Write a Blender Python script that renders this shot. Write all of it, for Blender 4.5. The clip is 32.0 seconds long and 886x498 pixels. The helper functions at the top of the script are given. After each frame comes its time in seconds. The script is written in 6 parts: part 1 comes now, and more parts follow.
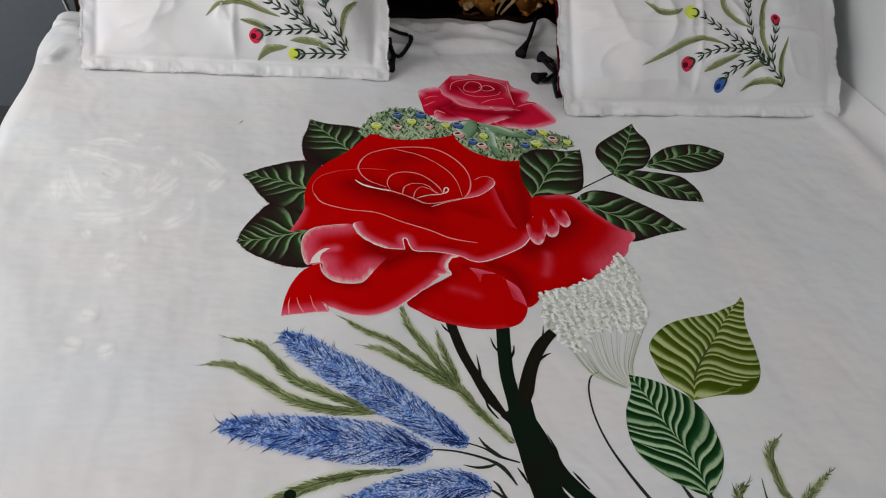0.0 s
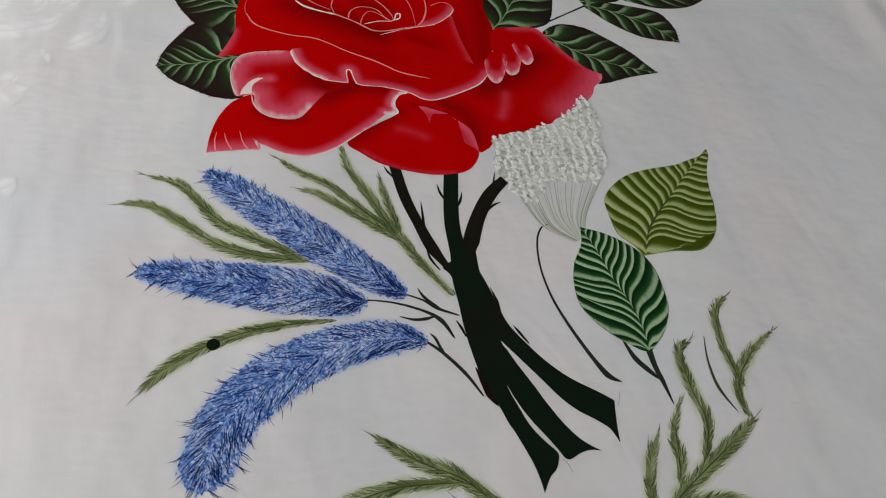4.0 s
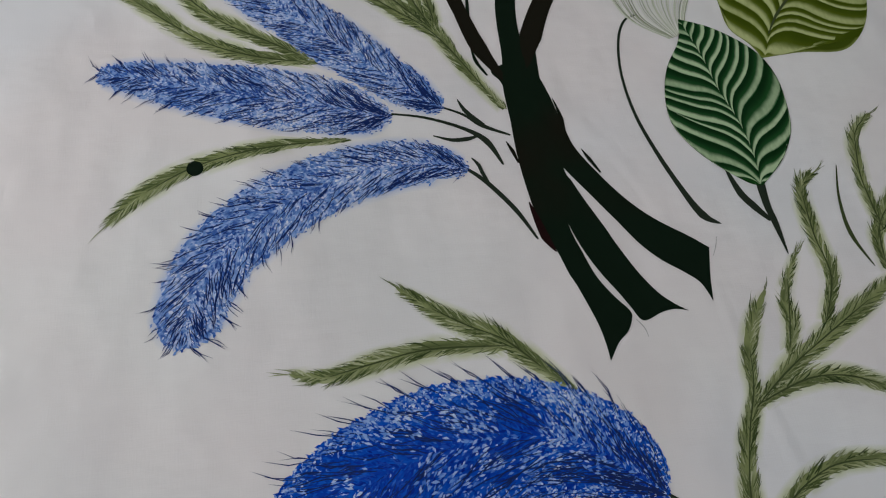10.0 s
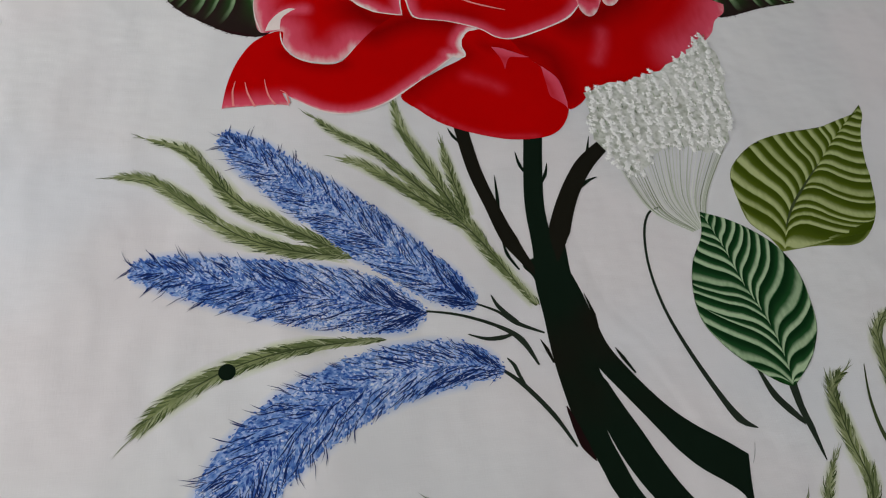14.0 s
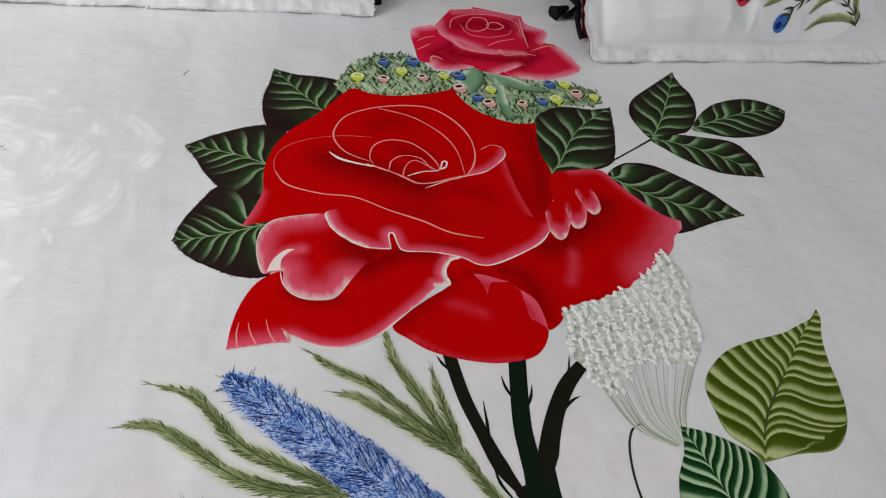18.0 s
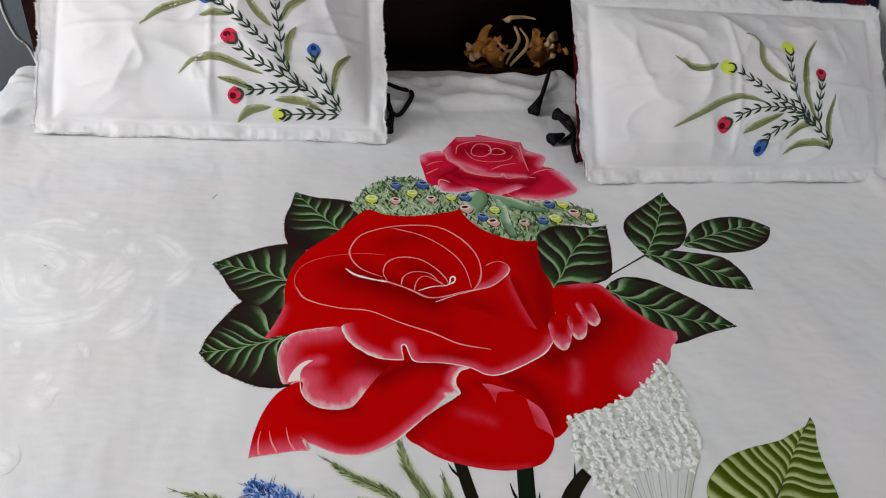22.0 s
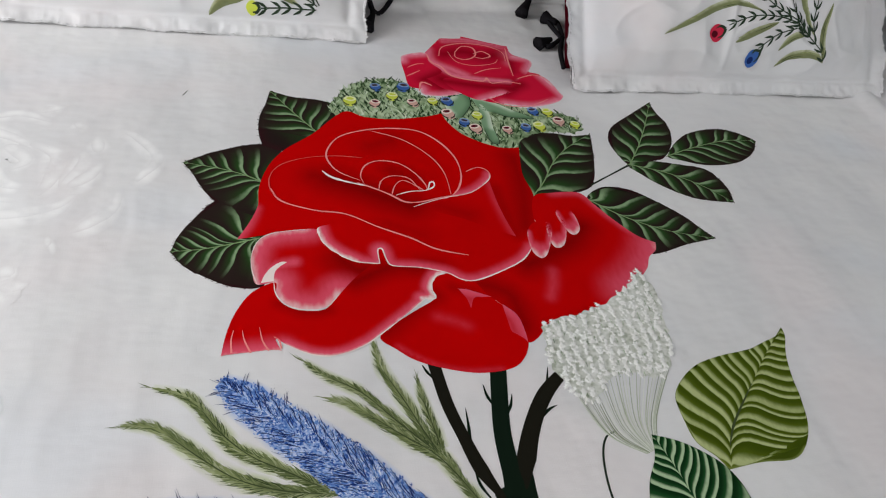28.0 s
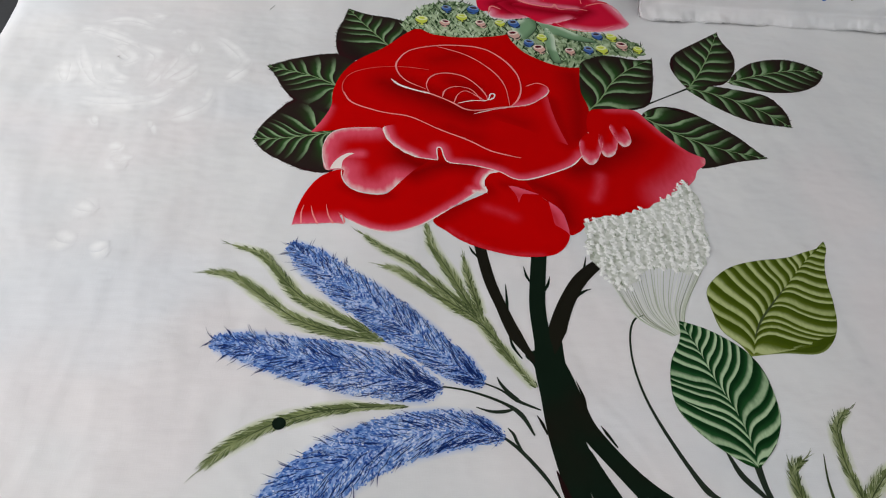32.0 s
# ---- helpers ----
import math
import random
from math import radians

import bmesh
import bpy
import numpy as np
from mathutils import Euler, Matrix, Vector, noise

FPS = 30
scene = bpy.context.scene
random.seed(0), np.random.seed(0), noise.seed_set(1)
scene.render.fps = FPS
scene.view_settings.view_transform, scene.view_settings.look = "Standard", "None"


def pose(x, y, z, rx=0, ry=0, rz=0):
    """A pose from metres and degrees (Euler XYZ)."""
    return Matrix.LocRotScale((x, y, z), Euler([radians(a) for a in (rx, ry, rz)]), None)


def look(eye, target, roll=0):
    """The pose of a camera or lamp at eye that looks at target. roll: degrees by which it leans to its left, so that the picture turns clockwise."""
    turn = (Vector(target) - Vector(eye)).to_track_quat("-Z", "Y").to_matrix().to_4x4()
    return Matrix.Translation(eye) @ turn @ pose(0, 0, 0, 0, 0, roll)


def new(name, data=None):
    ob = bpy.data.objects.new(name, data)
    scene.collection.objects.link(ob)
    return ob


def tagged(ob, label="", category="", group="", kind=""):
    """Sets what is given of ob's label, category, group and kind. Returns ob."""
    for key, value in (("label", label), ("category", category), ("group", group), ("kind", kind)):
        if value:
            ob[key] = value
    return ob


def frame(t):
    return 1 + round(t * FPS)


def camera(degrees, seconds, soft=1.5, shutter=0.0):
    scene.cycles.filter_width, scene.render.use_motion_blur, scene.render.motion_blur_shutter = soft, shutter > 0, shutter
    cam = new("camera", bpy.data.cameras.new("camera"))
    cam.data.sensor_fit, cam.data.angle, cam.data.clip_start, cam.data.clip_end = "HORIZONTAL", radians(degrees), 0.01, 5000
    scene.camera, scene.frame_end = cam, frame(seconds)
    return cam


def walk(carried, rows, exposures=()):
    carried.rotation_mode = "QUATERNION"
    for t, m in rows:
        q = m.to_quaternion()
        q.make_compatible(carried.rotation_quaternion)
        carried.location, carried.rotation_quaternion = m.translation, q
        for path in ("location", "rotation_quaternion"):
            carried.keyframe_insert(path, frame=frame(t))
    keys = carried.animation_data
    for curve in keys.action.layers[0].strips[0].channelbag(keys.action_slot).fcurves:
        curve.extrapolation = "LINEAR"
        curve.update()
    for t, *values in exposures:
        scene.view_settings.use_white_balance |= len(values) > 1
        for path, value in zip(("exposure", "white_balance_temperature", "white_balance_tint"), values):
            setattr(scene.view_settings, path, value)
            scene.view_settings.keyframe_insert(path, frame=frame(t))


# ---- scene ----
from mathutils.geometry import delaunay_2d_cdt

cam = camera(65.3, 32.0, soft=1.1)

PATH = [
    (0, (-0.312, -1.113, 1.348), (0.112, 0.333, 0.032), 9.2),
    (0.5, (-0.307, -1.091, 1.347), (0.162, 0.3, -0.011), 10.5),
    (1, (-0.277, -1.08, 1.34), (0.214, 0.261, -0.06), 13.3),
    (1.5, (-0.265, -1.078, 1.337), (0.247, 0.238, -0.08), 14.2),
    (2, (-0.267, -1.076, 1.331), (0.242, 0.233, -0.093), 14.1),
    (2.5, (-0.268, -1.075, 1.321), (0.23, 0.19, -0.146), 14.2),
    (3, (-0.262, -1.073, 1.31), (0.243, 0.126, -0.209), 15.3),
    (3.5, (-0.258, -1.071, 1.298), (0.241, 0.067, -0.269), 16.0),
    (4, (-0.258, -1.057, 1.295), (0.24, 0.024, -0.312), 17.3),
    (4.5, (-0.252, -1.057, 1.287), (0.225, 0.004, -0.339), 16.5),
    (6.5, (-0.261, -1.071, 1.291), (0.218, 0.015, -0.319), 17.2),
    (7, (-0.275, -1.079, 1.29), (0.197, 0.051, -0.292), 16.0),
    (7.5, (-0.297, -1.071, 1.283), (0.23, 0.08, -0.265), 16.9),
    (8, (-0.24, -1.046, 1.265), (0.119, 0.029, -0.383), 15.6),
    (8.5, (-0.143, -1.002, 1.227), (-0.048, -0.068, -0.539), 9.5),
    (9, (-0.131, -0.99, 1.165), (0.038, -0.115, -0.626), 13.6),
    (9.5, (-0.15, -0.968, 1.147), (0.017, -0.223, -0.701), 11.6),
    (10, (-0.187, -0.977, 1.118), (0.087, -0.294, -0.742), 15.4),
    (10.5, (-0.192, -0.967, 1.107), (0.076, -0.411, -0.795), 17.6),
    (11, (-0.197, -0.958, 1.085), (0.131, -0.517, -0.838), 28.3),
    (11.5, (-0.213, -0.961, 1.087), (0.084, -0.446, -0.822), 21.7),
    (12, (-0.242, -0.947, 1.097), (0.128, -0.383, -0.786), 25.0),
    (12.5, (-0.242, -0.922, 1.11), (0.121, -0.231, -0.732), 21.2),
    (13, (-0.242, -0.899, 1.117), (0.14, -0.158, -0.701), 21.0),
    (13.5, (-0.245, -0.886, 1.132), (0.141, -0.082, -0.658), 19.8),
    (14, (-0.241, -0.868, 1.147), (0.131, 0.049, -0.592), 16.4),
    (14.5, (-0.242, -0.859, 1.163), (0.139, 0.156, -0.518), 15.2),
    (15, (-0.243, -0.85, 1.177), (0.167, 0.21, -0.468), 15.8),
    (15.5, (-0.258, -0.87, 1.219), (0.169, 0.298, -0.347), 15.9),
    (17.5, (-0.252, -0.833, 1.239), (0.188, 0.451, -0.23), 11.6),
    (18, (-0.247, -0.831, 1.241), (0.175, 0.455, -0.232), 10.7),
    (18.5, (-0.248, -0.828, 1.243), (0.177, 0.485, -0.204), 10.4),
    (19, (-0.245, -0.82, 1.247), (0.193, 0.526, -0.165), 10.1),
    (19.5, (-0.258, -0.825, 1.263), (0.159, 0.599, -0.077), 9.4),
    (20, (-0.271, -0.848, 1.287), (0.12, 0.642, 0.011), 8.8),
    (20.5, (-0.275, -0.873, 1.297), (0.097, 0.662, 0.07), 7.6),
    (21, (-0.275, -0.883, 1.299), (0.152, 0.629, 0.061), 8.6),
    (21.5, (-0.267, -0.877, 1.298), (0.165, 0.622, 0.047), 8.9),
    (22, (-0.272, -0.875, 1.297), (0.152, 0.628, 0.048), 8.8),
    (22.5, (-0.262, -0.876, 1.283), (0.16, 0.602, 0.003), 8.4),
    (23, (-0.252, -0.849, 1.268), (0.152, 0.561, -0.092), 8.8),
    (23.5, (-0.246, -0.837, 1.258), (0.167, 0.532, -0.142), 9.5),
    (24, (-0.245, -0.836, 1.257), (0.185, 0.5, -0.168), 10.3),
    (24.5, (-0.241, -0.831, 1.253), (0.197, 0.496, -0.178), 10.8),
    (25, (-0.244, -0.83, 1.249), (0.208, 0.486, -0.188), 11.6),
    (25.5, (-0.24, -0.832, 1.251), (0.209, 0.479, -0.191), 11.8),
    (27.5, (-0.263, -0.863, 1.265), (0.191, 0.464, -0.161), 12.3),
    (28, (-0.261, -0.873, 1.269), (0.207, 0.457, -0.15), 12.5),
    (28.5, (-0.262, -0.883, 1.268), (0.201, 0.449, -0.15), 12.0),
    (29, (-0.254, -0.941, 1.289), (0.244, 0.445, -0.065), 11.3),
    (29.5, (-0.248, -0.962, 1.281), (0.25, 0.395, -0.101), 11.1),
    (30, (-0.266, -0.953, 1.27), (0.234, 0.346, -0.167), 10.9),
    (30.5, (-0.28, -0.945, 1.252), (0.237, 0.278, -0.243), 11.2),
    (31, (-0.287, -0.957, 1.252), (0.165, 0.257, -0.273), 11.0),
    (31.5, (-0.256, -0.997, 1.257), (0.089, 0.264, -0.257), 9.9),
    (32, (-0.239, -1.025, 1.259), (0.008, 0.27, -0.245), 9.3),
]
EXPOSURES = [(0, -0.03, 6640, 10), (4, -0.05, 6640, 10), (7, -0.09, 6600, 10), (8, -0.10, 6600, 10), (9, -0.12, 6600, 10), (11, -0.19, 6550, 10), (12, -0.17, 6550, 10), (13, -0.13, 6600, 10), (15, -0.02, 6600, 10), (15.5, 0.04, 6600, 10), (17.5, 0.18, 6550, 10), (32, 0.19, 6550, 10)]
walk(cam, [(t, look(eye, target, roll)) for t, eye, target, roll in PATH], EXPOSURES)

# ---- light: daylight from a window in the west wall, an added south fill lamp, and the white room that bounces it ----
world = bpy.data.worlds.new("world")
world.use_nodes = True
scene.world = world
sky = world.node_tree.nodes.new("ShaderNodeTexSky")
sky.sky_type, sky.sun_disc = "NISHITA", False
sky.sun_elevation, sky.sun_rotation = radians(50), radians(200)
world.node_tree.links.new(sky.outputs[0], world.node_tree.nodes["Background"].inputs[0])
world.node_tree.nodes["Background"].inputs[1].default_value = 0.1


def area_lamp(name, at, target, width, height, watts, colour):
    data = bpy.data.lights.new(name, "AREA")
    data.shape, data.size, data.size_y, data.energy, data.color = "RECTANGLE", width, height, watts, colour
    ob = new(name, data)
    ob.matrix_world = look(at, target)
    return ob


area_lamp("window_daylight", (-2.42, -0.25, 1.65), (0.3, 0.2, 0.8), 1.2, 1.3, 45, (1.0, 0.985, 0.975))
# added fill from the foot side, to brighten the pillow faces and the bed head
area_lamp("window_daylight_south", (0.2, -5.0, 1.6), (0.2, 0.4, 0.75), 2.0, 1.2, 34, (1.0, 0.985, 0.975))


# ---- small tools ----
class Nodes:
    """A material's node tree, built line by line."""

    def __init__(self, name, rough=0.7, metal=0.0, sheen=0.0, specular=0.3):
        self.material = bpy.data.materials.new(name)
        self.material.use_nodes = True
        self.tree = self.material.node_tree
        self.bsdf = self.tree.nodes["Principled BSDF"]
        self.bsdf.inputs["Roughness"].default_value = rough
        self.bsdf.inputs["Metallic"].default_value = metal
        self.bsdf.inputs["Sheen Weight"].default_value = sheen
        self.bsdf.inputs["Specular IOR Level"].default_value = specular

    def add(self, kind, **values):
        node = self.tree.nodes.new(kind)
        for key, value in values.items():
            self.put(node.inputs[key.replace("_", " ")], value)
        return node

    def put(self, socket, value):
        if isinstance(value, bpy.types.NodeSocket):
            self.tree.links.new(value, socket)
        elif isinstance(value, tuple) and len(value) == 3 and socket.type == "RGBA":
            socket.default_value = (*value, 1)
        else:
            socket.default_value = value

    def math(self, op, a, b=0.5, clamp=False):
        node = self.tree.nodes.new("ShaderNodeMath")
        node.operation, node.use_clamp = op, clamp
        self.put(node.inputs[0], a)
        self.put(node.inputs[1], b)
        return node.outputs[0]

    def mix(self, factor, a, b):
        node = self.tree.nodes.new("ShaderNodeMix")
        node.data_type = "RGBA"
        self.put(node.inputs[0], factor)
        self.put(node.inputs[6], a)
        self.put(node.inputs[7], b)
        return node.outputs[2]

    def span(self, value, lo, hi, to_lo=0.0, to_hi=1.0):
        node = self.add("ShaderNodeMapRange", Value=value, From_Min=lo, From_Max=hi, To_Min=to_lo, To_Max=to_hi)
        node.interpolation_type = "SMOOTHSTEP"
        return node.outputs[0]

    def attribute(self, name):
        node = self.tree.nodes.new("ShaderNodeAttribute")
        node.attribute_name = name
        return node.outputs["Fac"]

    def place(self, squash=(1, 1, 1)):
        node = self.add("ShaderNodeMapping", Vector=self.tree.nodes.new("ShaderNodeTexCoord").outputs["Object"])
        node.inputs["Scale"].default_value = squash
        return node.outputs[0]

    def noise(self, scale, detail=3.0, squash=(1, 1, 1)):
        return self.add("ShaderNodeTexNoise", Vector=self.place(squash), Scale=scale, Detail=detail).outputs[0]

    def island(self):
        return self.tree.nodes.new("ShaderNodeNewGeometry").outputs["Random Per Island"]

    def random(self):
        return self.tree.nodes.new("ShaderNodeObjectInfo").outputs["Random"]

    def ramp(self, factor, *stops):
        node = self.add("ShaderNodeValToRGB", Fac=factor)
        while len(node.color_ramp.elements) < len(stops):
            node.color_ramp.elements.new(0.5)
        for element, (at, colour) in zip(node.color_ramp.elements, stops):
            element.position, element.color = at, (*colour, 1)
        return node.outputs[0]

    def bump(self, height, strength=0.2, distance=0.002, normal=None):
        node = self.add("ShaderNodeBump", Height=height, Strength=strength, Distance=distance)
        if normal is not None:
            self.put(node.inputs["Normal"], normal)
        self.put(self.bsdf.inputs["Normal"], node.outputs[0])
        return node.outputs[0]

    def done(self, colour):
        self.put(self.bsdf.inputs["Base Color"], colour)
        return self.material


def weave(n, strength=0.12):
    """The fine relief of a plain cotton weave with soft slubs."""
    threads = n.math("ADD", n.noise(900, 1, (1, 0.12, 1)), n.noise(900, 1, (0.12, 1, 1)))
    return n.bump(threads, strength, 0.0006)


def smooth(points, closed=False, steps=7):
    """A curve through the points; a point given twice is a corner."""
    p = np.array(points, float)
    n, out = len(p), []
    for i in range(n if closed else n - 1):
        if closed:
            a, b, c, d = p[i - 1], p[i], p[(i + 1) % n], p[(i + 2) % n]
        else:
            a, b, c, d = p[max(i - 1, 0)], p[i], p[i + 1], p[min(i + 2, n - 1)]
        if np.allclose(b, c):
            continue
        for k in range(steps):
            s = k / steps
            out.append(0.5 * (2 * b + (c - a) * s + (2 * a - 5 * b + 4 * c - d) * s * s + (3 * b - a - 3 * c + d) * s ** 3))
    if not closed:
        out.append(p[-1])
    return np.array(out)


def distance(points, line):
    """The distance of each point from a polyline, and how far along it (0 to 1) the nearest place is, and on which side."""
    points, line = np.asarray(points, float), np.asarray(line, float)
    best = np.full(len(points), 1e9)
    along, side = np.zeros(len(points)), np.ones(len(points))
    lengths = np.r_[0, np.cumsum(np.linalg.norm(np.diff(line, axis=0), axis=1))]
    for k in range(len(line) - 1):
        a, d = line[k], line[k + 1] - line[k]
        q = points - a
        s = np.clip(q @ d / max(d @ d, 1e-12), 0, 1)
        r = np.linalg.norm(q - s[:, None] * d, axis=1)
        near = r < best
        best[near] = r[near]
        along[near] = (lengths[k] + s[near] * np.linalg.norm(d)) / lengths[-1]
        side[near] = np.sign(d[0] * q[near, 1] - d[1] * q[near, 0])
    return best, along, side


def inside(points, outline):
    x, y = points[:, 0], points[:, 1]
    hit = np.zeros(len(points), bool)
    for (x0, y0), (x1, y1) in zip(outline, np.roll(outline, -1, axis=0)):
        if y0 != y1:
            hit ^= ((y0 > y) != (y1 > y)) & (x < (x1 - x0) * (y - y0) / (y1 - y0) + x0)
    return hit


def filled(outline, cell):
    """Vertices (x, y) and faces of an outline filled with triangles of about the given size."""
    outline = np.asarray(outline, float)
    keep = [0]
    for i in range(1, len(outline)):
        if np.linalg.norm(outline[i] - outline[keep[-1]]) > cell * 0.12:
            keep.append(i)
    outline = outline[keep]
    lo, hi = outline.min(0), outline.max(0)
    gx, gy = np.meshgrid(np.arange(lo[0], hi[0], cell), np.arange(lo[1], hi[1], cell * 0.87))
    gx = gx + (np.arange(gx.shape[0]) % 2)[:, None] * cell / 2
    grid = np.c_[gx.ravel(), gy.ravel()]
    if len(grid):
        grid = grid[inside(grid, outline)]
    if len(grid):
        grid = grid[distance(grid, np.r_[outline, outline[:1]])[0] > cell * 0.45]
    every = [Vector(p) for p in outline] + [Vector(p) for p in grid]
    n = len(outline)
    verts, _, faces, *_ = delaunay_2d_cdt(every, [(i, (i + 1) % n) for i in range(n)], [list(range(n))], 1, 1e-6)
    return np.array([tuple(v) for v in verts]), [tuple(f) for f in faces]


def band(points, widths, steps=6):
    """The outline of a stroke along a curve, with a width at each of its points."""
    line = smooth(points, False, steps)
    w = np.interp(np.linspace(0, 1, len(line)), np.linspace(0, 1, len(widths)), widths) / 2
    t = np.gradient(line, axis=0)
    t /= np.linalg.norm(t, axis=1)[:, None] + 1e-9
    s = np.c_[-t[:, 1], t[:, 0]]
    return line, line + s * w[:, None], line - s * w[:, None]


def strip(points, widths, steps=6):
    """Vertices and faces of that stroke."""
    line, left, right = band(points, widths, steps)
    n = len(line)
    return np.r_[left, line, right], [
        f for i in range(n - 1) for f in ((i, n + i, n + i + 1, i + 1), (n + i, 2 * n + i, 2 * n + i + 1, n + i + 1))]


def mesh_of(name, verts, faces, material, attributes=None, soft=True):
    data = bpy.data.meshes.new(name)
    data.from_pydata([tuple(map(float, v)) for v in verts], [], faces)
    data.materials.append(material)
    if soft:
        data.polygons.foreach_set("use_smooth", [True] * len(data.polygons))
    for key, values in (attributes or {}).items():
        layer = data.attributes.new(key, "FLOAT", "POINT")
        layer.data.foreach_set("value", np.asarray(values, np.float32))
    data.validate()
    data.update()
    return data


def part(name, verts, faces, material, parent, label="", attributes=None, kind="", soft=True):
    """One mesh object under a thing or under a part."""
    ob = new(name, mesh_of(name, verts, faces, material, attributes, soft))
    ob.parent = parent
    return tagged(ob, label=label, kind=kind)


def solid(name, bm, material, parent=None, label=""):
    """The same from a bmesh."""
    data = bpy.data.meshes.new(name)
    bm.to_mesh(data)
    bm.free()
    data.materials.append(material)
    ob = new(name, data)
    ob.parent = parent
    return tagged(ob, label=label)


def box(bm, lo, hi, bevel=0.004):
    lo, hi = Vector(lo), Vector(hi)
    made = bmesh.ops.create_cube(bm, size=1, matrix=Matrix.Translation((lo + hi) / 2) @ Matrix.Diagonal((*(hi - lo), 1)))
    edges = {e for v in made["verts"] for e in v.link_edges}
    if bevel:
        bmesh.ops.bevel(bm, geom=list(edges), offset=bevel, segments=2, affect="EDGES", clamp_overlap=True)


def tube(points, radii, sides=8, steps=6):
    """Vertices and faces of a round cord along a curve in space."""
    line = smooth(points, False, steps)
    r = np.interp(np.linspace(0, 1, len(line)), np.linspace(0, 1, len(radii)), radii)
    t = np.gradient(line, axis=0)
    verts, faces = [], []
    for p, d, q in zip(line, t, r):
        d = Vector(d).normalized()
        a = d.orthogonal().normalized()
        b = d.cross(a)
        verts += [tuple(Vector(p) + float(q) * (math.cos(k * math.tau / sides) * a + math.sin(k * math.tau / sides) * b)) for k in range(sides)]
    for i in range(len(line) - 1):
        faces += [(i * sides + k, i * sides + (k + 1) % sides, (i + 1) * sides + (k + 1) % sides, (i + 1) * sides + k) for k in range(sides)]
    faces += [tuple(range(sides))[::-1], tuple((len(line) - 1) * sides + k for k in range(sides))]
    return verts, faces


# ---- materials ----
def plain(name, colour, rough=0.75, metal=0.0, grain=30.0, spread=0.18, bump=0.1, specular=0.04):
    n = Nodes(name, rough, metal, specular=specular)
    dark = tuple(c * (1 - spread) for c in colour)
    light = tuple(min(1, c * (1 + spread)) for c in colour)
    grit = n.noise(grain * 6, 4)
    n.bump(grit, bump, 0.001)
    return n.done(n.mix(n.math("ADD", n.math("MULTIPLY", n.noise(grain * 0.2, 3), 0.6), n.math("MULTIPLY", grit, 0.4)), dark, light))


def cotton(name, colour, wrinkle=0.35, painted=None, strength=0.8):
    n = Nodes(name, 0.6, sheen=0.12, specular=0.32)
    threads = n.math("ADD", n.noise(800, 1, (1, 0.1, 1)), n.noise(800, 1, (0.1, 1, 1)))
    fine = n.bump(threads, 0.15, 0.0005)
    line = n.math("ABSOLUTE", n.math("SUBTRACT", n.noise(3.4, 2, (1, 0.55, 1)), 0.5))
    folds = n.math("MULTIPLY", n.math("MULTIPLY", n.span(line, 0.035, 0.0), n.span(n.noise(2.6, 1), 0.42, 0.6)), 0.045)
    n.bump(n.math("ADD", n.noise(6, 3, (1, 0.5, 1)), n.math("ADD", n.math("MULTIPLY", n.noise(22, 2, (0.6, 1, 1)), 0.22), folds)), wrinkle, 0.012, fine)
    n.put(n.bsdf.inputs["Roughness"], n.span(n.noise(5, 4), 0.3, 0.7, 0.42, 0.72))
    cloud = n.math("ADD", n.math("MULTIPLY", n.noise(2.2, 3), 0.6), n.math("MULTIPLY", n.noise(11, 4), 0.4))
    tint = n.mix(n.span(cloud, 0.35, 0.65), tuple(c * f for c, f in zip(colour, (0.925, 0.93, 0.945))), colour)
    tint = n.mix(n.math("MULTIPLY", n.noise(90, 3), 0.22), tint, tuple(c * 0.9 for c in colour))
    smudge = n.math("MULTIPLY", n.span(n.noise(17, 4, (1, 0.7, 1)), 0.46, 0.75), n.span(n.noise(1.7, 2), 0.4, 0.6))
    tint = n.mix(n.math("MULTIPLY", smudge, 0.75), tint, tuple(c * f for c, f in zip(colour, (0.86, 0.86, 0.88))))
    tint = n.mix(n.math("MULTIPLY", n.span(n.noise(3.1, 2), 0.42, 0.66), 0.6), tint, tuple(c * f for c, f in zip(colour, (1.0, 0.93, 0.94))))
    tint = n.mix(n.math("MULTIPLY", n.span(n.noise(2.3, 2, (1, 1.6, 1)), 0.52, 0.72), 0.6), tint, tuple(c * f for c, f in zip(colour, (0.91, 0.955, 1.01))))
    if painted:
        fade = n.math("MULTIPLY", n.attribute("pale_paint"), n.span(n.noise(26, 3), 0.3, 0.6), True)
        tint = n.mix(n.math("MULTIPLY", fade, strength), tint, painted)
    return n.done(tint)


def petal_paint(name, base, pale, white, deep):
    """Fabric paint that an artist has shaded: the attributes say how much pale or deep paint was brushed in."""
    n = Nodes(name, 0.85, specular=0.025)
    streak = n.noise(120, 3, (1, 0.35, 1))
    lift = n.attribute("pale_paint")
    lift = n.math("ADD", lift, n.math("MULTIPLY", n.math("SUBTRACT", streak, 0.5), n.math("MULTIPLY", lift, 0.5)), True)
    colour = n.mix(n.math("MULTIPLY", n.noise(14, 4), 0.45), base, tuple(c * 0.78 for c in base))
    colour = n.mix(n.attribute("deep_paint"), colour, deep)
    colour = n.mix(n.span(lift, 0.0, 0.62), colour, pale)
    colour = n.mix(n.span(lift, 0.55, 1.0), colour, white)
    weave(n, 0.1)
    return n.done(colour)


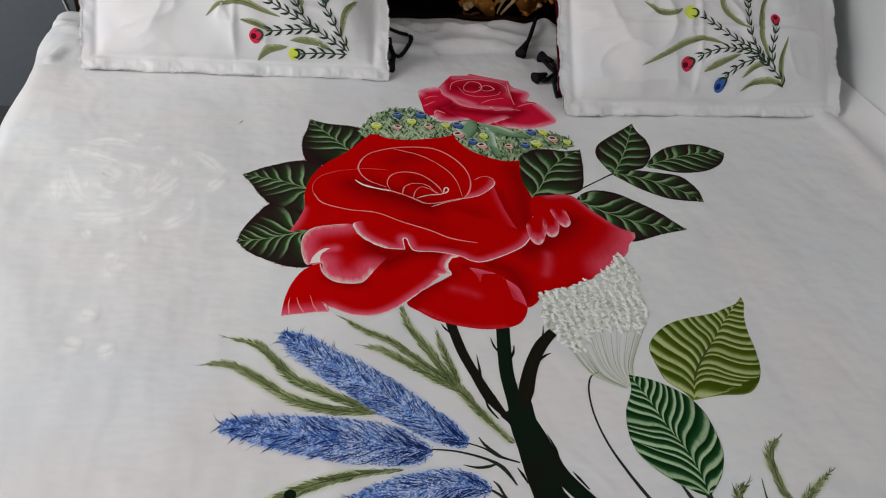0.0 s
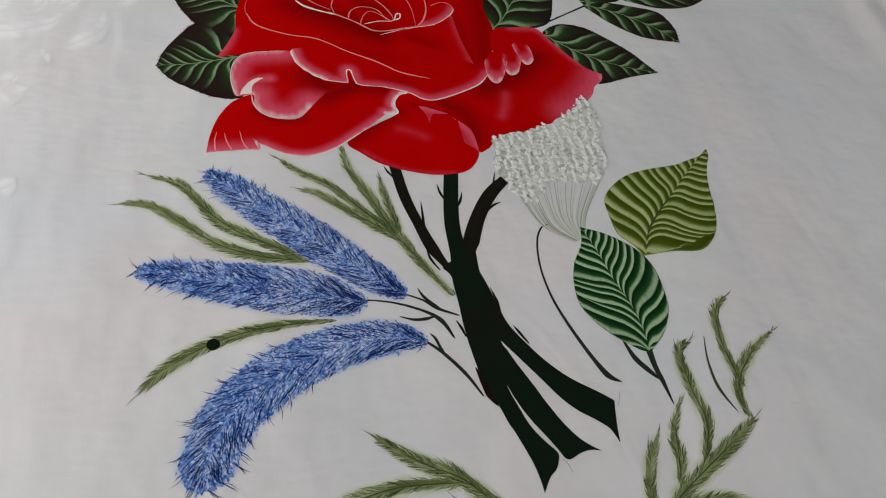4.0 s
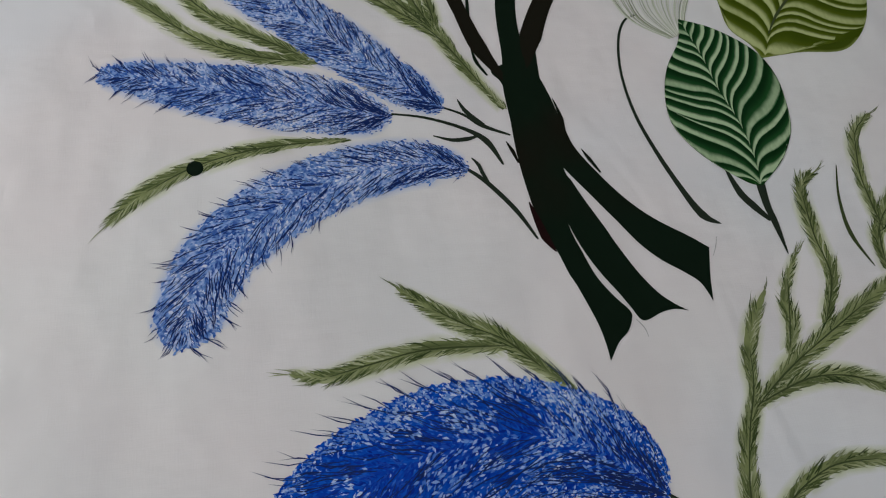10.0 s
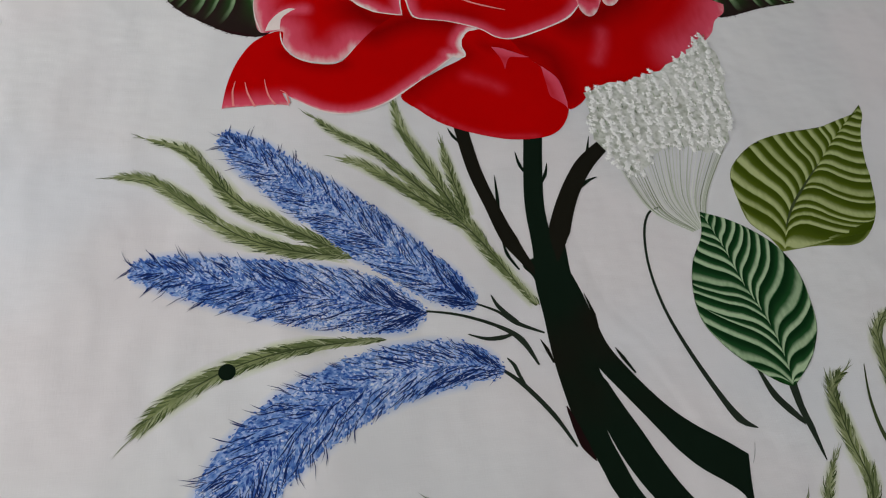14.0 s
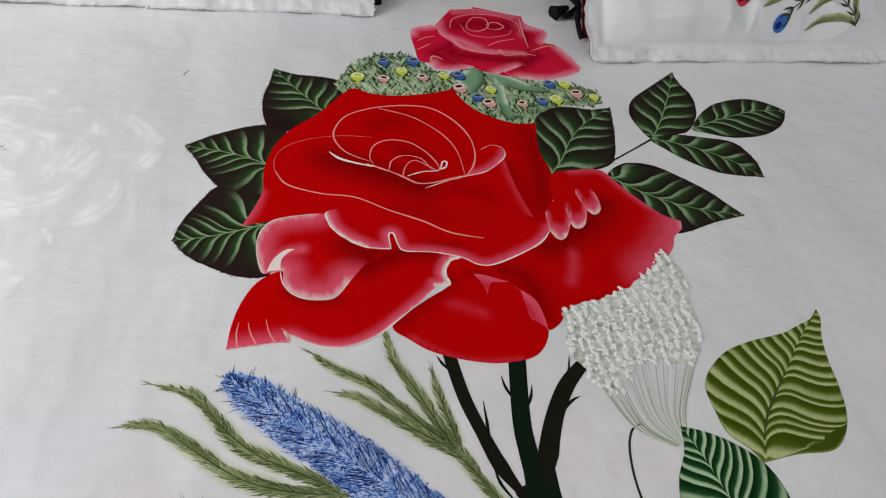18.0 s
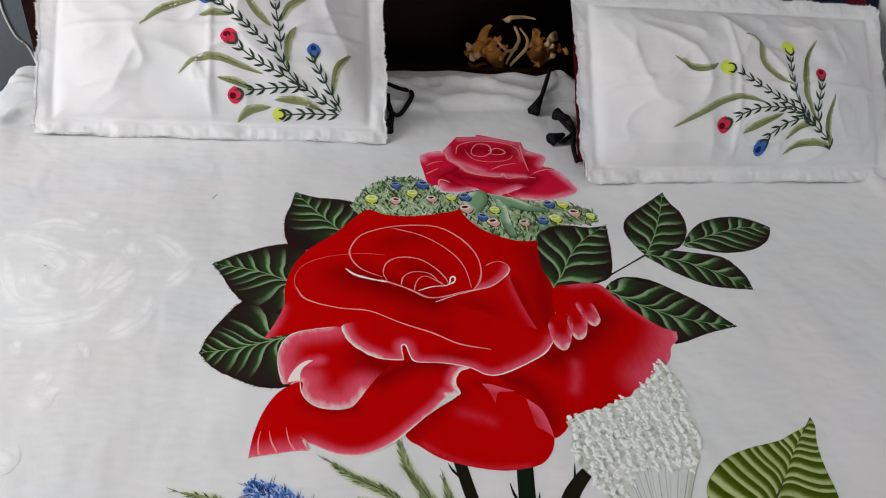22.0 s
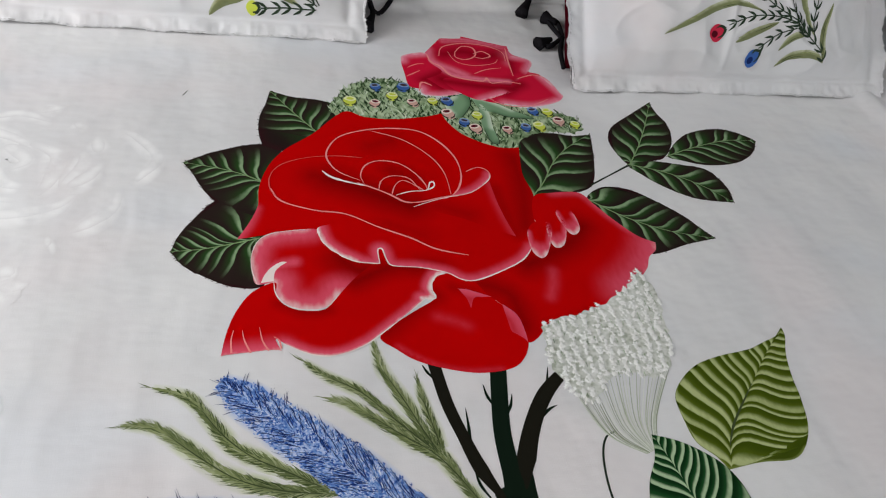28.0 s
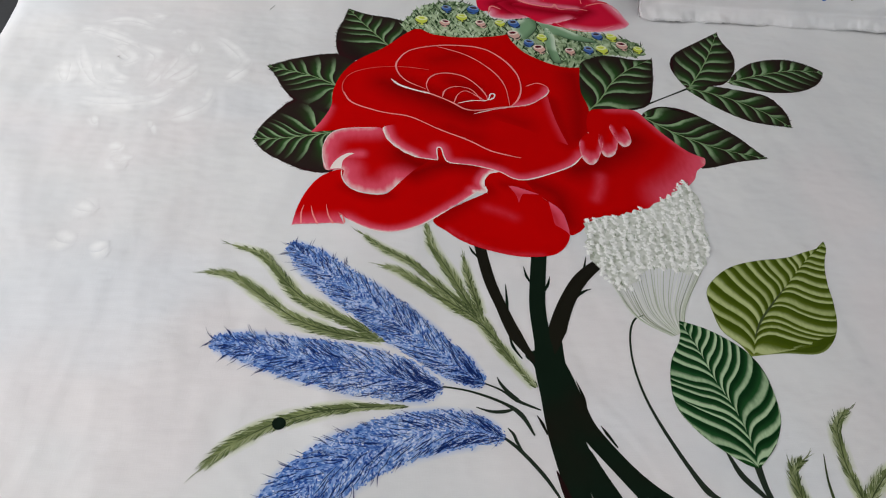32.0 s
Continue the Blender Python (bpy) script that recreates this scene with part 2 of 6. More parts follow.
def leaf_paint(name, dark, green, rim, rim_at):
    """The ground of a painted leaf: greener along the midrib, a darker rim."""
    n = Nodes(name, 0.85, specular=0.025)
    off, edge = n.math("ABSOLUTE", n.attribute("side")), n.attribute("edge")
    streak = n.noise(150, 3, (1, 0.35, 1))
    colour = n.mix(n.math("MULTIPLY", n.span(off, 0.75, 0.06), n.math("ADD", 0.45, n.math("MULTIPLY", streak, 0.6))), dark, green)
    colour = n.mix(n.math("MULTIPLY", n.span(edge, rim_at, 0.0), n.math("ADD", 0.4, streak), True), colour, rim)
    weave(n, 0.1)
    return n.done(colour)


def vein_paint(name, dark, mid, pale, crest, fade, reach):
    """One brushed leaf segment: a pale crest along its vein that is drawn out into green, then into the dark of the next fold."""
    n = Nodes(name, 0.85, specular=0.025)
    across, along = n.attribute("across"), n.attribute("along")
    streak = n.noise(210, 3, (1, 0.4, 1))
    tone = n.math("ADD", 0.72, n.math("MULTIPLY", n.random(), 0.5))
    wander = n.math("ADD", across, n.math("MULTIPLY", n.math("SUBTRACT", n.noise(60, 2), 0.5), 0.16))
    live = n.span(along, fade + 0.6, fade)
    body = n.mix(n.math("MULTIPLY", n.span(wander, 0.92, crest * 0.9), live), dark, mid)
    ridge_line = n.math("MULTIPLY", n.span(wander, 0.0, crest * 0.45), n.span(wander, reach, crest))
    lift = n.math("MULTIPLY", n.math("MULTIPLY", ridge_line, live), n.math("MULTIPLY", tone, n.math("ADD", 0.55, n.math("MULTIPLY", streak, 0.9))), True)
    weave(n, 0.1)
    return n.done(n.mix(lift, body, pale))


def dab_paint(name, *stops, clump=0.8):
    """Many small dabs of the brush, each of its own mix."""
    n = Nodes(name, 0.85, specular=0.025)
    patch = n.math("MULTIPLY", n.math("SUBTRACT", n.noise(16, 2), 0.5), clump)
    return n.done(n.ramp(n.math("ADD", n.math("ADD", n.math("MULTIPLY", n.island(), 0.8), 0.1), patch, True), *stops))


def stipple_paint(name, light, mid, dark, scale=160.0):
    n = Nodes(name, 0.85, specular=0.025)
    value = n.math("ADD", n.math("MULTIPLY", n.noise(scale, 3), 0.7), n.math("MULTIPLY", n.noise(scale * 0.14, 3), 0.3))
    weave(n, 0.1)
    return n.done(n.ramp(value, (0.36, dark), (0.48, mid), (0.62, light)))


SHEET = cotton("white_cotton", (0.80, 0.80, 0.80), 1.0)
PILLOW = cotton("white_pillow_cotton", (0.72, 0.72, 0.725), 1.0)
GHOST = cotton("white_on_white_paint", (0.80, 0.80, 0.80), 1.0, (0.93, 0.93, 0.93), 0.75)
OLIVE_HALO = cotton("soaked_olive_edge", (0.80, 0.80, 0.80), 1.0, (0.50, 0.56, 0.30), 0.75)
BLUE_HALO = cotton("soaked_blue_edge", (0.80, 0.80, 0.80), 1.0, (0.34, 0.48, 0.80), 0.8)
RED = petal_paint("red_paint", (0.57, 0.0, 0.0005), (0.76, 0.085, 0.145), (0.90, 0.74, 0.72), (0.13, 0.0, 0.0005))
PINK = petal_paint("crimson_paint", (0.70, 0.009, 0.045), (0.84, 0.19, 0.29), (0.93, 0.62, 0.64), (0.24, 0.0, 0.006))
LINE = plain("pale_pink_line_paint", (1.0, 0.28, 0.27), 0.8, grain=90, spread=0.25)
FAINT_LINE = plain("faint_red_line_paint", (0.72, 0.10, 0.09), 0.85, grain=90, spread=0.2)
WHITE_LINE = plain("white_line_paint", (0.95, 0.78, 0.74), 0.8, grain=90, spread=0.15)
DARK_LEAF = leaf_paint("dark_green_leaf_paint", (0.019, 0.011, 0.010), (0.020, 0.060, 0.016), (0.030, 0.008, 0.010), 0.02)
DARK_VEIN = vein_paint("dark_leaf_vein_paint", (0.023, 0.014, 0.012), (0.022, 0.080, 0.017), (0.26, 0.38, 0.21), 0.11, 0.30, 0.36)
OLIVE_LEAF = leaf_paint("olive_leaf_paint", (0.055, 0.085, 0.006), (0.12, 0.165, 0.012), (0.22, 0.27, 0.07), 0.004)
OLIVE_VEIN = vein_paint("olive_leaf_vein_paint", (0.050, 0.080, 0.004), (0.125, 0.175, 0.016), (0.48, 0.54, 0.25), 0.20, 0.75, 0.60)
GREEN_LEAF = leaf_paint("striped_green_leaf_paint", (0.004, 0.026, 0.006), (0.012, 0.070, 0.014), (0.008, 0.040, 0.008), 0.003)
GREEN_VEIN = vein_paint("striped_leaf_vein_paint", (0.004, 0.027, 0.007), (0.022, 0.105, 0.03), (0.44, 0.58, 0.36), 0.22, 0.75, 0.52)
RIB_LINE = plain("pale_green_rib_paint", (0.22, 0.34, 0.15), 0.85, grain=90, spread=0.35)
PENCIL = plain("faint_pencil_mark", (0.40, 0.40, 0.40), 0.85, grain=90, spread=0.3)
def stem_paint(name, green, brown):
    n = Nodes(name, 0.85, specular=0.025)
    weave(n, 0.1)
    return n.done(n.mix(n.span(n.noise(5, 3), 0.48, 0.7), green, brown))


STEM = stem_paint("black_green_stem_paint", (0.006, 0.014, 0.008), (0.013, 0.010, 0.007))
BROWN_STEM = stem_paint("brown_black_stem_paint", (0.013, 0.012, 0.008), (0.026, 0.013, 0.010))
SMEAR = plain("dark_red_smear_paint", (0.017, 0.006, 0.006), 0.85, grain=40, spread=0.6)
TEETH = plain("black_maroon_teeth_paint", (0.022, 0.009, 0.009), 0.85, grain=80, spread=0.3)
TWIG = plain("dark_twig_paint", (0.022, 0.032, 0.022), 0.8, grain=60, spread=0.4)
BLUE = stipple_paint("blue_stipple_paint", (0.50, 0.60, 0.84), (0.19, 0.33, 0.68), (0.05, 0.13, 0.44), 150)
PALE_DABS = dab_paint("pale_blue_dabs", (0.0, (0.26, 0.38, 0.72)), (0.5, (0.48, 0.58, 0.82)), (1.0, (0.76, 0.80, 0.88)))
BLUE_DABS = dab_paint("blue_dabs", (0.0, (0.012, 0.040, 0.23)), (0.34, (0.04, 0.13, 0.47)), (0.60, (0.15, 0.30, 0.66)), (0.82, (0.40, 0.53, 0.80)), (1.0, (0.74, 0.80, 0.90)), clump=1.0)
ROYAL = stipple_paint("royal_blue_stipple_paint", (0.008, 0.11, 0.60), (0.003, 0.065, 0.48), (0.002, 0.026, 0.30), 34)
ROYAL_DABS = dab_paint("royal_blue_dabs", (0.0, (0.002, 0.024, 0.28)), (0.45, (0.003, 0.065, 0.48)), (0.80, (0.006, 0.11, 0.60)), (0.95, (0.06, 0.21, 0.66)), (1.0, (0.40, 0.54, 0.84)), clump=1.2)
SOFT_DABS = dab_paint("soft_blue_dabs", (0.0, (0.02, 0.12, 0.56)), (0.5, (0.16, 0.32, 0.72)), (1.0, (0.56, 0.68, 0.88)), clump=0.9)
RIM_DABS = dab_paint("pale_rim_dabs", (0.0, (0.03, 0.13, 0.55)), (0.4, (0.20, 0.37, 0.76)), (1.0, (0.72, 0.81, 0.92)), clump=1.2)
BLUE_CORE = dab_paint("deep_blue_dabs", (0.0, (0.015, 0.04, 0.20)), (0.6, (0.035, 0.10, 0.40)), (1.0, (0.10, 0.20, 0.54)))
ROYAL_CORE = dab_paint("deep_royal_dabs", (0.0, (0.004, 0.018, 0.22)), (0.6, (0.006, 0.05, 0.42)), (1.0, (0.02, 0.10, 0.52)))
NAVY = plain("navy_bristle_paint", (0.012, 0.028, 0.13), 0.8, grain=80, spread=0.4)
GRASS = stipple_paint("olive_grass_paint", (0.40, 0.43, 0.22), (0.26, 0.295, 0.11), (0.16, 0.195, 0.06), 70)
BLADE = petal_paint("olive_blade_paint", (0.24, 0.285, 0.12), (0.44, 0.48, 0.28), (0.60, 0.62, 0.46), (0.055, 0.08, 0.028))
SPINE = plain("dark_olive_spine_paint", (0.055, 0.075, 0.030), 0.85, grain=60, spread=0.5)
GRASS_STROKES = dab_paint("olive_strokes", (0.0, (0.030, 0.050, 0.018)), (0.35, (0.095, 0.13, 0.045)), (0.7, (0.24, 0.28, 0.13)), (1.0, (0.50, 0.53, 0.36)), clump=0.9)
UMBEL = stipple_paint("grey_green_wash", (0.80, 0.81, 0.77), (0.66, 0.68, 0.62), (0.42, 0.45, 0.37), 120)
FLORET = plain("thick_white_paint", (0.94, 0.95, 0.91), 0.5, grain=120, spread=0.08)
def stalk_paint():
    n = Nodes("stalk_paint", 0.85, specular=0.025)
    return n.done(n.ramp(n.random(), (0.0, (0.28, 0.32, 0.22)), (0.4, (0.55, 0.59, 0.48)), (1.0, (0.84, 0.86, 0.80))))


STALK = stalk_paint()
MOSS = stipple_paint("moss_paint", (0.50, 0.60, 0.40), (0.25, 0.35, 0.19), (0.06, 0.115, 0.045), 60)
MOSS_STROKES = dab_paint("moss_strokes", (0.0, (0.006, 0.016, 0.006)), (0.50, (0.030, 0.070, 0.024)), (0.62, (0.34, 0.48, 0.27)), (1.0, (0.72, 0.79, 0.64)), clump=0.3)
SAGE = petal_paint("sage_paint", (0.22, 0.38, 0.22), (0.55, 0.68, 0.52), (0.75, 0.80, 0.7), (0.08, 0.16, 0.08))
YELLOW = plain("yellow_paint", (0.62, 0.70, 0.09), 0.8, grain=90, spread=0.2)
BLUE_CUP = plain("blue_cup_paint", (0.05, 0.13, 0.40), 0.8, grain=90, spread=0.3)
PINK_CUP = plain("pink_cup_paint", (0.66, 0.40, 0.34), 0.8, grain=90, spread=0.2)
PALE_YELLOW = plain("pale_yellow_rim_paint", (0.80, 0.84, 0.50), 0.8, grain=90, spread=0.15)
PALE_BLUE = plain("pale_blue_rim_paint", (0.22, 0.33, 0.58), 0.8, grain=90, spread=0.3)
PALE_PINK = plain("pale_pink_rim_paint", (0.84, 0.72, 0.64), 0.8, grain=90, spread=0.15)
DARK_CUP = plain("dark_cup_paint", (0.06, 0.04, 0.05), 0.8, grain=90, spread=0.3)
ROSE_BUD = plain("bud_red_paint", (0.60, 0.03, 0.07), 0.8, grain=90, spread=0.3)
SPRIG_BLADE = petal_paint("sprig_blade_paint", (0.25, 0.275, 0.13), (0.50, 0.52, 0.37), (0.66, 0.67, 0.55), (0.095, 0.12, 0.045))
SPRIG_DARK = plain("sprig_dark_paint", (0.035, 0.055, 0.035), 0.8, grain=90, spread=0.4)
BLACK_CORD = plain("black_cord", (0.012, 0.011, 0.013), 0.8, grain=120, spread=0.4, bump=0.4)
MAROON = plain("maroon_cloth", (0.10, 0.006, 0.014), 0.8, grain=100, spread=0.3, bump=0.3)
NAVY_CLOTH = plain("navy_cloth", (0.012, 0.016, 0.035), 0.85, grain=100, spread=0.3, bump=0.3)
WOOD = plain("dark_polished_wood", (0.016, 0.005, 0.004), 0.4, grain=12, spread=0.5, bump=0.08, specular=0.12)
WALL = plain("grey_blue_wall_paint", (0.138, 0.155, 0.172), 0.85, grain=8, spread=0.25, bump=0.1)
PALE_WALL = plain("pale_wall_paint", (0.66, 0.68, 0.69), 0.85, grain=8, spread=0.06, bump=0.1)
CEILING = plain("white_ceiling_paint", (0.8, 0.8, 0.79), 0.9, grain=8, spread=0.04)
FLOOR = plain("grey_floor_tile", (0.08, 0.083, 0.087), 0.4, grain=14, spread=0.2)
GOLD = plain("amber_dried_petal", (0.46, 0.19, 0.045), 0.5, grain=40, spread=0.45, bump=0.3)
STRAW = plain("straw_dried_petal", (0.60, 0.40, 0.20), 0.55, grain=40, spread=0.3, bump=0.3)
CABLE = plain("white_cable", (0.7, 0.7, 0.68), 0.4, grain=40, spread=0.05)
MATTRESS = plain("mattress_ticking", (0.6, 0.6, 0.6), 0.9, grain=40, spread=0.08)

# ---- the room ----
def slab(name, lo, hi, material, label, category):
    bm = bmesh.new()
    box(bm, lo, hi, 0)
    return tagged(solid(name, bm, material), label, category, kind="structure")


slab("floor", (-2.6, -5.3, -0.1), (1.5, 1.3, 0.0), FLOOR, "grey tiled floor round the bed", "floor")
slab("ceiling", (-2.6, -5.3, 2.8), (1.5, 1.3, 2.9), CEILING, "white painted ceiling", "ceiling")
slab("wall_north", (-2.6, 1.15, 0.0), (1.5, 1.3, 2.8), WALL, "grey-blue painted wall behind the headboard", "wall")
slab("wall_east", (1.236, -5.3, 0.0), (1.5, 1.15, 2.8), PALE_WALL, "pale painted wall beside the bed", "wall")


def wall_with_window(name, across, at, lo, hi, sill, head, u0, u1, thickness):
    """A wall with one opening through it; across is 'x' or 'y', the way that the wall runs."""
    bm = bmesh.new()
    for a, b, c, d in ((lo, 0.0, u0, 2.8), (u1, 0.0, hi, 2.8), (u0, 0.0, u1, sill), (u0, head, u1, 2.8)):
        if across == "y":
            box(bm, (at, a, b), (at + thickness, c, d), 0)
        else:
            box(bm, (a, at, b), (c, at + thickness, d), 0)
    return tagged(solid(name, bm, PALE_WALL), "pale painted wall with a window opening", "wall", kind="structure")


wall_with_window("wall_west", "y", -2.6, -5.3, 1.3, 0.95, 2.35, -0.9, 0.4, 0.1)
# unseen south wall; its opening is made up to suit the fill lamp
wall_with_window("wall_south", "x", -5.3, -2.5, 1.236, 0.95, 2.25, -0.9, 1.15, 0.1)

# ---- the sheet's form ----
TOP, WEST, EAST, HEAD, FOOT = 0.5, -0.905, 1.20, 0.78, -1.28


RIDGES = ([(-0.054, 0.704), (0.029, 0.678), (0.095, 0.639), (0.173, 0.661), (0.274, 0.648), (0.443, 0.649)], [(0.017, 0.746), (0.085, 0.666), (0.132, 0.721), (0.181, 0.736), (0.243, 0.708)], [(-0.049, 0.616), (0.006, 0.612), (0.076, 0.61)], [(0.271, 0.761), (0.366, 0.76), (0.494, 0.802)], [(-0.913, 0.596), (-0.875, 0.664), (-0.825, 0.672)], [(-0.86, 0.489), (-0.84, 0.574), (-0.807, 0.601)])


def ridge(x, y):
    """Creases of the bunched cloth at the head of the bed."""
    best = 1.0
    for line in RIDGES:
        for (x0, y0), (x1, y1) in zip(line, line[1:]):
            dx, dy = x1 - x0, y1 - y0
            s = max(0.0, min(1.0, ((x - x0) * dx + (y - y0) * dy) / (dx * dx + dy * dy)))
            best = min(best, math.hypot(x - x0 - s * dx, y - y0 - s * dy))
    return 0.013 * max(0.0, 1 - best / 0.022) ** 1.5


def relief(x, y):
    """The height of the cloth over the mattress: soft swells, a ridge along the wall, bunching at the headboard."""
    z = 0.003 * noise.noise((x * 3.1, y * 2.3, 0.4)) + 0.0014 * noise.noise((x * 9, y * 6, 2.1))
    z += 0.016 * math.exp(-((x - 1.09 - 0.02 * math.sin(y * 5)) / 0.035) ** 2) + 0.05 * max(0.0, (x - 1.15) / 0.085) ** 2
    crumple = max(0.0, min(1.0, max((y - 0.38) / 0.2, (-0.72 - x) / 0.15, (x - 0.80) / 0.2)))
    if crumple > 0:
        z += 0.0030 * crumple * max(0.0, 1.2 - 2.6 * math.sqrt(noise.noise((x * 4.5 + y * 3, y * 5 - x * 2, 5.5)) ** 2 + 0.012)) ** 2
    if y > 0.50:
        z += ridge(x, y)
    if y > 0.60:
        s = min(1.0, (y - 0.60) / 0.12)
        fold = 1 - abs(noise.noise((x * 6 + y * 4, 3.3, y * 9))) * 2.2
        z += s * s * (0.002 + 0.012 * fold) + 0.012 * s * max(0.0, 1 - abs(y - 0.70 - 0.02 * math.sin(x * 11)) / 0.02)
    if y > 0.58 and -0.08 < x < 0.50:
        hem = 0.608 + 0.10 * max(0.0, x - 0.05) + 0.22 * max(0.0, x - 0.22) + 0.05 * max(0.0, 0.01 - x) + 0.006 * noise.noise((x * 14, 2.2, 0))
        s = max(0.0, min(1.0, (y - hem) / 0.014))
        z += 0.015 * s * s * (3 - 2 * s) * min(1.0, (x + 0.08) / 0.05, (0.50 - x) / 0.05)
    edge = max(0.0, -0.72 - x)
    z += 0.010 * min(1, edge / 0.1) * noise.noise((x * 6, y * 9, 7.7))
    return z


GRID = 0.011
GRID_X = np.arange(WEST - 0.06, 1.23, GRID)
GRID_Y = np.arange(FOOT - 0.05, HEAD + GRID, GRID)
CLOTH = np.array([[relief(max(x, WEST), max(y, FOOT)) for x in GRID_X] for y in GRID_Y])


def cloth(x, y):
    """The height of the woven sheet between its grid points."""
    i, j = (x - GRID_X[0]) / GRID, (y - GRID_Y[0]) / GRID
    a, b = min(max(int(i), 0), len(GRID_X) - 2), min(max(int(j), 0), len(GRID_Y) - 2)
    u, v = min(max(i - a, 0.0), 1.0), min(max(j - b, 0.0), 1.0)
    return float((1 - v) * ((1 - u) * CLOTH[b, a] + u * CLOTH[b, a + 1]) + v * ((1 - u) * CLOTH[b + 1, a] + u * CLOTH[b + 1, a + 1]))


def on_sheet(points, lift):
    """Paint lies on the cloth itself, a hair above it."""
    p = np.asarray(points, float)
    i, j = (p[:, 0] - GRID_X[0]) / GRID, (p[:, 1] - GRID_Y[0]) / GRID
    a, b = np.clip(i.astype(int), 0, len(GRID_X) - 2), np.clip(j.astype(int), 0, len(GRID_Y) - 2)
    u, v = np.clip(i - a, 0, 1), np.clip(j - b, 0, 1)
    z = (1 - v) * ((1 - u) * CLOTH[b, a] + u * CLOTH[b, a + 1]) + v * ((1 - u) * CLOTH[b + 1, a] + u * CLOTH[b + 1, a + 1])
    return np.c_[p[:, 0], p[:, 1], TOP + 0.00012 + 0.2 * lift + z]


def cloth_normals(points):
    """The soft normals of the cloth under the points."""
    slope_y, slope_x = np.gradient(CLOTH, GRID)
    p = np.asarray(points, float)
    i, j = np.clip((p[:, 0] - GRID_X[0]) / GRID, 0, len(GRID_X) - 1.001), np.clip((p[:, 1] - GRID_Y[0]) / GRID, 0, len(GRID_Y) - 1.001)
    a, b = i.astype(int), j.astype(int)
    u, v = i - a, j - b

    def at(field):
        return (1 - v) * ((1 - u) * field[b, a] + u * field[b, a + 1]) + v * ((1 - u) * field[b + 1, a] + u * field[b + 1, a + 1])

    n = np.c_[-at(slope_x), -at(slope_y), np.ones(len(p))]
    return n / np.linalg.norm(n, axis=1)[:, None]


def build_sheet():
    us = np.r_[np.arange(WEST - 0.42, WEST - 0.06, 0.02), GRID_X, [1.233]]
    vs = np.r_[np.arange(FOOT - 0.42, FOOT - 0.05, 0.03), GRID_Y]
    verts = []
    radius = 0.05
    for v in vs:
        for u in us:
            x, y, z = u, v, TOP + relief(max(u, WEST), max(v, FOOT))
            for low, which in ((WEST + radius - u, "x0"), (FOOT + radius - v, "y0")):
                if low <= 0:
                    continue
                turn = min(low / radius, math.pi / 2)
                out, down = radius * math.sin(turn), radius * (1 - math.cos(turn)) + max(0.0, low - radius * math.pi / 2)
                wave = 0.02 * min(1, down / 0.1) * math.sin((v if which != "y0" else u) * 23 + 2 * math.sin(u * 4))
                if which == "x0":
                    x = WEST + radius - out - wave
                else:
                    y = FOOT + radius - out - wave
                z -= down
            verts.append((x, y, max(z, 0.03)))
    w = len(us)
    faces = [(j * w + i, j * w + i + 1, (j + 1) * w + i + 1, (j + 1) * w + i) for j in range(len(vs) - 1) for i in range(w - 1)]
    ob = new("bedsheet", mesh_of("bedsheet", verts, faces, SHEET))
    return tagged(ob, "white cotton bedsheet hand-painted with a huge red rose bouquet", "bedsheet")


sheet = build_sheet()
bm = bmesh.new()
box(bm, (WEST + 0.04, FOOT + 0.04, 0.30), (EAST - 0.02, HEAD - 0.0, TOP - 0.02), 0.03)
tagged(solid("mattress", bm, MATTRESS), "thick mattress under the white painted sheet", "mattress")

# ---- painted motifs: shared builders ----
def shape(name, outline, material, parent, lift, cell=0.008, label="", pale=(), deep=(), midrib=None, closed=True, jag=0.0, jag_step=0.006, kind=""):
    """A painted area. pale and deep: strokes (curve, reach, strength) of the paler or darker paint brushed in."""
    line = smooth(outline, True) if closed else np.asarray(outline)
    if jag:
        line = jagged(line, jag, jag_step)
    verts, faces = filled(line, cell)
    attributes = {}
    for key, strokes in (("pale_paint", pale), ("deep_paint", deep)):
        value = np.zeros(len(verts))
        for curve, reach, strength in strokes:
            d, along, _ = distance(verts, smooth(curve))
            value = np.maximum(value, strength * np.clip(1 - d / reach, 0, 1) ** 1.4)
        attributes[key] = value
    if midrib is not None:
        rib = smooth(midrib)
        d, along, side = distance(verts, rib)
        attributes.update(along=along, side=side * d / max(d.max(), 1e-6), edge=distance(verts, np.r_[line, line[:1]])[0])
    return part(name, on_sheet(verts, lift), faces, material, parent, label, attributes, kind)


def jagged(line, amount, step):
    """The outline resampled with small uneven teeth."""
    ring = np.r_[line, line[:1]]
    lengths = np.r_[0, np.cumsum(np.linalg.norm(np.diff(ring, axis=0), axis=1))]
    at = np.arange(0, lengths[-1], step)
    p = np.c_[np.interp(at, lengths, ring[:, 0]), np.interp(at, lengths, ring[:, 1])]
    t = np.gradient(p, axis=0)
    s = np.c_[t[:, 1], -t[:, 0]] / (np.linalg.norm(t, axis=1)[:, None] + 1e-9)
    area = 0.5 * np.sum(p[:, 0] * np.roll(p[:, 1], -1) - p[:, 1] * np.roll(p[:, 0], -1))
    teeth = np.where(np.random.rand(len(p)) < 0.5, 1.0, -0.2) * amount * np.random.uniform(0.2, 1.0, len(p))
    return p + s * teeth[:, None] * np.sign(area)


def stroke(name, points, widths, material, parent, lift, label=""):
    verts, faces = strip(points, widths)
    return part(name, on_sheet(verts, lift), faces, material, parent, label)


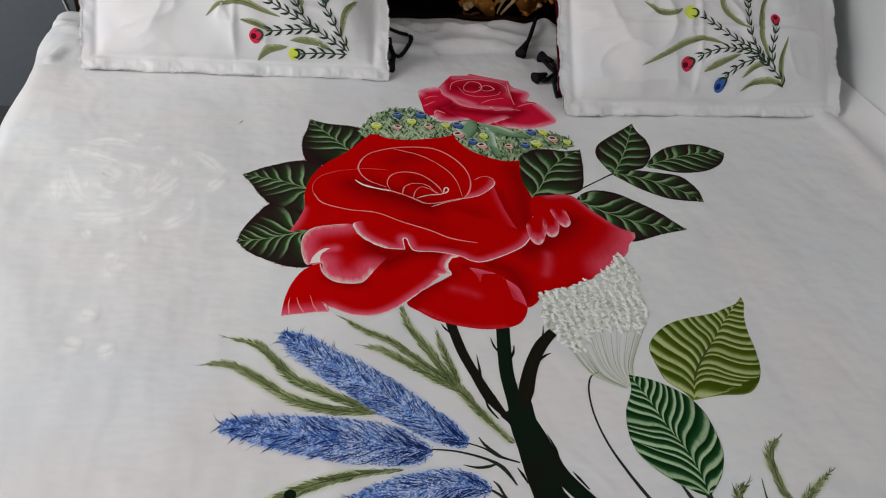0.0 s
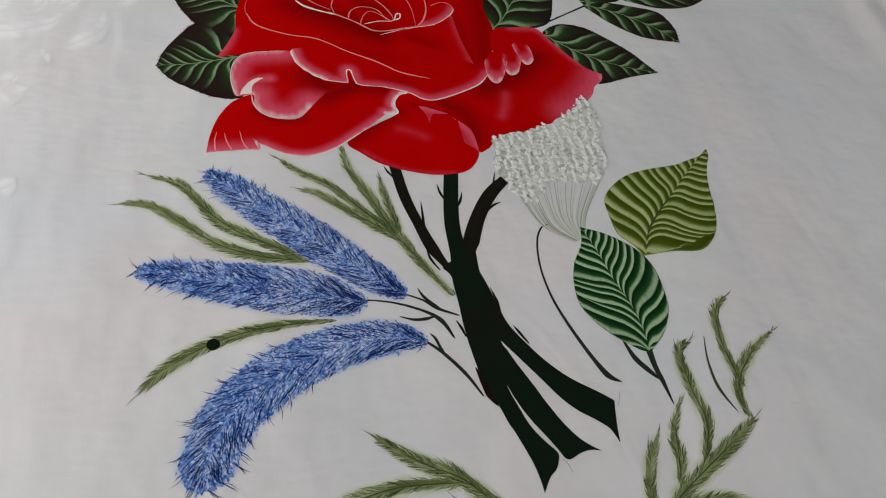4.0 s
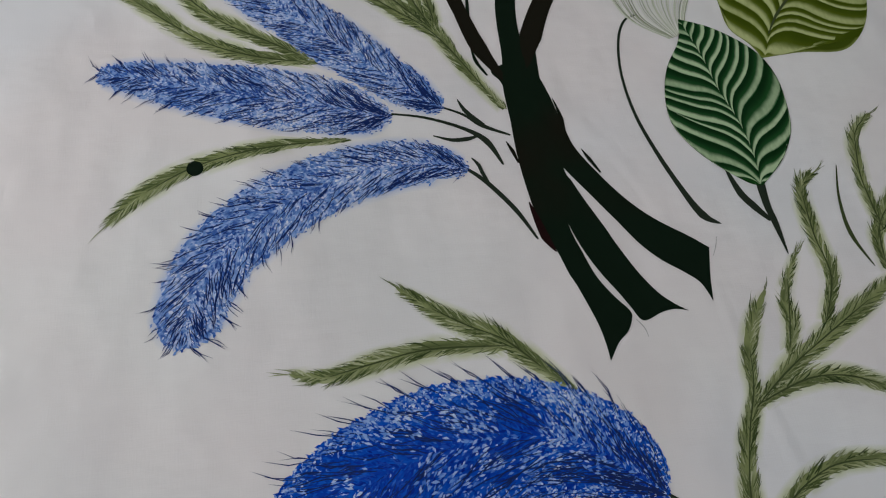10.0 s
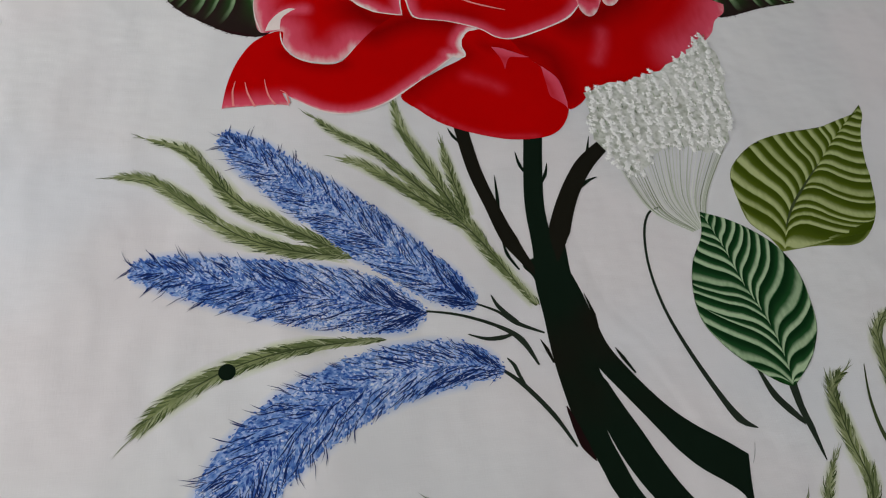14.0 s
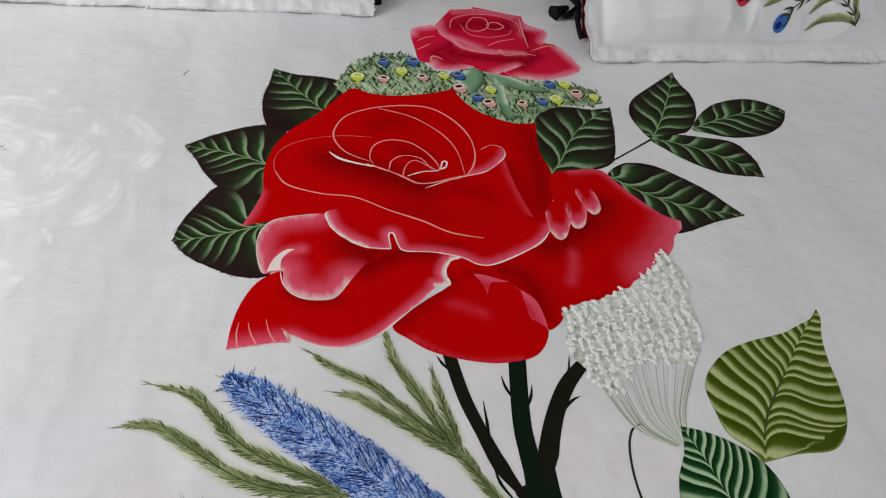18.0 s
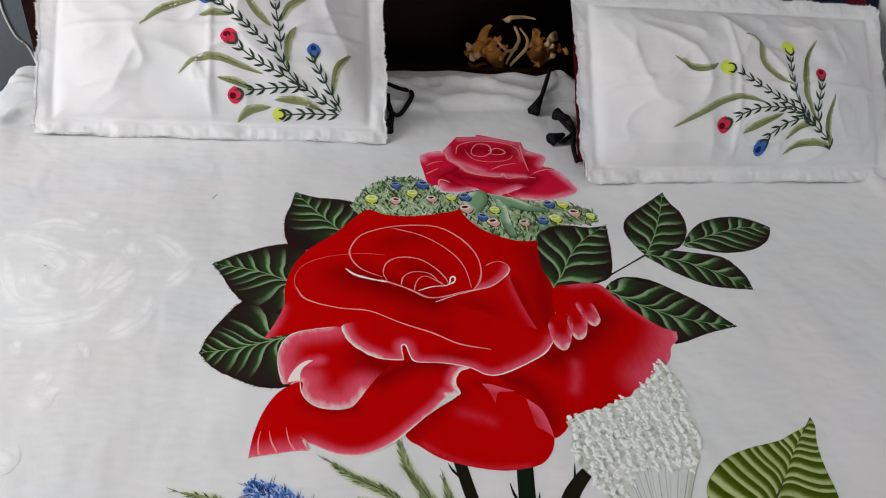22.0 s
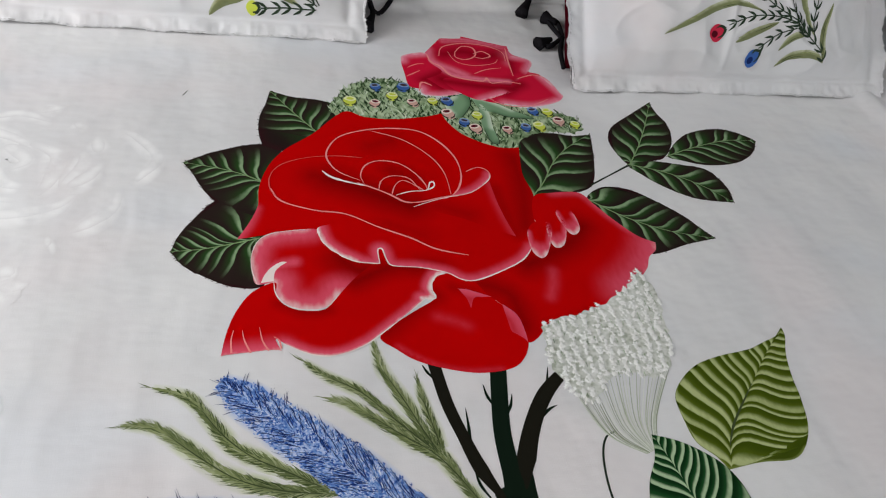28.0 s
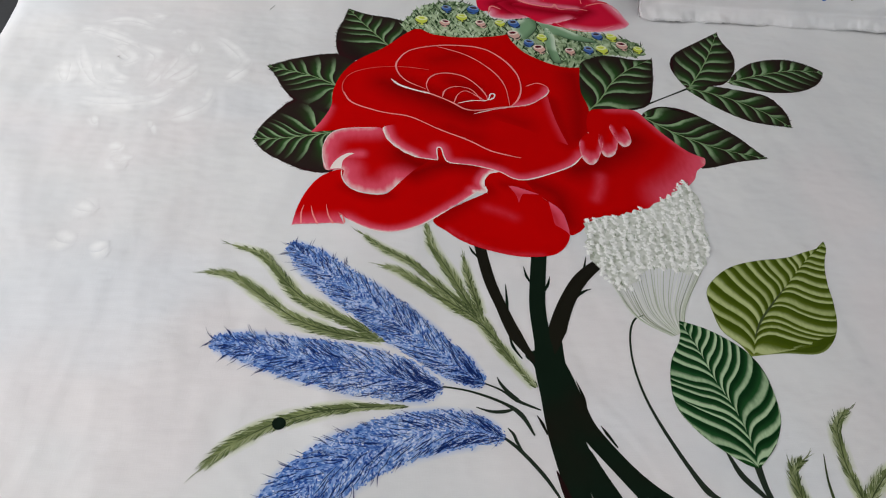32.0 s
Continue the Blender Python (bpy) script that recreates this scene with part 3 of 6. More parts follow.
def hairs(name, roots, ways, lengths, widths, material, parent, lift, bend=0.12, label=""):
    """Many fine tapered strokes in one mesh."""
    verts, faces = [], []
    for (x, y), (dx, dy), long, wide in zip(roots, ways, lengths, widths):
        n = math.hypot(dx, dy) + 1e-9
        dx, dy = dx / n, dy / n
        sx, sy = -dy, dx
        b = random.uniform(-bend, bend) * long
        k = len(verts)
        mid = (x + dx * long * 0.5 + sx * b, y + dy * long * 0.5 + sy * b)
        tip = (x + dx * long, y + dy * long)
        verts += [(x + sx * wide * 0.25, y + sy * wide * 0.25), (x - sx * wide * 0.25, y - sy * wide * 0.25),
                  (mid[0] - sx * wide / 2, mid[1] - sy * wide / 2), (mid[0] + sx * wide / 2, mid[1] + sy * wide / 2), tip]
        faces += [(k, k + 1, k + 2, k + 3), (k + 3, k + 2, k + 4)]
    return part(name, on_sheet(verts, lift), faces, material, parent, label, kind="stuff")


def dabs(name, count, outline, size, material, parent, lift, label="", grow=0.0, rim=0.0, spine=None, clusters=0.0, long=1.0):
    """Small uneven dabs of paint scattered over an outline; along the feathering of a spine where one is given, and in drifts where clusters is set."""
    lo, hi = outline.min(0) - grow, outline.max(0) + grow
    verts, faces = [], []
    outline = outline[::3]
    ring = np.r_[outline, outline[:1]]
    spots = np.random.uniform(lo, hi, (count * 4, 2))
    ok = inside(spots, outline)
    if grow or rim:
        edge = distance(spots, ring)[0]
    if grow:
        ok |= edge < grow * np.random.uniform(0, 1, len(spots)) ** 1.5
    if rim:
        ok &= edge < rim * np.random.uniform(0, 1, len(spots))
    spots = spots[ok]
    if clusters:
        drift = np.array([noise.noise((x * clusters, y * clusters, 4.4)) + 0.5 * noise.noise((x * clusters * 3, y * clusters * 3, 1.7)) for x, y in spots])
        spots = spots[drift > np.random.uniform(-0.25, 0.45, len(spots))]
    spots = spots[:count]
    lean = np.random.uniform(0, math.tau, len(spots))
    if spine is not None:
        spine = spine[::2]
        _, along, side = distance(spots, spine)
        ways = np.gradient(spine, axis=0)
        w = ways[np.clip((along * (len(spine) - 1)).astype(int), 0, len(spine) - 1)]
        lean = np.arctan2(w[:, 1], w[:, 0]) + side * np.random.uniform(0.2, 0.9, len(spots)) + np.random.normal(0, 0.25, len(spots))
    for (x, y), a in zip(spots, lean):
        r, k = random.uniform(*size), len(verts)
        c, s = math.cos(a), math.sin(a)
        corners = [(long * r * random.uniform(0.9, 1.5), 0), (r * 0.3, r * random.uniform(0.35, 0.7)), (-long * r * random.uniform(0.7, 1.3), r * 0.2), (-r * 0.1, -r * random.uniform(0.35, 0.7))]
        verts += [(x + c * p - s * q, y + s * p + c * q) for p, q in corners]
        faces.append((k, k + 1, k + 2, k + 3))
    return part(name, on_sheet(verts, lift), faces, material, parent, label, kind="stuff")


def vein_line(root, way, side, angles, ring):
    """A side vein that leaves the midrib, opens outwards and hooks towards the tip, up to the leaf's edge; degrees off the midrib at its start, middle and end."""
    def turned(degrees):
        a = radians(degrees) * side
        return np.array((way[0] * math.cos(a) - way[1] * math.sin(a), way[0] * math.sin(a) + way[1] * math.cos(a)))

    reach = np.arange(0.008, 0.3, 0.004)
    far = 0.0
    for part_turn in (0.55, 0.8, 1.0):
        out = np.flatnonzero(~inside(root + reach[:, None] * turned(angles[1] * part_turn), ring))
        far = max(far, reach[out[0]] if len(out) else 0.3)
    n = int(far / 0.0025) + 2
    steps = np.array([turned(np.interp(k / n, (0, 0.35, 1.0), angles)) * 0.0025 for k in range(n)])
    line = np.r_[root[None], root + np.cumsum(steps, axis=0)]
    ok = inside(line, ring)
    ok[0] = True
    for k in np.flatnonzero(~ok):
        line[k] = ring[np.argmin(np.linalg.norm(ring - line[k], axis=1))]
    at = np.linspace(0, len(line) - 1, 15)
    return np.c_[np.interp(at, np.arange(len(line)), line[:, 0]), np.interp(at, np.arange(len(line)), line[:, 1])]


def veins(leaf, outline, midrib, count, west, east, paint, lift, first=0.06, last=0.93, base=(2.1, 1.5)):
    """The brushed segments between the side veins of a leaf, each a part of its own."""
    ring, rib = smooth(outline, True), smooth(midrib, False, 12)
    lengths = np.r_[0, np.cumsum(np.linalg.norm(np.diff(rib, axis=0), axis=1))] / np.linalg.norm(np.diff(rib, axis=0), axis=1).sum()
    ways = np.gradient(rib, axis=0)
    ways /= np.linalg.norm(ways, axis=1)[:, None]
    for side, angles in ((1, west), (-1, east)):
        lines = [vein_line(rib[1], ways[1], side, [a * wider + random.uniform(-4, 4) for a in angles], ring) for wider in base]
        for k in range(count + 1):
            at = first + (last - first) * (k + 0.25 * (side > 0) + random.uniform(-0.16, 0.16)) / (count + 0.3)
            i = int(np.searchsorted(lengths, min(at, 0.99)))
            lines.append(vein_line(rib[i], ways[i], side, [a * (1 - 0.3 * at) + random.uniform(-4, 4) for a in angles], ring))
        lines.append(rib[-1] + 0.06 * (lines[-1] - rib[-1]))
        for a, b in zip(lines, lines[1:]):
            rows = [0, 0.08, 0.2, 0.4, 0.65, 1.0]
            verts = np.concatenate([a + (b - a) * r for r in rows])
            faces = [(q * 15 + i, q * 15 + i + 1, q * 15 + i + 16, q * 15 + i + 15) for q in range(5) for i in range(14)]
            part("vein_stroke", on_sheet(verts, lift), faces, paint, leaf, "", {"across": np.repeat(rows, 15), "along": np.tile(np.linspace(0, 1, 15), 6)})


# ---- painted leaves behind the rose ----
LEAVES = []


def dark_leaf(outline, midrib, count=5, west=(16, 70, 36), east=(16, 70, 36)):
    LEAVES.append(1)
    low = 0.00002 * len(LEAVES)
    leaf = shape("painted_leaf", outline, DARK_LEAF, sheet, low, 0.006, "dark green painted rose leaf with maroon toothed rim", midrib=midrib, jag=0.0009, jag_step=0.004)
    veins(leaf, outline, midrib, count, west, east, DARK_VEIN, low + 0.0006)
    stroke("rib_stroke", midrib, [0.0026, 0.0022, 0.0016, 0.0005], RIB_LINE, leaf, low + 0.0008, "pale green brushed midrib")
    ring, rib = smooth(outline, True, 10), smooth(midrib)
    along = rib[-1] - rib[0]
    area = 0.5 * np.sum(ring[:, 0] * np.roll(ring[:, 1], -1) - ring[:, 1] * np.roll(ring[:, 0], -1))
    t = np.gradient(ring, axis=0)
    out = np.c_[t[:, 1], -t[:, 0]] / (np.linalg.norm(t, axis=1)[:, None] + 1e-9) * np.sign(area)
    picks = np.random.choice(len(ring), min(len(ring), 70), replace=False)
    hairs("leaf_teeth", ring[picks] - 0.002 * out[picks], out[picks] + 1.2 * along / np.linalg.norm(along), np.random.uniform(0.003, 0.0068, len(picks)), np.random.uniform(0.0010, 0.0022, len(picks)), TEETH, leaf, low + 0.0003)
    return leaf


dark_leaf([(-0.265, 0.267), (-0.265, 0.267), (-0.223, 0.249), (-0.173, 0.24), (-0.125, 0.21), (-0.149, 0.164), (-0.196, 0.118), (-0.239, 0.089), (-0.275, 0.101), (-0.286, 0.136), (-0.285, 0.183), (-0.275, 0.219)], [(-0.170, 0.12), (-0.2, 0.164), (-0.232, 0.212), (-0.265, 0.267)], 5)
dark_leaf([(-0.354, -0.039), (-0.379, -0.073), (-0.398, -0.105), (-0.41, -0.144), (-0.41, -0.144), (-0.389, -0.174), (-0.359, -0.196), (-0.33, -0.213), (-0.301, -0.22), (-0.279, -0.213), (-0.275, -0.168), (-0.274, -0.125), (-0.277, -0.091), (-0.289, -0.055), (-0.318, -0.043)], [(-0.285, -0.12), (-0.325, -0.131), (-0.365, -0.140), (-0.41, -0.144)], 5)
dark_leaf([(-0.406, 0.056), (-0.406, 0.056), (-0.363, 0.082), (-0.311, 0.102), (-0.275, 0.105), (-0.245, 0.082), (-0.245, 0.04), (-0.268, 0.007), (-0.277, -0.037), (-0.297, -0.072), (-0.33, -0.05), (-0.353, -0.037), (-0.375, -0.003), (-0.39, 0.03)], [(-0.268, -0.002), (-0.300, 0.020), (-0.344, 0.040), (-0.406, 0.056)], 5)
dark_leaf([(0.179, 0.098), (0.191, 0.13), (0.218, 0.147), (0.269, 0.15), (0.323, 0.14), (0.348, 0.152), (0.348, 0.152), (0.344, 0.131), (0.328, 0.069), (0.306, 0.008), (0.277, -0.017), (0.222, -0.026), (0.173, -0.037), (0.171, 0.021)], [(0.173, -0.035), (0.207, 0.005), (0.239, 0.056), (0.282, 0.103), (0.348, 0.152)])
dark_leaf([(0.524, 0.262), (0.524, 0.262), (0.469, 0.223), (0.407, 0.178), (0.382, 0.134), (0.384, 0.091), (0.398, 0.056), (0.442, 0.066), (0.483, 0.08), (0.519, 0.13), (0.532, 0.185), (0.523, 0.227)], [(0.399, 0.058), (0.44, 0.115), (0.483, 0.185), (0.524, 0.262)])
dark_leaf([(0.49, 0.083), (0.542, 0.139), (0.598, 0.165), (0.652, 0.169), (0.692, 0.15), (0.713, 0.129), (0.713, 0.129), (0.684, 0.09), (0.636, 0.061), (0.577, 0.053), (0.539, 0.059), (0.514, 0.07)], [(0.486, 0.081), (0.557, 0.108), (0.643, 0.131), (0.713, 0.129)], 6)
dark_leaf([(0.393, 0.058), (0.443, 0.068), (0.496, 0.058), (0.549, 0.044), (0.568, 0.015), (0.573, -0.02), (0.567, -0.054), (0.567, -0.054), (0.523, -0.047), (0.485, -0.035), (0.443, -0.006), (0.413, 0.026)], [(0.393, 0.058), (0.462, 0.035), (0.523, -0.005), (0.567, -0.054)])
dark_leaf([(0.272, -0.045), (0.312, -0.009), (0.364, -0.013), (0.413, -0.049), (0.449, -0.086), (0.466, -0.114), (0.484, -0.142), (0.484, -0.142), (0.425, -0.154), (0.355, -0.175), (0.342, -0.158), (0.314, -0.131), (0.288, -0.097)], [(0.275, -0.036), (0.331, -0.085), (0.398, -0.120), (0.484, -0.142)], 6, (16, 78, 50))
stroke("leaf_stalk", [(0.298, -0.001), (0.347, 0.027), (0.395, 0.055)], [0.004, 0.003, 0.005], TWIG, sheet, 0.0009, "thin dark leaf stalk")

# ---- the great red rose ----
rose = shape("painted_rose", [(-0.134, 0.205), (-0.097, 0.191), (-0.046, 0.185), (0.018, 0.194), (0.055, 0.207), (0.055, 0.207), (0.063, 0.179), (0.082, 0.145), (0.113, 0.119), (0.151, 0.102), (0.186, 0.103), (0.186, 0.103), (0.173, 0.029), (0.178, -0.032), (0.157, -0.108), (0.13, -0.166), (0.07, -0.19), (0.022, -0.208), (-0.017, -0.194), (-0.065, -0.179), (-0.105, -0.171), (-0.144, -0.162), (-0.175, -0.144), (-0.205, -0.107), (-0.254, -0.11), (-0.318, -0.122), (-0.318, -0.122), (-0.301, -0.087), (-0.288, -0.049), (-0.286, -0.005), (-0.271, 0.048), (-0.243, 0.092), (-0.195, 0.136)],
             RED, sheet, 0.0011, 0.007, "huge red rose painted on the sheet",
             pale=[([(-0.318, -0.122), (-0.301, -0.087), (-0.292, -0.055)], 0.02, 0.5) ],
             deep=[([(0.112, -0.010), (0.116, -0.060), (0.124, -0.120)], 0.030, 0.42), ([(-0.175, 0.016), (-0.128, -0.007), (-0.077, -0.036), (-0.044, -0.054)], 0.06, 0.75), ([(-0.096, 0.107), (-0.055, 0.121)], 0.05, 0.4), ([(-0.197, 0.024), (-0.171, 0.013)], 0.05, 0.6), ([(-0.067, 0.039), (-0.032, 0.016)], 0.04, 0.5), ([(0.165, 0.075), (0.164, 0), (0.143, -0.107)], 0.05, 0.55), ([(-0.085, -0.092), (-0.037, -0.119)], 0.05, 0.3)])
collar = [(-0.199, -0.102), (-0.192, -0.131), (-0.172, -0.155), (-0.146, -0.173), (-0.11, -0.179), (-0.11, -0.179), (-0.11, -0.151), (-0.103, -0.149), (-0.099, -0.171), (-0.09, -0.184), (-0.05, -0.189), (-0.01, -0.201), (0.012, -0.216), (0.037, -0.217), (0.085, -0.198), (0.119, -0.179), (0.14, -0.155)]


def petal(outline, lift, pale=(), deep=(), material=RED, parent=rose, cell=0.006, label="red petal shaded with pink at its rim"):
    return shape("petal", outline, material, parent, lift, cell, label, pale, deep)


petal([(0.178, -0.032), (0.213, -0.023), (0.265, -0.022), (0.285, -0.052), (0.303, -0.084), (0.335, -0.13), (0.364, -0.149), (0.364, -0.149), (0.358, -0.166), (0.339, -0.182), (0.322, -0.21), (0.273, -0.251), (0.247, -0.27), (0.194, -0.291), (0.156, -0.303), (0.118, -0.315), (0.101, -0.33), (0.084, -0.337), (0.083, -0.309), (0.071, -0.279), (0.038, -0.246), (-0.008, -0.23), (0.021, -0.213), (0.087, -0.192), (0.125, -0.166), (0.167, -0.121), (0.163, -0.082)], 0.0014,
      pale=[([(0.364, -0.149), (0.346, -0.183), (0.312, -0.221), (0.273, -0.251)], 0.075, 0.66), ([(0.213, -0.024), (0.264, -0.024), (0.285, -0.052), (0.303, -0.084), (0.334, -0.132)], 0.02, 0.42), ([(0.161, -0.205), (0.155, -0.23), (0.142, -0.257)], 0.022, 0.28)],
      deep=[([(0.123, -0.189), (0.148, -0.179), (0.212, -0.142), (0.244, -0.107)], 0.05, 0.7), ([(0.043, -0.226), (0.079, -0.25), (0.087, -0.31)], 0.04, 0.6), ([(0.119, -0.313), (0.194, -0.291)], 0.02, 0.35)])
petal([(-0.217, -0.102), (-0.262, -0.109), (-0.286, -0.124), (-0.297, -0.156), (-0.296, -0.187), (-0.29, -0.213), (-0.266, -0.212), (-0.263, -0.234), (-0.249, -0.253), (-0.226, -0.262), (-0.196, -0.26), (-0.174, -0.235), (-0.146, -0.215), (-0.108, -0.192), (-0.129, -0.169), (-0.16, -0.156), (-0.182, -0.132), (-0.197, -0.106)], 0.0017,
      pale=[([(-0.217, -0.103), (-0.262, -0.109), (-0.286, -0.124), (-0.297, -0.156), (-0.296, -0.187), (-0.289, -0.213)], 0.048, 0.78), ([(-0.288, -0.213), (-0.28, -0.198), (-0.263, -0.179), (-0.236, -0.171)], 0.020, 0.6), ([(-0.266, -0.212), (-0.263, -0.234), (-0.249, -0.253), (-0.226, -0.262), (-0.196, -0.26), (-0.174, -0.235)], 0.055, 0.85)],
      deep=[([(-0.169, -0.166), (-0.147, -0.189), (-0.116, -0.191)], 0.05, 0.7)])
petal([(-0.036, -0.248), (-0.076, -0.275), (-0.125, -0.312), (-0.105, -0.337), (-0.079, -0.357), (-0.038, -0.373), (0.004, -0.382), (0.047, -0.379), (0.07, -0.364), (0.084, -0.337), (0.083, -0.309), (0.071, -0.279), (0.046, -0.25), (0.028, -0.219), (0.006, -0.204), (-0.018, -0.199), (-0.046, -0.223)], 0.0020,
      pale=[([(-0.039, -0.284), (-0.017, -0.292), (0.002, -0.303)], 0.022, 0.20), ([(-0.104, -0.331), (-0.065, -0.36), (-0.017, -0.377), (0.035, -0.379)], 0.012, 0.22)],
      deep=[([(-0.035, -0.245), (-0.076, -0.275), (-0.116, -0.308)], 0.03, 0.5), ([(-0.008, -0.23), (0.023, -0.241)], 0.02, 0.4)])
petal([(-0.264, -0.211), (-0.294, -0.226), (-0.315, -0.257), (-0.328, -0.295), (-0.334, -0.333), (-0.334, -0.333), (-0.327, -0.331), (-0.301, -0.329), (-0.274, -0.327), (-0.258, -0.329), (-0.258, -0.329), (-0.265, -0.31), (-0.246, -0.324), (-0.219, -0.338), (-0.192, -0.341), (-0.155, -0.33), (-0.123, -0.308), (-0.08, -0.275), (-0.053, -0.251), (-0.035, -0.25), (-0.035, -0.25), (-0.04, -0.229), (-0.031, -0.209), (-0.008, -0.198), (-0.046, -0.171), (-0.096, -0.165), (-0.144, -0.2), (-0.174, -0.235), (-0.196, -0.262), (-0.226, -0.264), (-0.249, -0.255), (-0.263, -0.236)], 0.0023,
      pale=[([(-0.334, -0.333), (-0.301, -0.331), (-0.258, -0.327)], 0.034, 0.72), ([(-0.253, -0.32), (-0.219, -0.338), (-0.185, -0.341), (-0.148, -0.327), (-0.115, -0.303), (-0.076, -0.271), (-0.052, -0.249)], 0.020, 0.82), ([(-0.056, -0.25), (-0.038, -0.247), (-0.04, -0.227), (-0.028, -0.207), (-0.015, -0.202)], 0.022, 1.0)],
      deep=[([(-0.15, -0.214), (-0.099, -0.188), (-0.05, -0.188)], 0.035, 0.7), ([(-0.258, -0.248), (-0.226, -0.266), (-0.193, -0.264)], 0.02, 0.5)])
petal(collar + [(0.162, -0.135), (0.164, -0.108), (0.129, -0.137), (0.093, -0.152), (0.032, -0.167), (-0.017, -0.152), (-0.056, -0.126), (-0.104, -0.103), (-0.153, -0.081), (-0.179, -0.092)], 0.0026,
      pale=[(collar[:4], 0.026, 0.95), (collar[3:], 0.022, 0.72)], deep=[([(-0.047, -0.175), (-0.014, -0.178)], 0.03, 0.3)])
shape("highlight", [(-0.284, -0.211), (-0.284, -0.211), (-0.279, -0.196), (-0.269, -0.181), (-0.256, -0.171), (-0.246, -0.171), (-0.246, -0.171), (-0.256, -0.179), (-0.264, -0.19), (-0.266, -0.208), (-0.266, -0.208)], WHITE_LINE, rose, 0.0019, 0.004, "near-white turned edge of the curled petal")
for points, pale in (([(0.001, -0.233), (0.001, -0.233), (0.014, -0.235), (0.025, -0.24), (0.049, -0.251), (0.049, -0.251), (0.035, -0.251), (0.022, -0.252), (0.013, -0.272), (0.013, -0.272), (0.012, -0.26), (0.009, -0.249)], [(0.001, -0.233), (0.024, -0.241), (0.049, -0.251)]),
                     ([(0.062, -0.266), (0.062, -0.266), (0.08, -0.288), (0.084, -0.32), (0.083, -0.338), (0.083, -0.338), (0.08, -0.331), (0.07, -0.322), (0.064, -0.316), (0.063, -0.3)], [(0.063, -0.269), (0.079, -0.29), (0.084, -0.32), (0.083, -0.335)])):
    shape("highlight", points, RED, rose, 0.0024, 0.003, "soft pink highlight on the petal", pale=[(pale, 0.030, 0.60), (points, 0.02, 0.30)])
for lobe in ([(0.142, -0.119), (0.139, -0.16), (0.149, -0.177), (0.164, -0.167), (0.184, -0.122), (0.182, -0.09), (0.161, -0.095)], [(0.179, -0.103), (0.177, -0.146), (0.186, -0.156), (0.201, -0.145), (0.215, -0.105), (0.21, -0.079), (0.191, -0.084)], [(0.206, -0.074), (0.214, -0.119), (0.225, -0.127), (0.238, -0.112), (0.238, -0.079), (0.228, -0.057)]):
    petal(lobe, 0.0030, pale=[(lobe[1:4], 0.034, 0.9), (lobe[:5], 0.012, 0.8)], cell=0.004, label="small pink ruffle of the turned petal rim")
petal([(0.106, 0.026), (0.106, 0.026), (0.106, -0.010), (0.108, -0.050), (0.113, -0.090), (0.120, -0.128), (0.120, -0.128), (0.085, -0.110), (0.040, -0.085), (-0.010, -0.062), (0.020, -0.036), (0.060, -0.020)], 0.0027,
      pale=[([(0.104, 0.000), (0.107, -0.050), (0.112, -0.090), (0.119, -0.126)], 0.020, 0.26)], deep=[([(0.000, -0.052), (0.050, -0.075)], 0.04, 0.35)], cell=0.005, label="red fold below the rose's turned lip")
petal([(-0.04, -0.057), (0.005, -0.038), (0.065, -0.022), (0.098, 0.003), (0.111, 0.024), (0.105, 0.039), (0.085, 0.044), (0.065, 0.03), (0.051, 0.002), (0.027, -0.032), (-0.005, -0.041)], 0.0029, pale=[([(-0.04, -0.056), (0.015, -0.035), (0.065, -0.022), (0.101, 0.006), (0.111, 0.024)], 0.022, 0.78)], label="turned pink lip of the rose's heart", cell=0.004)
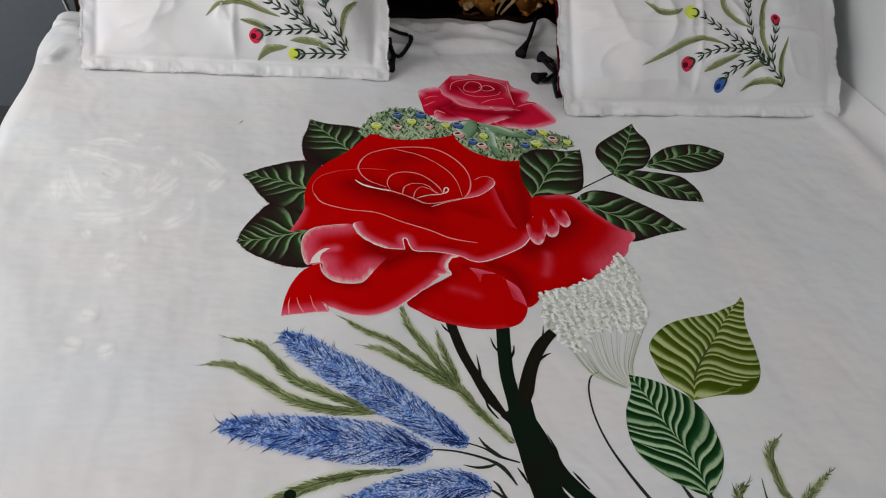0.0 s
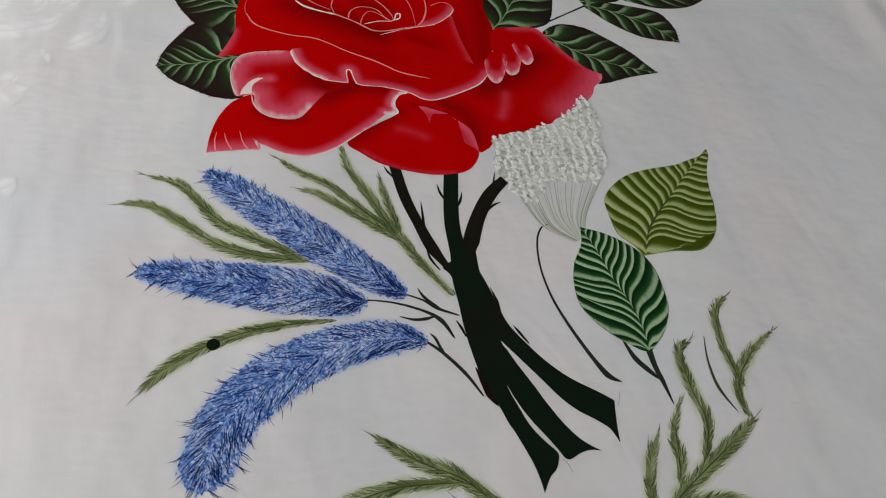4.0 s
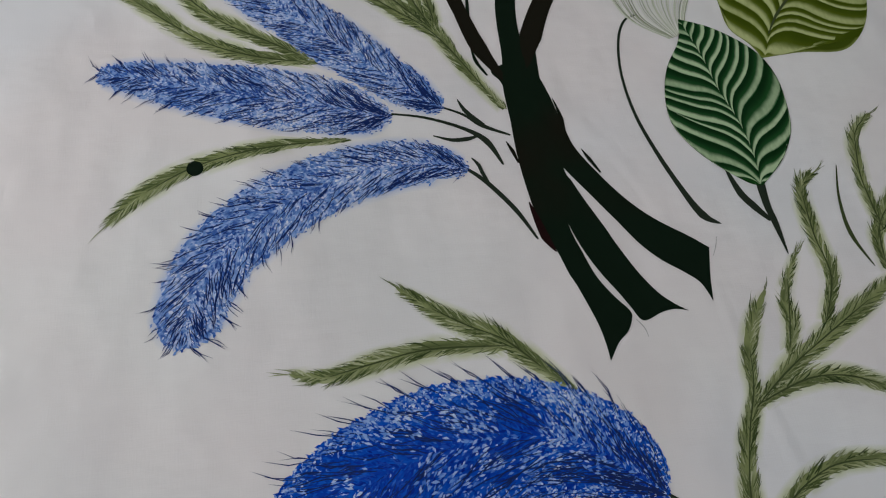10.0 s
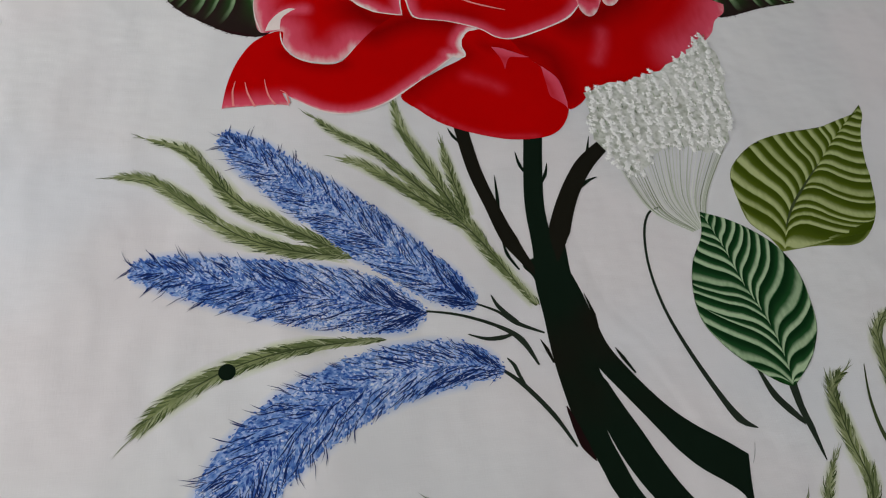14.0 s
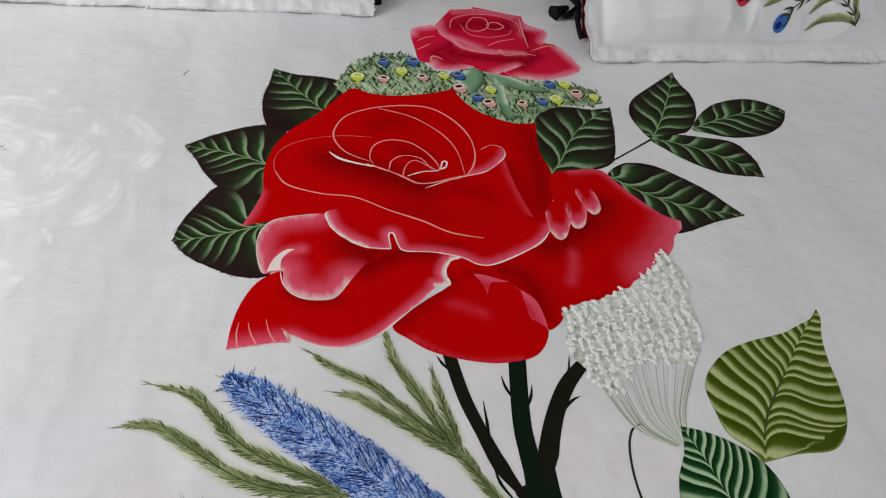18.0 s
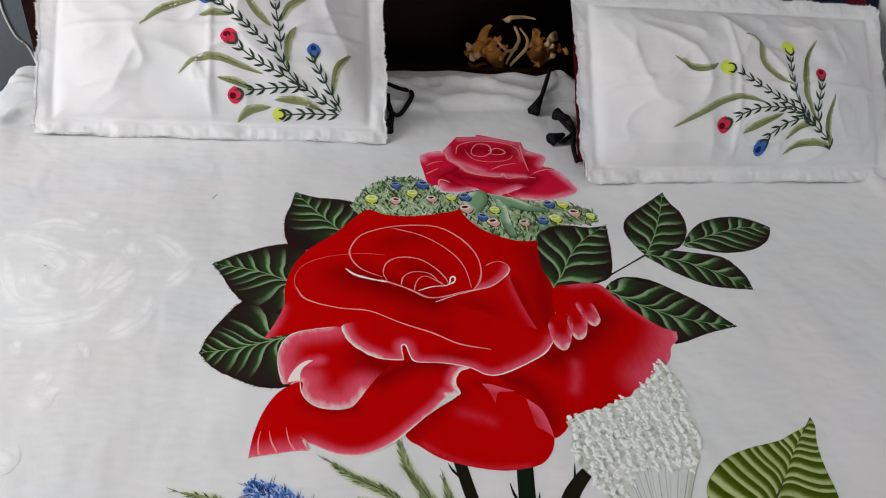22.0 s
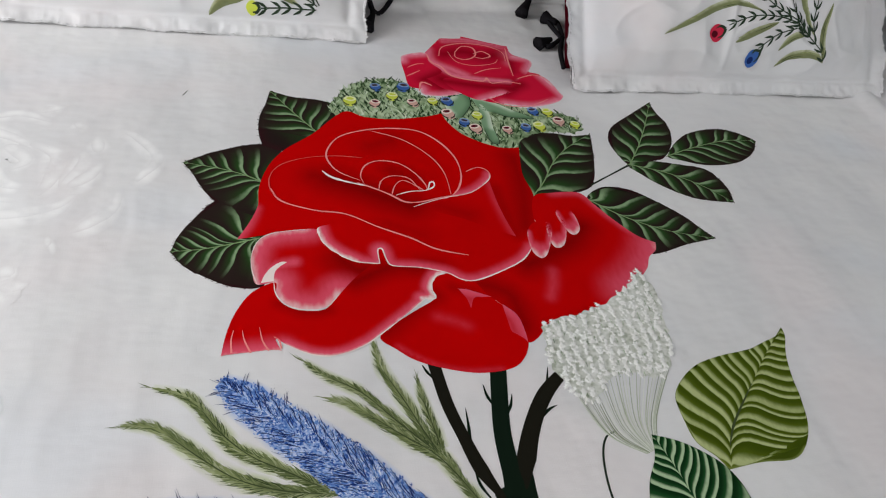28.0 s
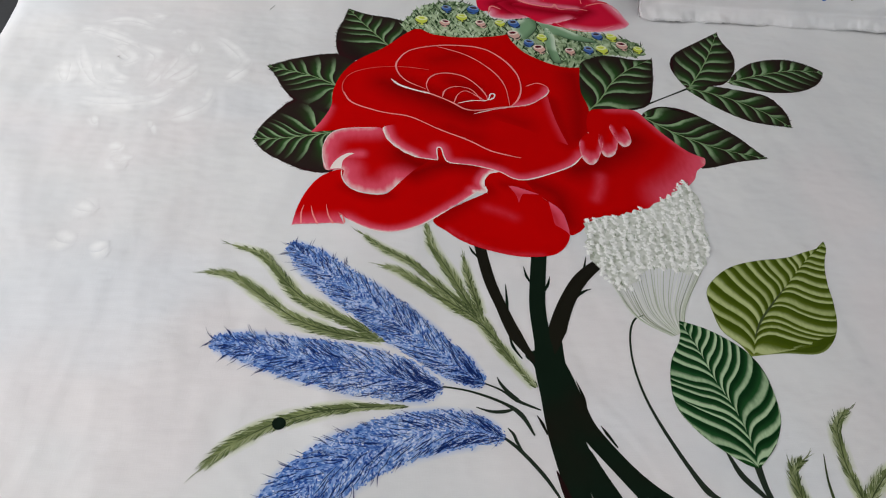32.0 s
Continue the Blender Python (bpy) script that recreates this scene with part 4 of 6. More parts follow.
for points, wide, material in (
        ([(-0.121, 0.011), (-0.156, 0.034), (-0.172, 0.065), (-0.17, 0.094), (-0.147, 0.13), (-0.101, 0.15), (-0.05, 0.156), (0, 0.149), (0.035, 0.117), (0.056, 0.071), (0.058, 0.026), (0.047, -0.009), (0.029, -0.032)], 0.0040, LINE),
        ([(-0.091, 0.149), (-0.035, 0.124), (0.008, 0.08), (0.028, 0.032), (0.03, -0.03)], 0.0026, LINE),
        ([(-0.114, -0.001), (-0.119, 0.024), (-0.108, 0.051), (-0.083, 0.063), (-0.05, 0.056), (-0.025, 0.03), (-0.011, 0.001), (-0.01, -0.015)], 0.0036, LINE),
        ([(-0.092, -0.012), (-0.085, 0.01), (-0.065, 0.022), (-0.037, 0.015), (-0.022, -0.015)], 0.0034, LINE),
        ([(-0.072, -0.027), (-0.063, -0.002), (-0.048, 0.01), (-0.031, -0.001), (-0.015, -0.016)], 0.0032, LINE),
        ([(-0.127, 0.006), (-0.092, -0.014), (-0.072, -0.028), (-0.051, -0.044), (-0.024, -0.044), (0.015, -0.033), (0.06, -0.024)], 0.0042, LINE),
        ([(-0.065, -0.027), (-0.038, -0.018), (-0.011, -0.015), (-0.002, 0.004), (0.005, 0.005), (0.003, -0.006), (-0.008, -0.014)], 0.0044, WHITE_LINE),
        ([(-0.183, 0.036), (-0.169, 0.02), (-0.144, 0.008), (-0.114, -0.002)], 0.0060, WHITE_LINE),
        ([(0.068, 0.033), (0.09, 0.044), (0.107, 0.037), (0.11, 0.02), (0.096, 0)], 0.0026, LINE),
        ([(-0.11, 0.071), (-0.157, 0.076), (-0.212, 0.069), (-0.252, 0.05), (-0.269, 0.021), (-0.268, -0.012), (-0.252, -0.037)], 0.0022, FAINT_LINE),
        ([(-0.268, -0.008), (-0.252, -0.038), (-0.202, -0.06), (-0.152, -0.07), (-0.104, -0.1), (-0.056, -0.126), (-0.017, -0.152), (0.032, -0.166)], 0.0044, LINE)):
    stroke("outline_stroke", points, [wide * 0.25] + [wide * random.uniform(0.4, 0.95) for _ in range(9)] + [wide * 0.2], material, rose, 0.0034, "pale pink brushed petal outline")
for points, wide in ((collar[4:], 0.0026), (collar[:5], 0.0040), ([(-0.217, -0.103), (-0.262, -0.109), (-0.286, -0.124), (-0.297, -0.156), (-0.296, -0.187), (-0.289, -0.213)], 0.0016), ([(-0.266, -0.212), (-0.263, -0.234), (-0.249, -0.253), (-0.226, -0.262), (-0.196, -0.26), (-0.174, -0.235)], 0.0018),
                     ([(-0.25, -0.321), (-0.219, -0.338), (-0.185, -0.341), (-0.148, -0.327), (-0.115, -0.303), (-0.076, -0.271), (-0.052, -0.25)], 0.0022), ([(-0.052, -0.25), (-0.036, -0.249), (-0.039, -0.228), (-0.03, -0.209), (-0.013, -0.201)], 0.0034), ([(-0.04, -0.056), (0.015, -0.035), (0.065, -0.022), (0.101, 0.006), (0.111, 0.024)], 0.0020)):
    stroke("rim_stroke", points, [wide * 0.3] + [wide * random.uniform(0.35, 1.15) for _ in range(11)] + [wide * 0.2], WHITE_LINE, rose, 0.0036, "near-white brushed petal rim")
for points in ([(-0.321, -0.329), (-0.322, -0.308), (-0.319, -0.292)], [(-0.297, -0.33), (-0.305, -0.31), (-0.308, -0.293)], [(-0.274, -0.328), (-0.282, -0.312), (-0.286, -0.289)], [(-0.258, -0.326), (-0.261, -0.312), (-0.268, -0.306)]):
    stroke("outline_stroke", points, [0.0028, 0.0020, 0.0005], LINE, rose, 0.0034, "pale pink brushed petal outline")

# ---- the small crimson rose behind ----
small = shape("painted_rose", [(0.002, 0.392), (0.012, 0.413), (0.058, 0.423), (0.058, 0.423), (0.079, 0.453), (0.102, 0.486), (0.102, 0.486), (0.148, 0.49), (0.155, 0.498), (0.204, 0.481), (0.248, 0.467), (0.253, 0.469), (0.257, 0.434), (0.294, 0.408), (0.278, 0.367), (0.303, 0.351), (0.332, 0.278), (0.332, 0.278), (0.312, 0.257), (0.255, 0.237), (0.195, 0.243), (0.149, 0.254), (0.105, 0.278), (0.072, 0.266), (0.033, 0.268), (0.028, 0.287), (0.006, 0.297), (0.003, 0.342)],
              PINK, sheet, 0.0013, 0.006, "small crimson rose painted above the great rose",
              pale=[([(0.294, 0.408), (0.264, 0.424), (0.257, 0.432)], 0.05, 0.5), ([(0.22, 0.245), (0.27, 0.245), (0.332, 0.278)], 0.035, 0.6), ([(0.004, 0.392), (0.029, 0.404), (0.057, 0.416)], 0.03, 0.4), ([(0.067, 0.44), (0.068, 0.393), (0.11, 0.359), (0.132, 0.343)], 0.022, 0.55), ([(0.061, 0.397), (0.085, 0.363), (0.112, 0.339), (0.142, 0.332), (0.17, 0.328), (0.223, 0.324)], 0.016, 0.62), ([(0.105, 0.481), (0.15, 0.487), (0.202, 0.476), (0.249, 0.464)], 0.014, 0.5), ([(0.243, 0.395), (0.276, 0.395), (0.28, 0.372)], 0.03, 0.45), ([(0.25, 0.326), (0.292, 0.315), (0.319, 0.278)], 0.02, 0.4), ([(0.106, 0.471), (0.162, 0.477), (0.239, 0.456)], 0.014, 0.4), ([(0.033, 0.279), (0.093, 0.278), (0.15, 0.258)], 0.014, 0.5), ([(0.002, 0.351), (0.029, 0.365), (0.048, 0.369)], 0.016, 0.45)],
              deep=[([(0.078, 0.326), (0.134, 0.300), (0.196, 0.298), (0.239, 0.312)], 0.05, 0.95), ([(0.10, 0.42), (0.143, 0.434), (0.191, 0.42), (0.222, 0.43)], 0.045, 0.8), ([(0.008, 0.351), (0.041, 0.325)], 0.03, 0.4)])
for points, pale, deep in (
        ([(0.002, 0.392), (0.012, 0.413), (0.058, 0.423), (0.062, 0.388), (0.083, 0.352), (0.04, 0.321), (0.007, 0.297), (0.003, 0.342)], [(0.002, 0.392), (0.012, 0.413), (0.058, 0.423)], [(0.083, 0.352), (0.04, 0.321)]),
        ([(0.043, 0.325), (0.074, 0.293), (0.108, 0.278), (0.072, 0.266), (0.033, 0.268), (0.028, 0.289)], [(0.108, 0.278), (0.072, 0.266), (0.033, 0.268), (0.028, 0.289)], [(0.043, 0.325), (0.074, 0.293)]),
        ([(0.08, 0.325), (0.129, 0.33), (0.169, 0.31), (0.219, 0.308), (0.237, 0.293), (0.198, 0.276), (0.149, 0.254), (0.108, 0.278)], [(0.198, 0.276), (0.149, 0.254)], [(0.079, 0.319), (0.167, 0.302), (0.229, 0.297)]),
        ([(0.249, 0.424), (0.294, 0.408), (0.278, 0.367), (0.25, 0.339), (0.238, 0.367)], [(0.257, 0.424), (0.294, 0.408), (0.278, 0.367)], [(0.238, 0.367), (0.244, 0.4)]),
        ([(0.237, 0.326), (0.303, 0.351), (0.332, 0.278), (0.332, 0.278), (0.312, 0.257), (0.255, 0.237), (0.195, 0.243), (0.155, 0.254), (0.206, 0.282)], [(0.303, 0.351), (0.332, 0.278), (0.312, 0.257), (0.255, 0.237), (0.195, 0.243)], [(0.206, 0.282), (0.247, 0.315)])):
    petal(points, 0.0017, [(pale, 0.026, 0.85)], [(deep, 0.028, 0.85)], PINK, small, 0.006, "crimson petal with a pale brushed rim")
for points, wide in (([(0.126, 0.430), (0.145, 0.455), (0.170, 0.451), (0.170, 0.421), (0.146, 0.402), (0.124, 0.409), (0.126, 0.430)], 0.0034), ([(0.165, 0.426), (0.188, 0.439), (0.204, 0.422), (0.184, 0.410), (0.168, 0.414)], 0.0034),
                     ([(0.087, 0.413), (0.101, 0.449), (0.147, 0.468), (0.201, 0.464), (0.235, 0.440), (0.235, 0.403)], 0.0028), ([(0.110, 0.430), (0.122, 0.392), (0.160, 0.380), (0.205, 0.392), (0.218, 0.410)], 0.0018),
                     ([(0.061, 0.417), (0.066, 0.389), (0.085, 0.371), (0.097, 0.344), (0.123, 0.329), (0.165, 0.322), (0.176, 0.334), (0.183, 0.316), (0.216, 0.323), (0.247, 0.318)], 0.0046), ([(0.247, 0.457), (0.241, 0.403), (0.238, 0.345)], 0.0032),
                     ([(0.246, 0.337), (0.284, 0.353), (0.308, 0.344)], 0.0030), ([(0.053, 0.301), (0.033, 0.311), (0.024, 0.280)], 0.0040), ([(0.152, 0.348), (0.182, 0.366), (0.218, 0.376)], 0.0024),
                     ([(0.006, 0.333), (0.037, 0.355)], 0.0026), ([(0.012, 0.365), (0.031, 0.378), (0.050, 0.381)], 0.0022), ([(0.163, 0.263), (0.193, 0.239), (0.242, 0.238), (0.294, 0.265)], 0.0024)):
    stroke("outline_stroke", points, [wide * 0.5, wide * 1.15, wide * 0.9, wide * 0.45], LINE, small, 0.0022, "pale pink brushed petal outline")


# ---- garland of tiny blossoms between the roses ----
def garland(outline, lift):
    base = shape("painted_garland", outline, MOSS, sheet, lift, 0.008, "garland of tiny blossoms among moss-green leaves", jag=0.006, jag_step=0.007)
    ring = smooth(outline, True)
    lo, hi = ring.min(0), ring.max(0)
    spots = np.random.uniform(lo, hi, (2400, 2))
    spots = spots[inside(spots, ring)][:420]
    ways = [(random.choice((-1, 1)) * random.uniform(0.15, 0.7), 1.0) for _ in spots]
    hairs("leaf_brushwork", spots, ways, [random.uniform(0.010, 0.024) for _ in spots], [random.uniform(0.0016, 0.0046) for _ in spots], MOSS_STROKES, base, lift + 0.0002)
    # loose blades that stand out of the outline, towards the head of the bed
    top = ring[ring[:, 1] > lo[1] + 0.06]
    picks = top[np.random.randint(0, len(top), 70)]
    hairs("rim_brushwork", picks - np.array((0, 0.006)), [(random.uniform(-0.5, 0.5), 1.0) for _ in picks], [random.uniform(0.010, 0.022) for _ in picks], [random.uniform(0.0010, 0.0026) for _ in picks], MOSS_STROKES, base, lift + 0.0001)
    return base


garland_west = garland([(-0.155, 0.202), (-0.146, 0.243), (-0.122, 0.283), (-0.082, 0.308), (-0.033, 0.318), (0.006, 0.297), (0.024, 0.262), (0.065, 0.246), (0.052, 0.194), (-0.008, 0.176), (-0.053, 0.171), (-0.097, 0.177)], 0.0007)
garland_east = garland([(0.048, 0.219), (0.071, 0.258), (0.106, 0.272), (0.15, 0.258), (0.205, 0.235), (0.265, 0.226), (0.321, 0.208), (0.339, 0.18), (0.317, 0.154), (0.254, 0.155), (0.198, 0.127), (0.178, 0.089), (0.131, 0.09), (0.087, 0.115), (0.058, 0.162)], 0.0007)
for points in ([(0.076, 0.207), (0.068, 0.238), (0.091, 0.266), (0.119, 0.274), (0.121, 0.238), (0.094, 0.195)], [(0.127, 0.266), (0.156, 0.258), (0.202, 0.225), (0.243, 0.197), (0.195, 0.198), (0.163, 0.213), (0.139, 0.226)], [(0.14, 0.241), (0.153, 0.212), (0.15, 0.164), (0.152, 0.117), (0.136, 0.118), (0.131, 0.155), (0.132, 0.193)]):
    shape("sage_leaf", points, SAGE, garland_east, 0.0012, 0.005, "pale sage green painted leaf", pale=[(points[:3], 0.016, 0.8)], deep=[(points[3:6], 0.014, 0.95)])
    stroke("leaf_fold", points[2:6], [0.0006, 0.0022, 0.0010], TWIG, garland_east, 0.0014, "dark fold line of the sage leaf")


def blossom(parent, x, y, r, outer, rim, inner):
    """A cup: rounded below, with a pale oval rim and a darker mouth."""
    lean = random.uniform(-0.3, 0.3)

    def oval(across, up, raise_by, steps, uneven):
        flat = [(across * math.cos(k * math.tau / steps) * random.uniform(1 - uneven, 1 + uneven), raise_by + up * math.sin(k * math.tau / steps) * random.uniform(1 - uneven, 1 + uneven)) for k in range(steps)]
        return [(x + r * (p * math.cos(lean) - q * math.sin(lean)), y + r * (p * math.sin(lean) + q * math.cos(lean))) for p, q in flat]

    flower = shape("blossom", oval(1.05, 1.45, -0.1, 10, 0.08), outer, parent, 0.0016, 0.006, "tiny cup-shaped painted blossom")
    shape("blossom_rim", oval(0.98, 0.66, 0.62, 10, 0.06), rim, flower, 0.0019, 0.006)
    shape("blossom_mouth", oval(0.64, 0.36, 0.62, 8, 0.08), inner, flower, 0.0022, 0.006)
    for side in (-1, 1):
        stroke("sepal", [(x + side * r * 0.2, y - r * 1.25), (x + side * r * 0.85, y - r * 0.75), (x + side * r * 1.2, y + r * 0.1)], [0.0035, 0.003, 0.0006], TWIG, flower, 0.0018)


for spots, outer, rim, inner in (([(-0.118, 0.241), (-0.034, 0.26), (0.045, 0.246), (0.127, 0.202), (0.248, 0.172), (0.326, 0.18), (0.278, 0.22)], YELLOW, PALE_YELLOW, YELLOW), ([(-0.063, 0.291), (-0.007, 0.293), (0.075, 0.248), (0.096, 0.18), (0.218, 0.167), (0.248, 0.221)], BLUE_CUP, PALE_BLUE, DARK_CUP),
                            ([(-0.071, 0.235), (0.004, 0.24), (0.069, 0.207), (0.115, 0.161), (0.178, 0.158), (0.294, 0.19)], PINK_CUP, PALE_PINK, MAROON)):
    for x, y in spots:
        blossom(garland_west if x < 0.11 and y > 0.2 else garland_east, x, y, random.uniform(0.0095, 0.0120), outer, rim, inner)

# ---- stems ----
stem = shape("painted_stem", [(-0.017, -0.55), (-0.009, -0.564), (-0.005, -0.581), (-0.006, -0.611), (-0.004, -0.656), (0.008, -0.675), (0.047, -0.665), (0.044, -0.627), (0.036, -0.593), (0.035, -0.558), (0.035, -0.52), (0.017, -0.52), (0.005, -0.538)], STEM, sheet, 0.0008, 0.010, "bundle of dark green-black painted rose stems")
for points in ([(0.032, -0.60), (0.030, -0.69), (0.033, -0.737), (0.041, -0.766), (0.050, -0.792), (0.063, -0.813), (0.075, -0.828), (0.076, -0.836), (0.069, -0.849), (0.058, -0.858), (0.046, -0.875), (0.046, -0.875), (0.045, -0.859), (0.041, -0.837), (0.030, -0.803), (0.023, -0.786), (0.018, -0.769), (0.011, -0.749), (0.003, -0.731), (-0.005, -0.669), (-0.006, -0.614), (-0.004, -0.563)],
               [(0.020, -0.60), (0.022, -0.69), (0.033, -0.736), (0.043, -0.765), (0.055, -0.789), (0.067, -0.808), (0.078, -0.827), (0.083, -0.837), (0.090, -0.840), (0.106, -0.834), (0.120, -0.832), (0.134, -0.835), (0.134, -0.835), (0.122, -0.827), (0.108, -0.814), (0.093, -0.792), (0.078, -0.762), (0.069, -0.741), (0.055, -0.711), (0.046, -0.689), (0.040, -0.672), (0.038, -0.61)],
               [(0.022, -0.58), (0.030, -0.65), (0.041, -0.674), (0.062, -0.705), (0.084, -0.737), (0.101, -0.762), (0.119, -0.781), (0.138, -0.795), (0.152, -0.807), (0.158, -0.819), (0.161, -0.829), (0.161, -0.829), (0.165, -0.803), (0.172, -0.773), (0.172, -0.773), (0.154, -0.759), (0.124, -0.738), (0.100, -0.715), (0.078, -0.686), (0.057, -0.651), (0.049, -0.620), (0.040, -0.580), (0.032, -0.560)]):
    shape("stem", points, STEM, stem, 0.0010, 0.010, "cut end of a dark painted stem")
for points, widths in (([(-0.059, -0.359), (-0.052, -0.423), (-0.04, -0.473), (-0.026, -0.52), (-0.003, -0.564)], (0.017, 0.017, 0.016, 0.019, 0.004)), ([(0.03, -0.371), (0.018, -0.432), (0.011, -0.478), (0.01, -0.53), (0.008, -0.572)], (0.023, 0.023, 0.023, 0.024, 0.03)),
                       ([(0.117, -0.392), (0.083, -0.423), (0.055, -0.464), (0.034, -0.509), (0.021, -0.548)], (0.016, 0.021, 0.022, 0.025, 0.006))):
    stroke("stem", points, widths, STEM if widths[0] == 0.023 else BROWN_STEM, stem, 0.0013, "dark painted rose stem")
stroke("pencil_mark", [(0.080, -0.838), (0.086, -0.847), (0.088, -0.856)], [0.0006, 0.0010, 0.0004], PENCIL, sheet, 0.0004, "faint grey pencil mark")
stroke("pencil_mark", [(0.183, -0.762), (0.179, -0.773), (0.174, -0.782)], [0.0004, 0.0008, 0.0004], PENCIL, sheet, 0.0004, "faint grey pencil mark")
stroke("red_smear", [(-0.003, -0.708), (0.002, -0.728), (0.007, -0.747), (0.015, -0.763)], [0.001, 0.007, 0.009, 0.001], SMEAR, stem, 0.0016, "dark red paint smeared on the stem")
for points in ([(-0.035, -0.503), (-0.031, -0.466), (-0.029, -0.433)], [(-0.022, -0.556), (-0.032, -0.537), (-0.035, -0.515)], [(0.012, -0.438), (0.004, -0.419), (0.002, -0.4)], [(0.018, -0.456), (0.032, -0.435), (0.038, -0.418)], [(0.08, -0.435), (0.091, -0.407), (0.1, -0.38)], [(0.062, -0.463), (0.082, -0.446), (0.096, -0.44)],
               [(0.049, -0.639), (0.049, -0.614), (0.044, -0.589)], [(-0.061, -0.388), (-0.07, -0.375), (-0.075, -0.363)], [(-0.006, -0.663), (-0.01, -0.649), (-0.015, -0.637)], [(0.01, -0.746), (0.005, -0.74), (0.001, -0.732)], [(0.078, -0.681), (0.069, -0.664), (0.063, -0.652)]):
    stroke("thorn", points, [0.002, 0.0042, 0.0006], STEM, stem, 0.0012, "small dark thorn")
for points, widths in (([(-0.135, -0.597), (-0.097, -0.604), (-0.058, -0.619), (-0.035, -0.636), (-0.022, -0.664)], (0.002, 0.003, 0.004, 0.007, 0.002)), ([(-0.076, -0.593), (-0.055, -0.603), (-0.037, -0.617), (-0.009, -0.63)], (0.002, 0.003, 0.005, 0.002)),
                       ([(-0.059, -0.584), (-0.052, -0.599), (-0.035, -0.616)], (0.001, 0.005, 0.003)), ([(-0.09, -0.626), (-0.072, -0.632), (-0.056, -0.632), (-0.043, -0.629)], (0.001, 0.004, 0.005, 0.002)), ([(-0.062, -0.665), (-0.043, -0.682), (-0.018, -0.715), (-0.001, -0.748)], (0.003, 0.005, 0.005, 0.002)),
                       ([(-0.054, -0.654), (-0.048, -0.662), (-0.045, -0.672), (-0.041, -0.682)], (0.001, 0.004, 0.004, 0.003))):
    stroke("painted_twig", points, widths, TWIG, sheet, 0.0009, "thin dark painted flower stalk")
stroke("painted_twig", [(0.164, -0.485), (0.147, -0.493), (0.134, -0.519), (0.127, -0.563), (0.13, -0.612), (0.142, -0.659), (0.16, -0.708), (0.175, -0.738), (0.192, -0.749)], (0.002, 0.0028, 0.003, 0.003, 0.0035, 0.0045, 0.006, 0.009, 0.0006), TWIG, sheet, 0.0009, "long thin curved painted stalk")
stroke("painted_twig", [(0.069, -0.994), (0.092, -1.012), (0.114, -1.032), (0.125, -1.046), (0.128, -1.058)], (0.003, 0.005, 0.009, 0.009, 0.001), TWIG, sheet, 0.0009, "thin dark painted flower stalk")


# ---- soaked edges round the brushwork ----
def halo(points, widths, reach, material, parent, lift):
    """A soft rim where thin paint has soaked into the cloth, fading outwards."""
    _, left, right = band(points, widths)
    _, far_left, far_right = band(points, [w + 2 * reach for w in widths])
    n = len(left)
    verts = np.r_[far_left, left, right, far_right]
    faces = [(k * n + i, (k + 1) * n + i, (k + 1) * n + i + 1, k * n + i + 1) for k in range(3) for i in range(n - 1)]
    zero, one = np.zeros(n), np.ones(n)
    one[0] = one[-1] = 0
    part("soaked_edge", on_sheet(verts, lift), faces, material, parent, "thin paint soaked into the cloth", {"pale_paint": np.r_[zero, one, one, zero]})


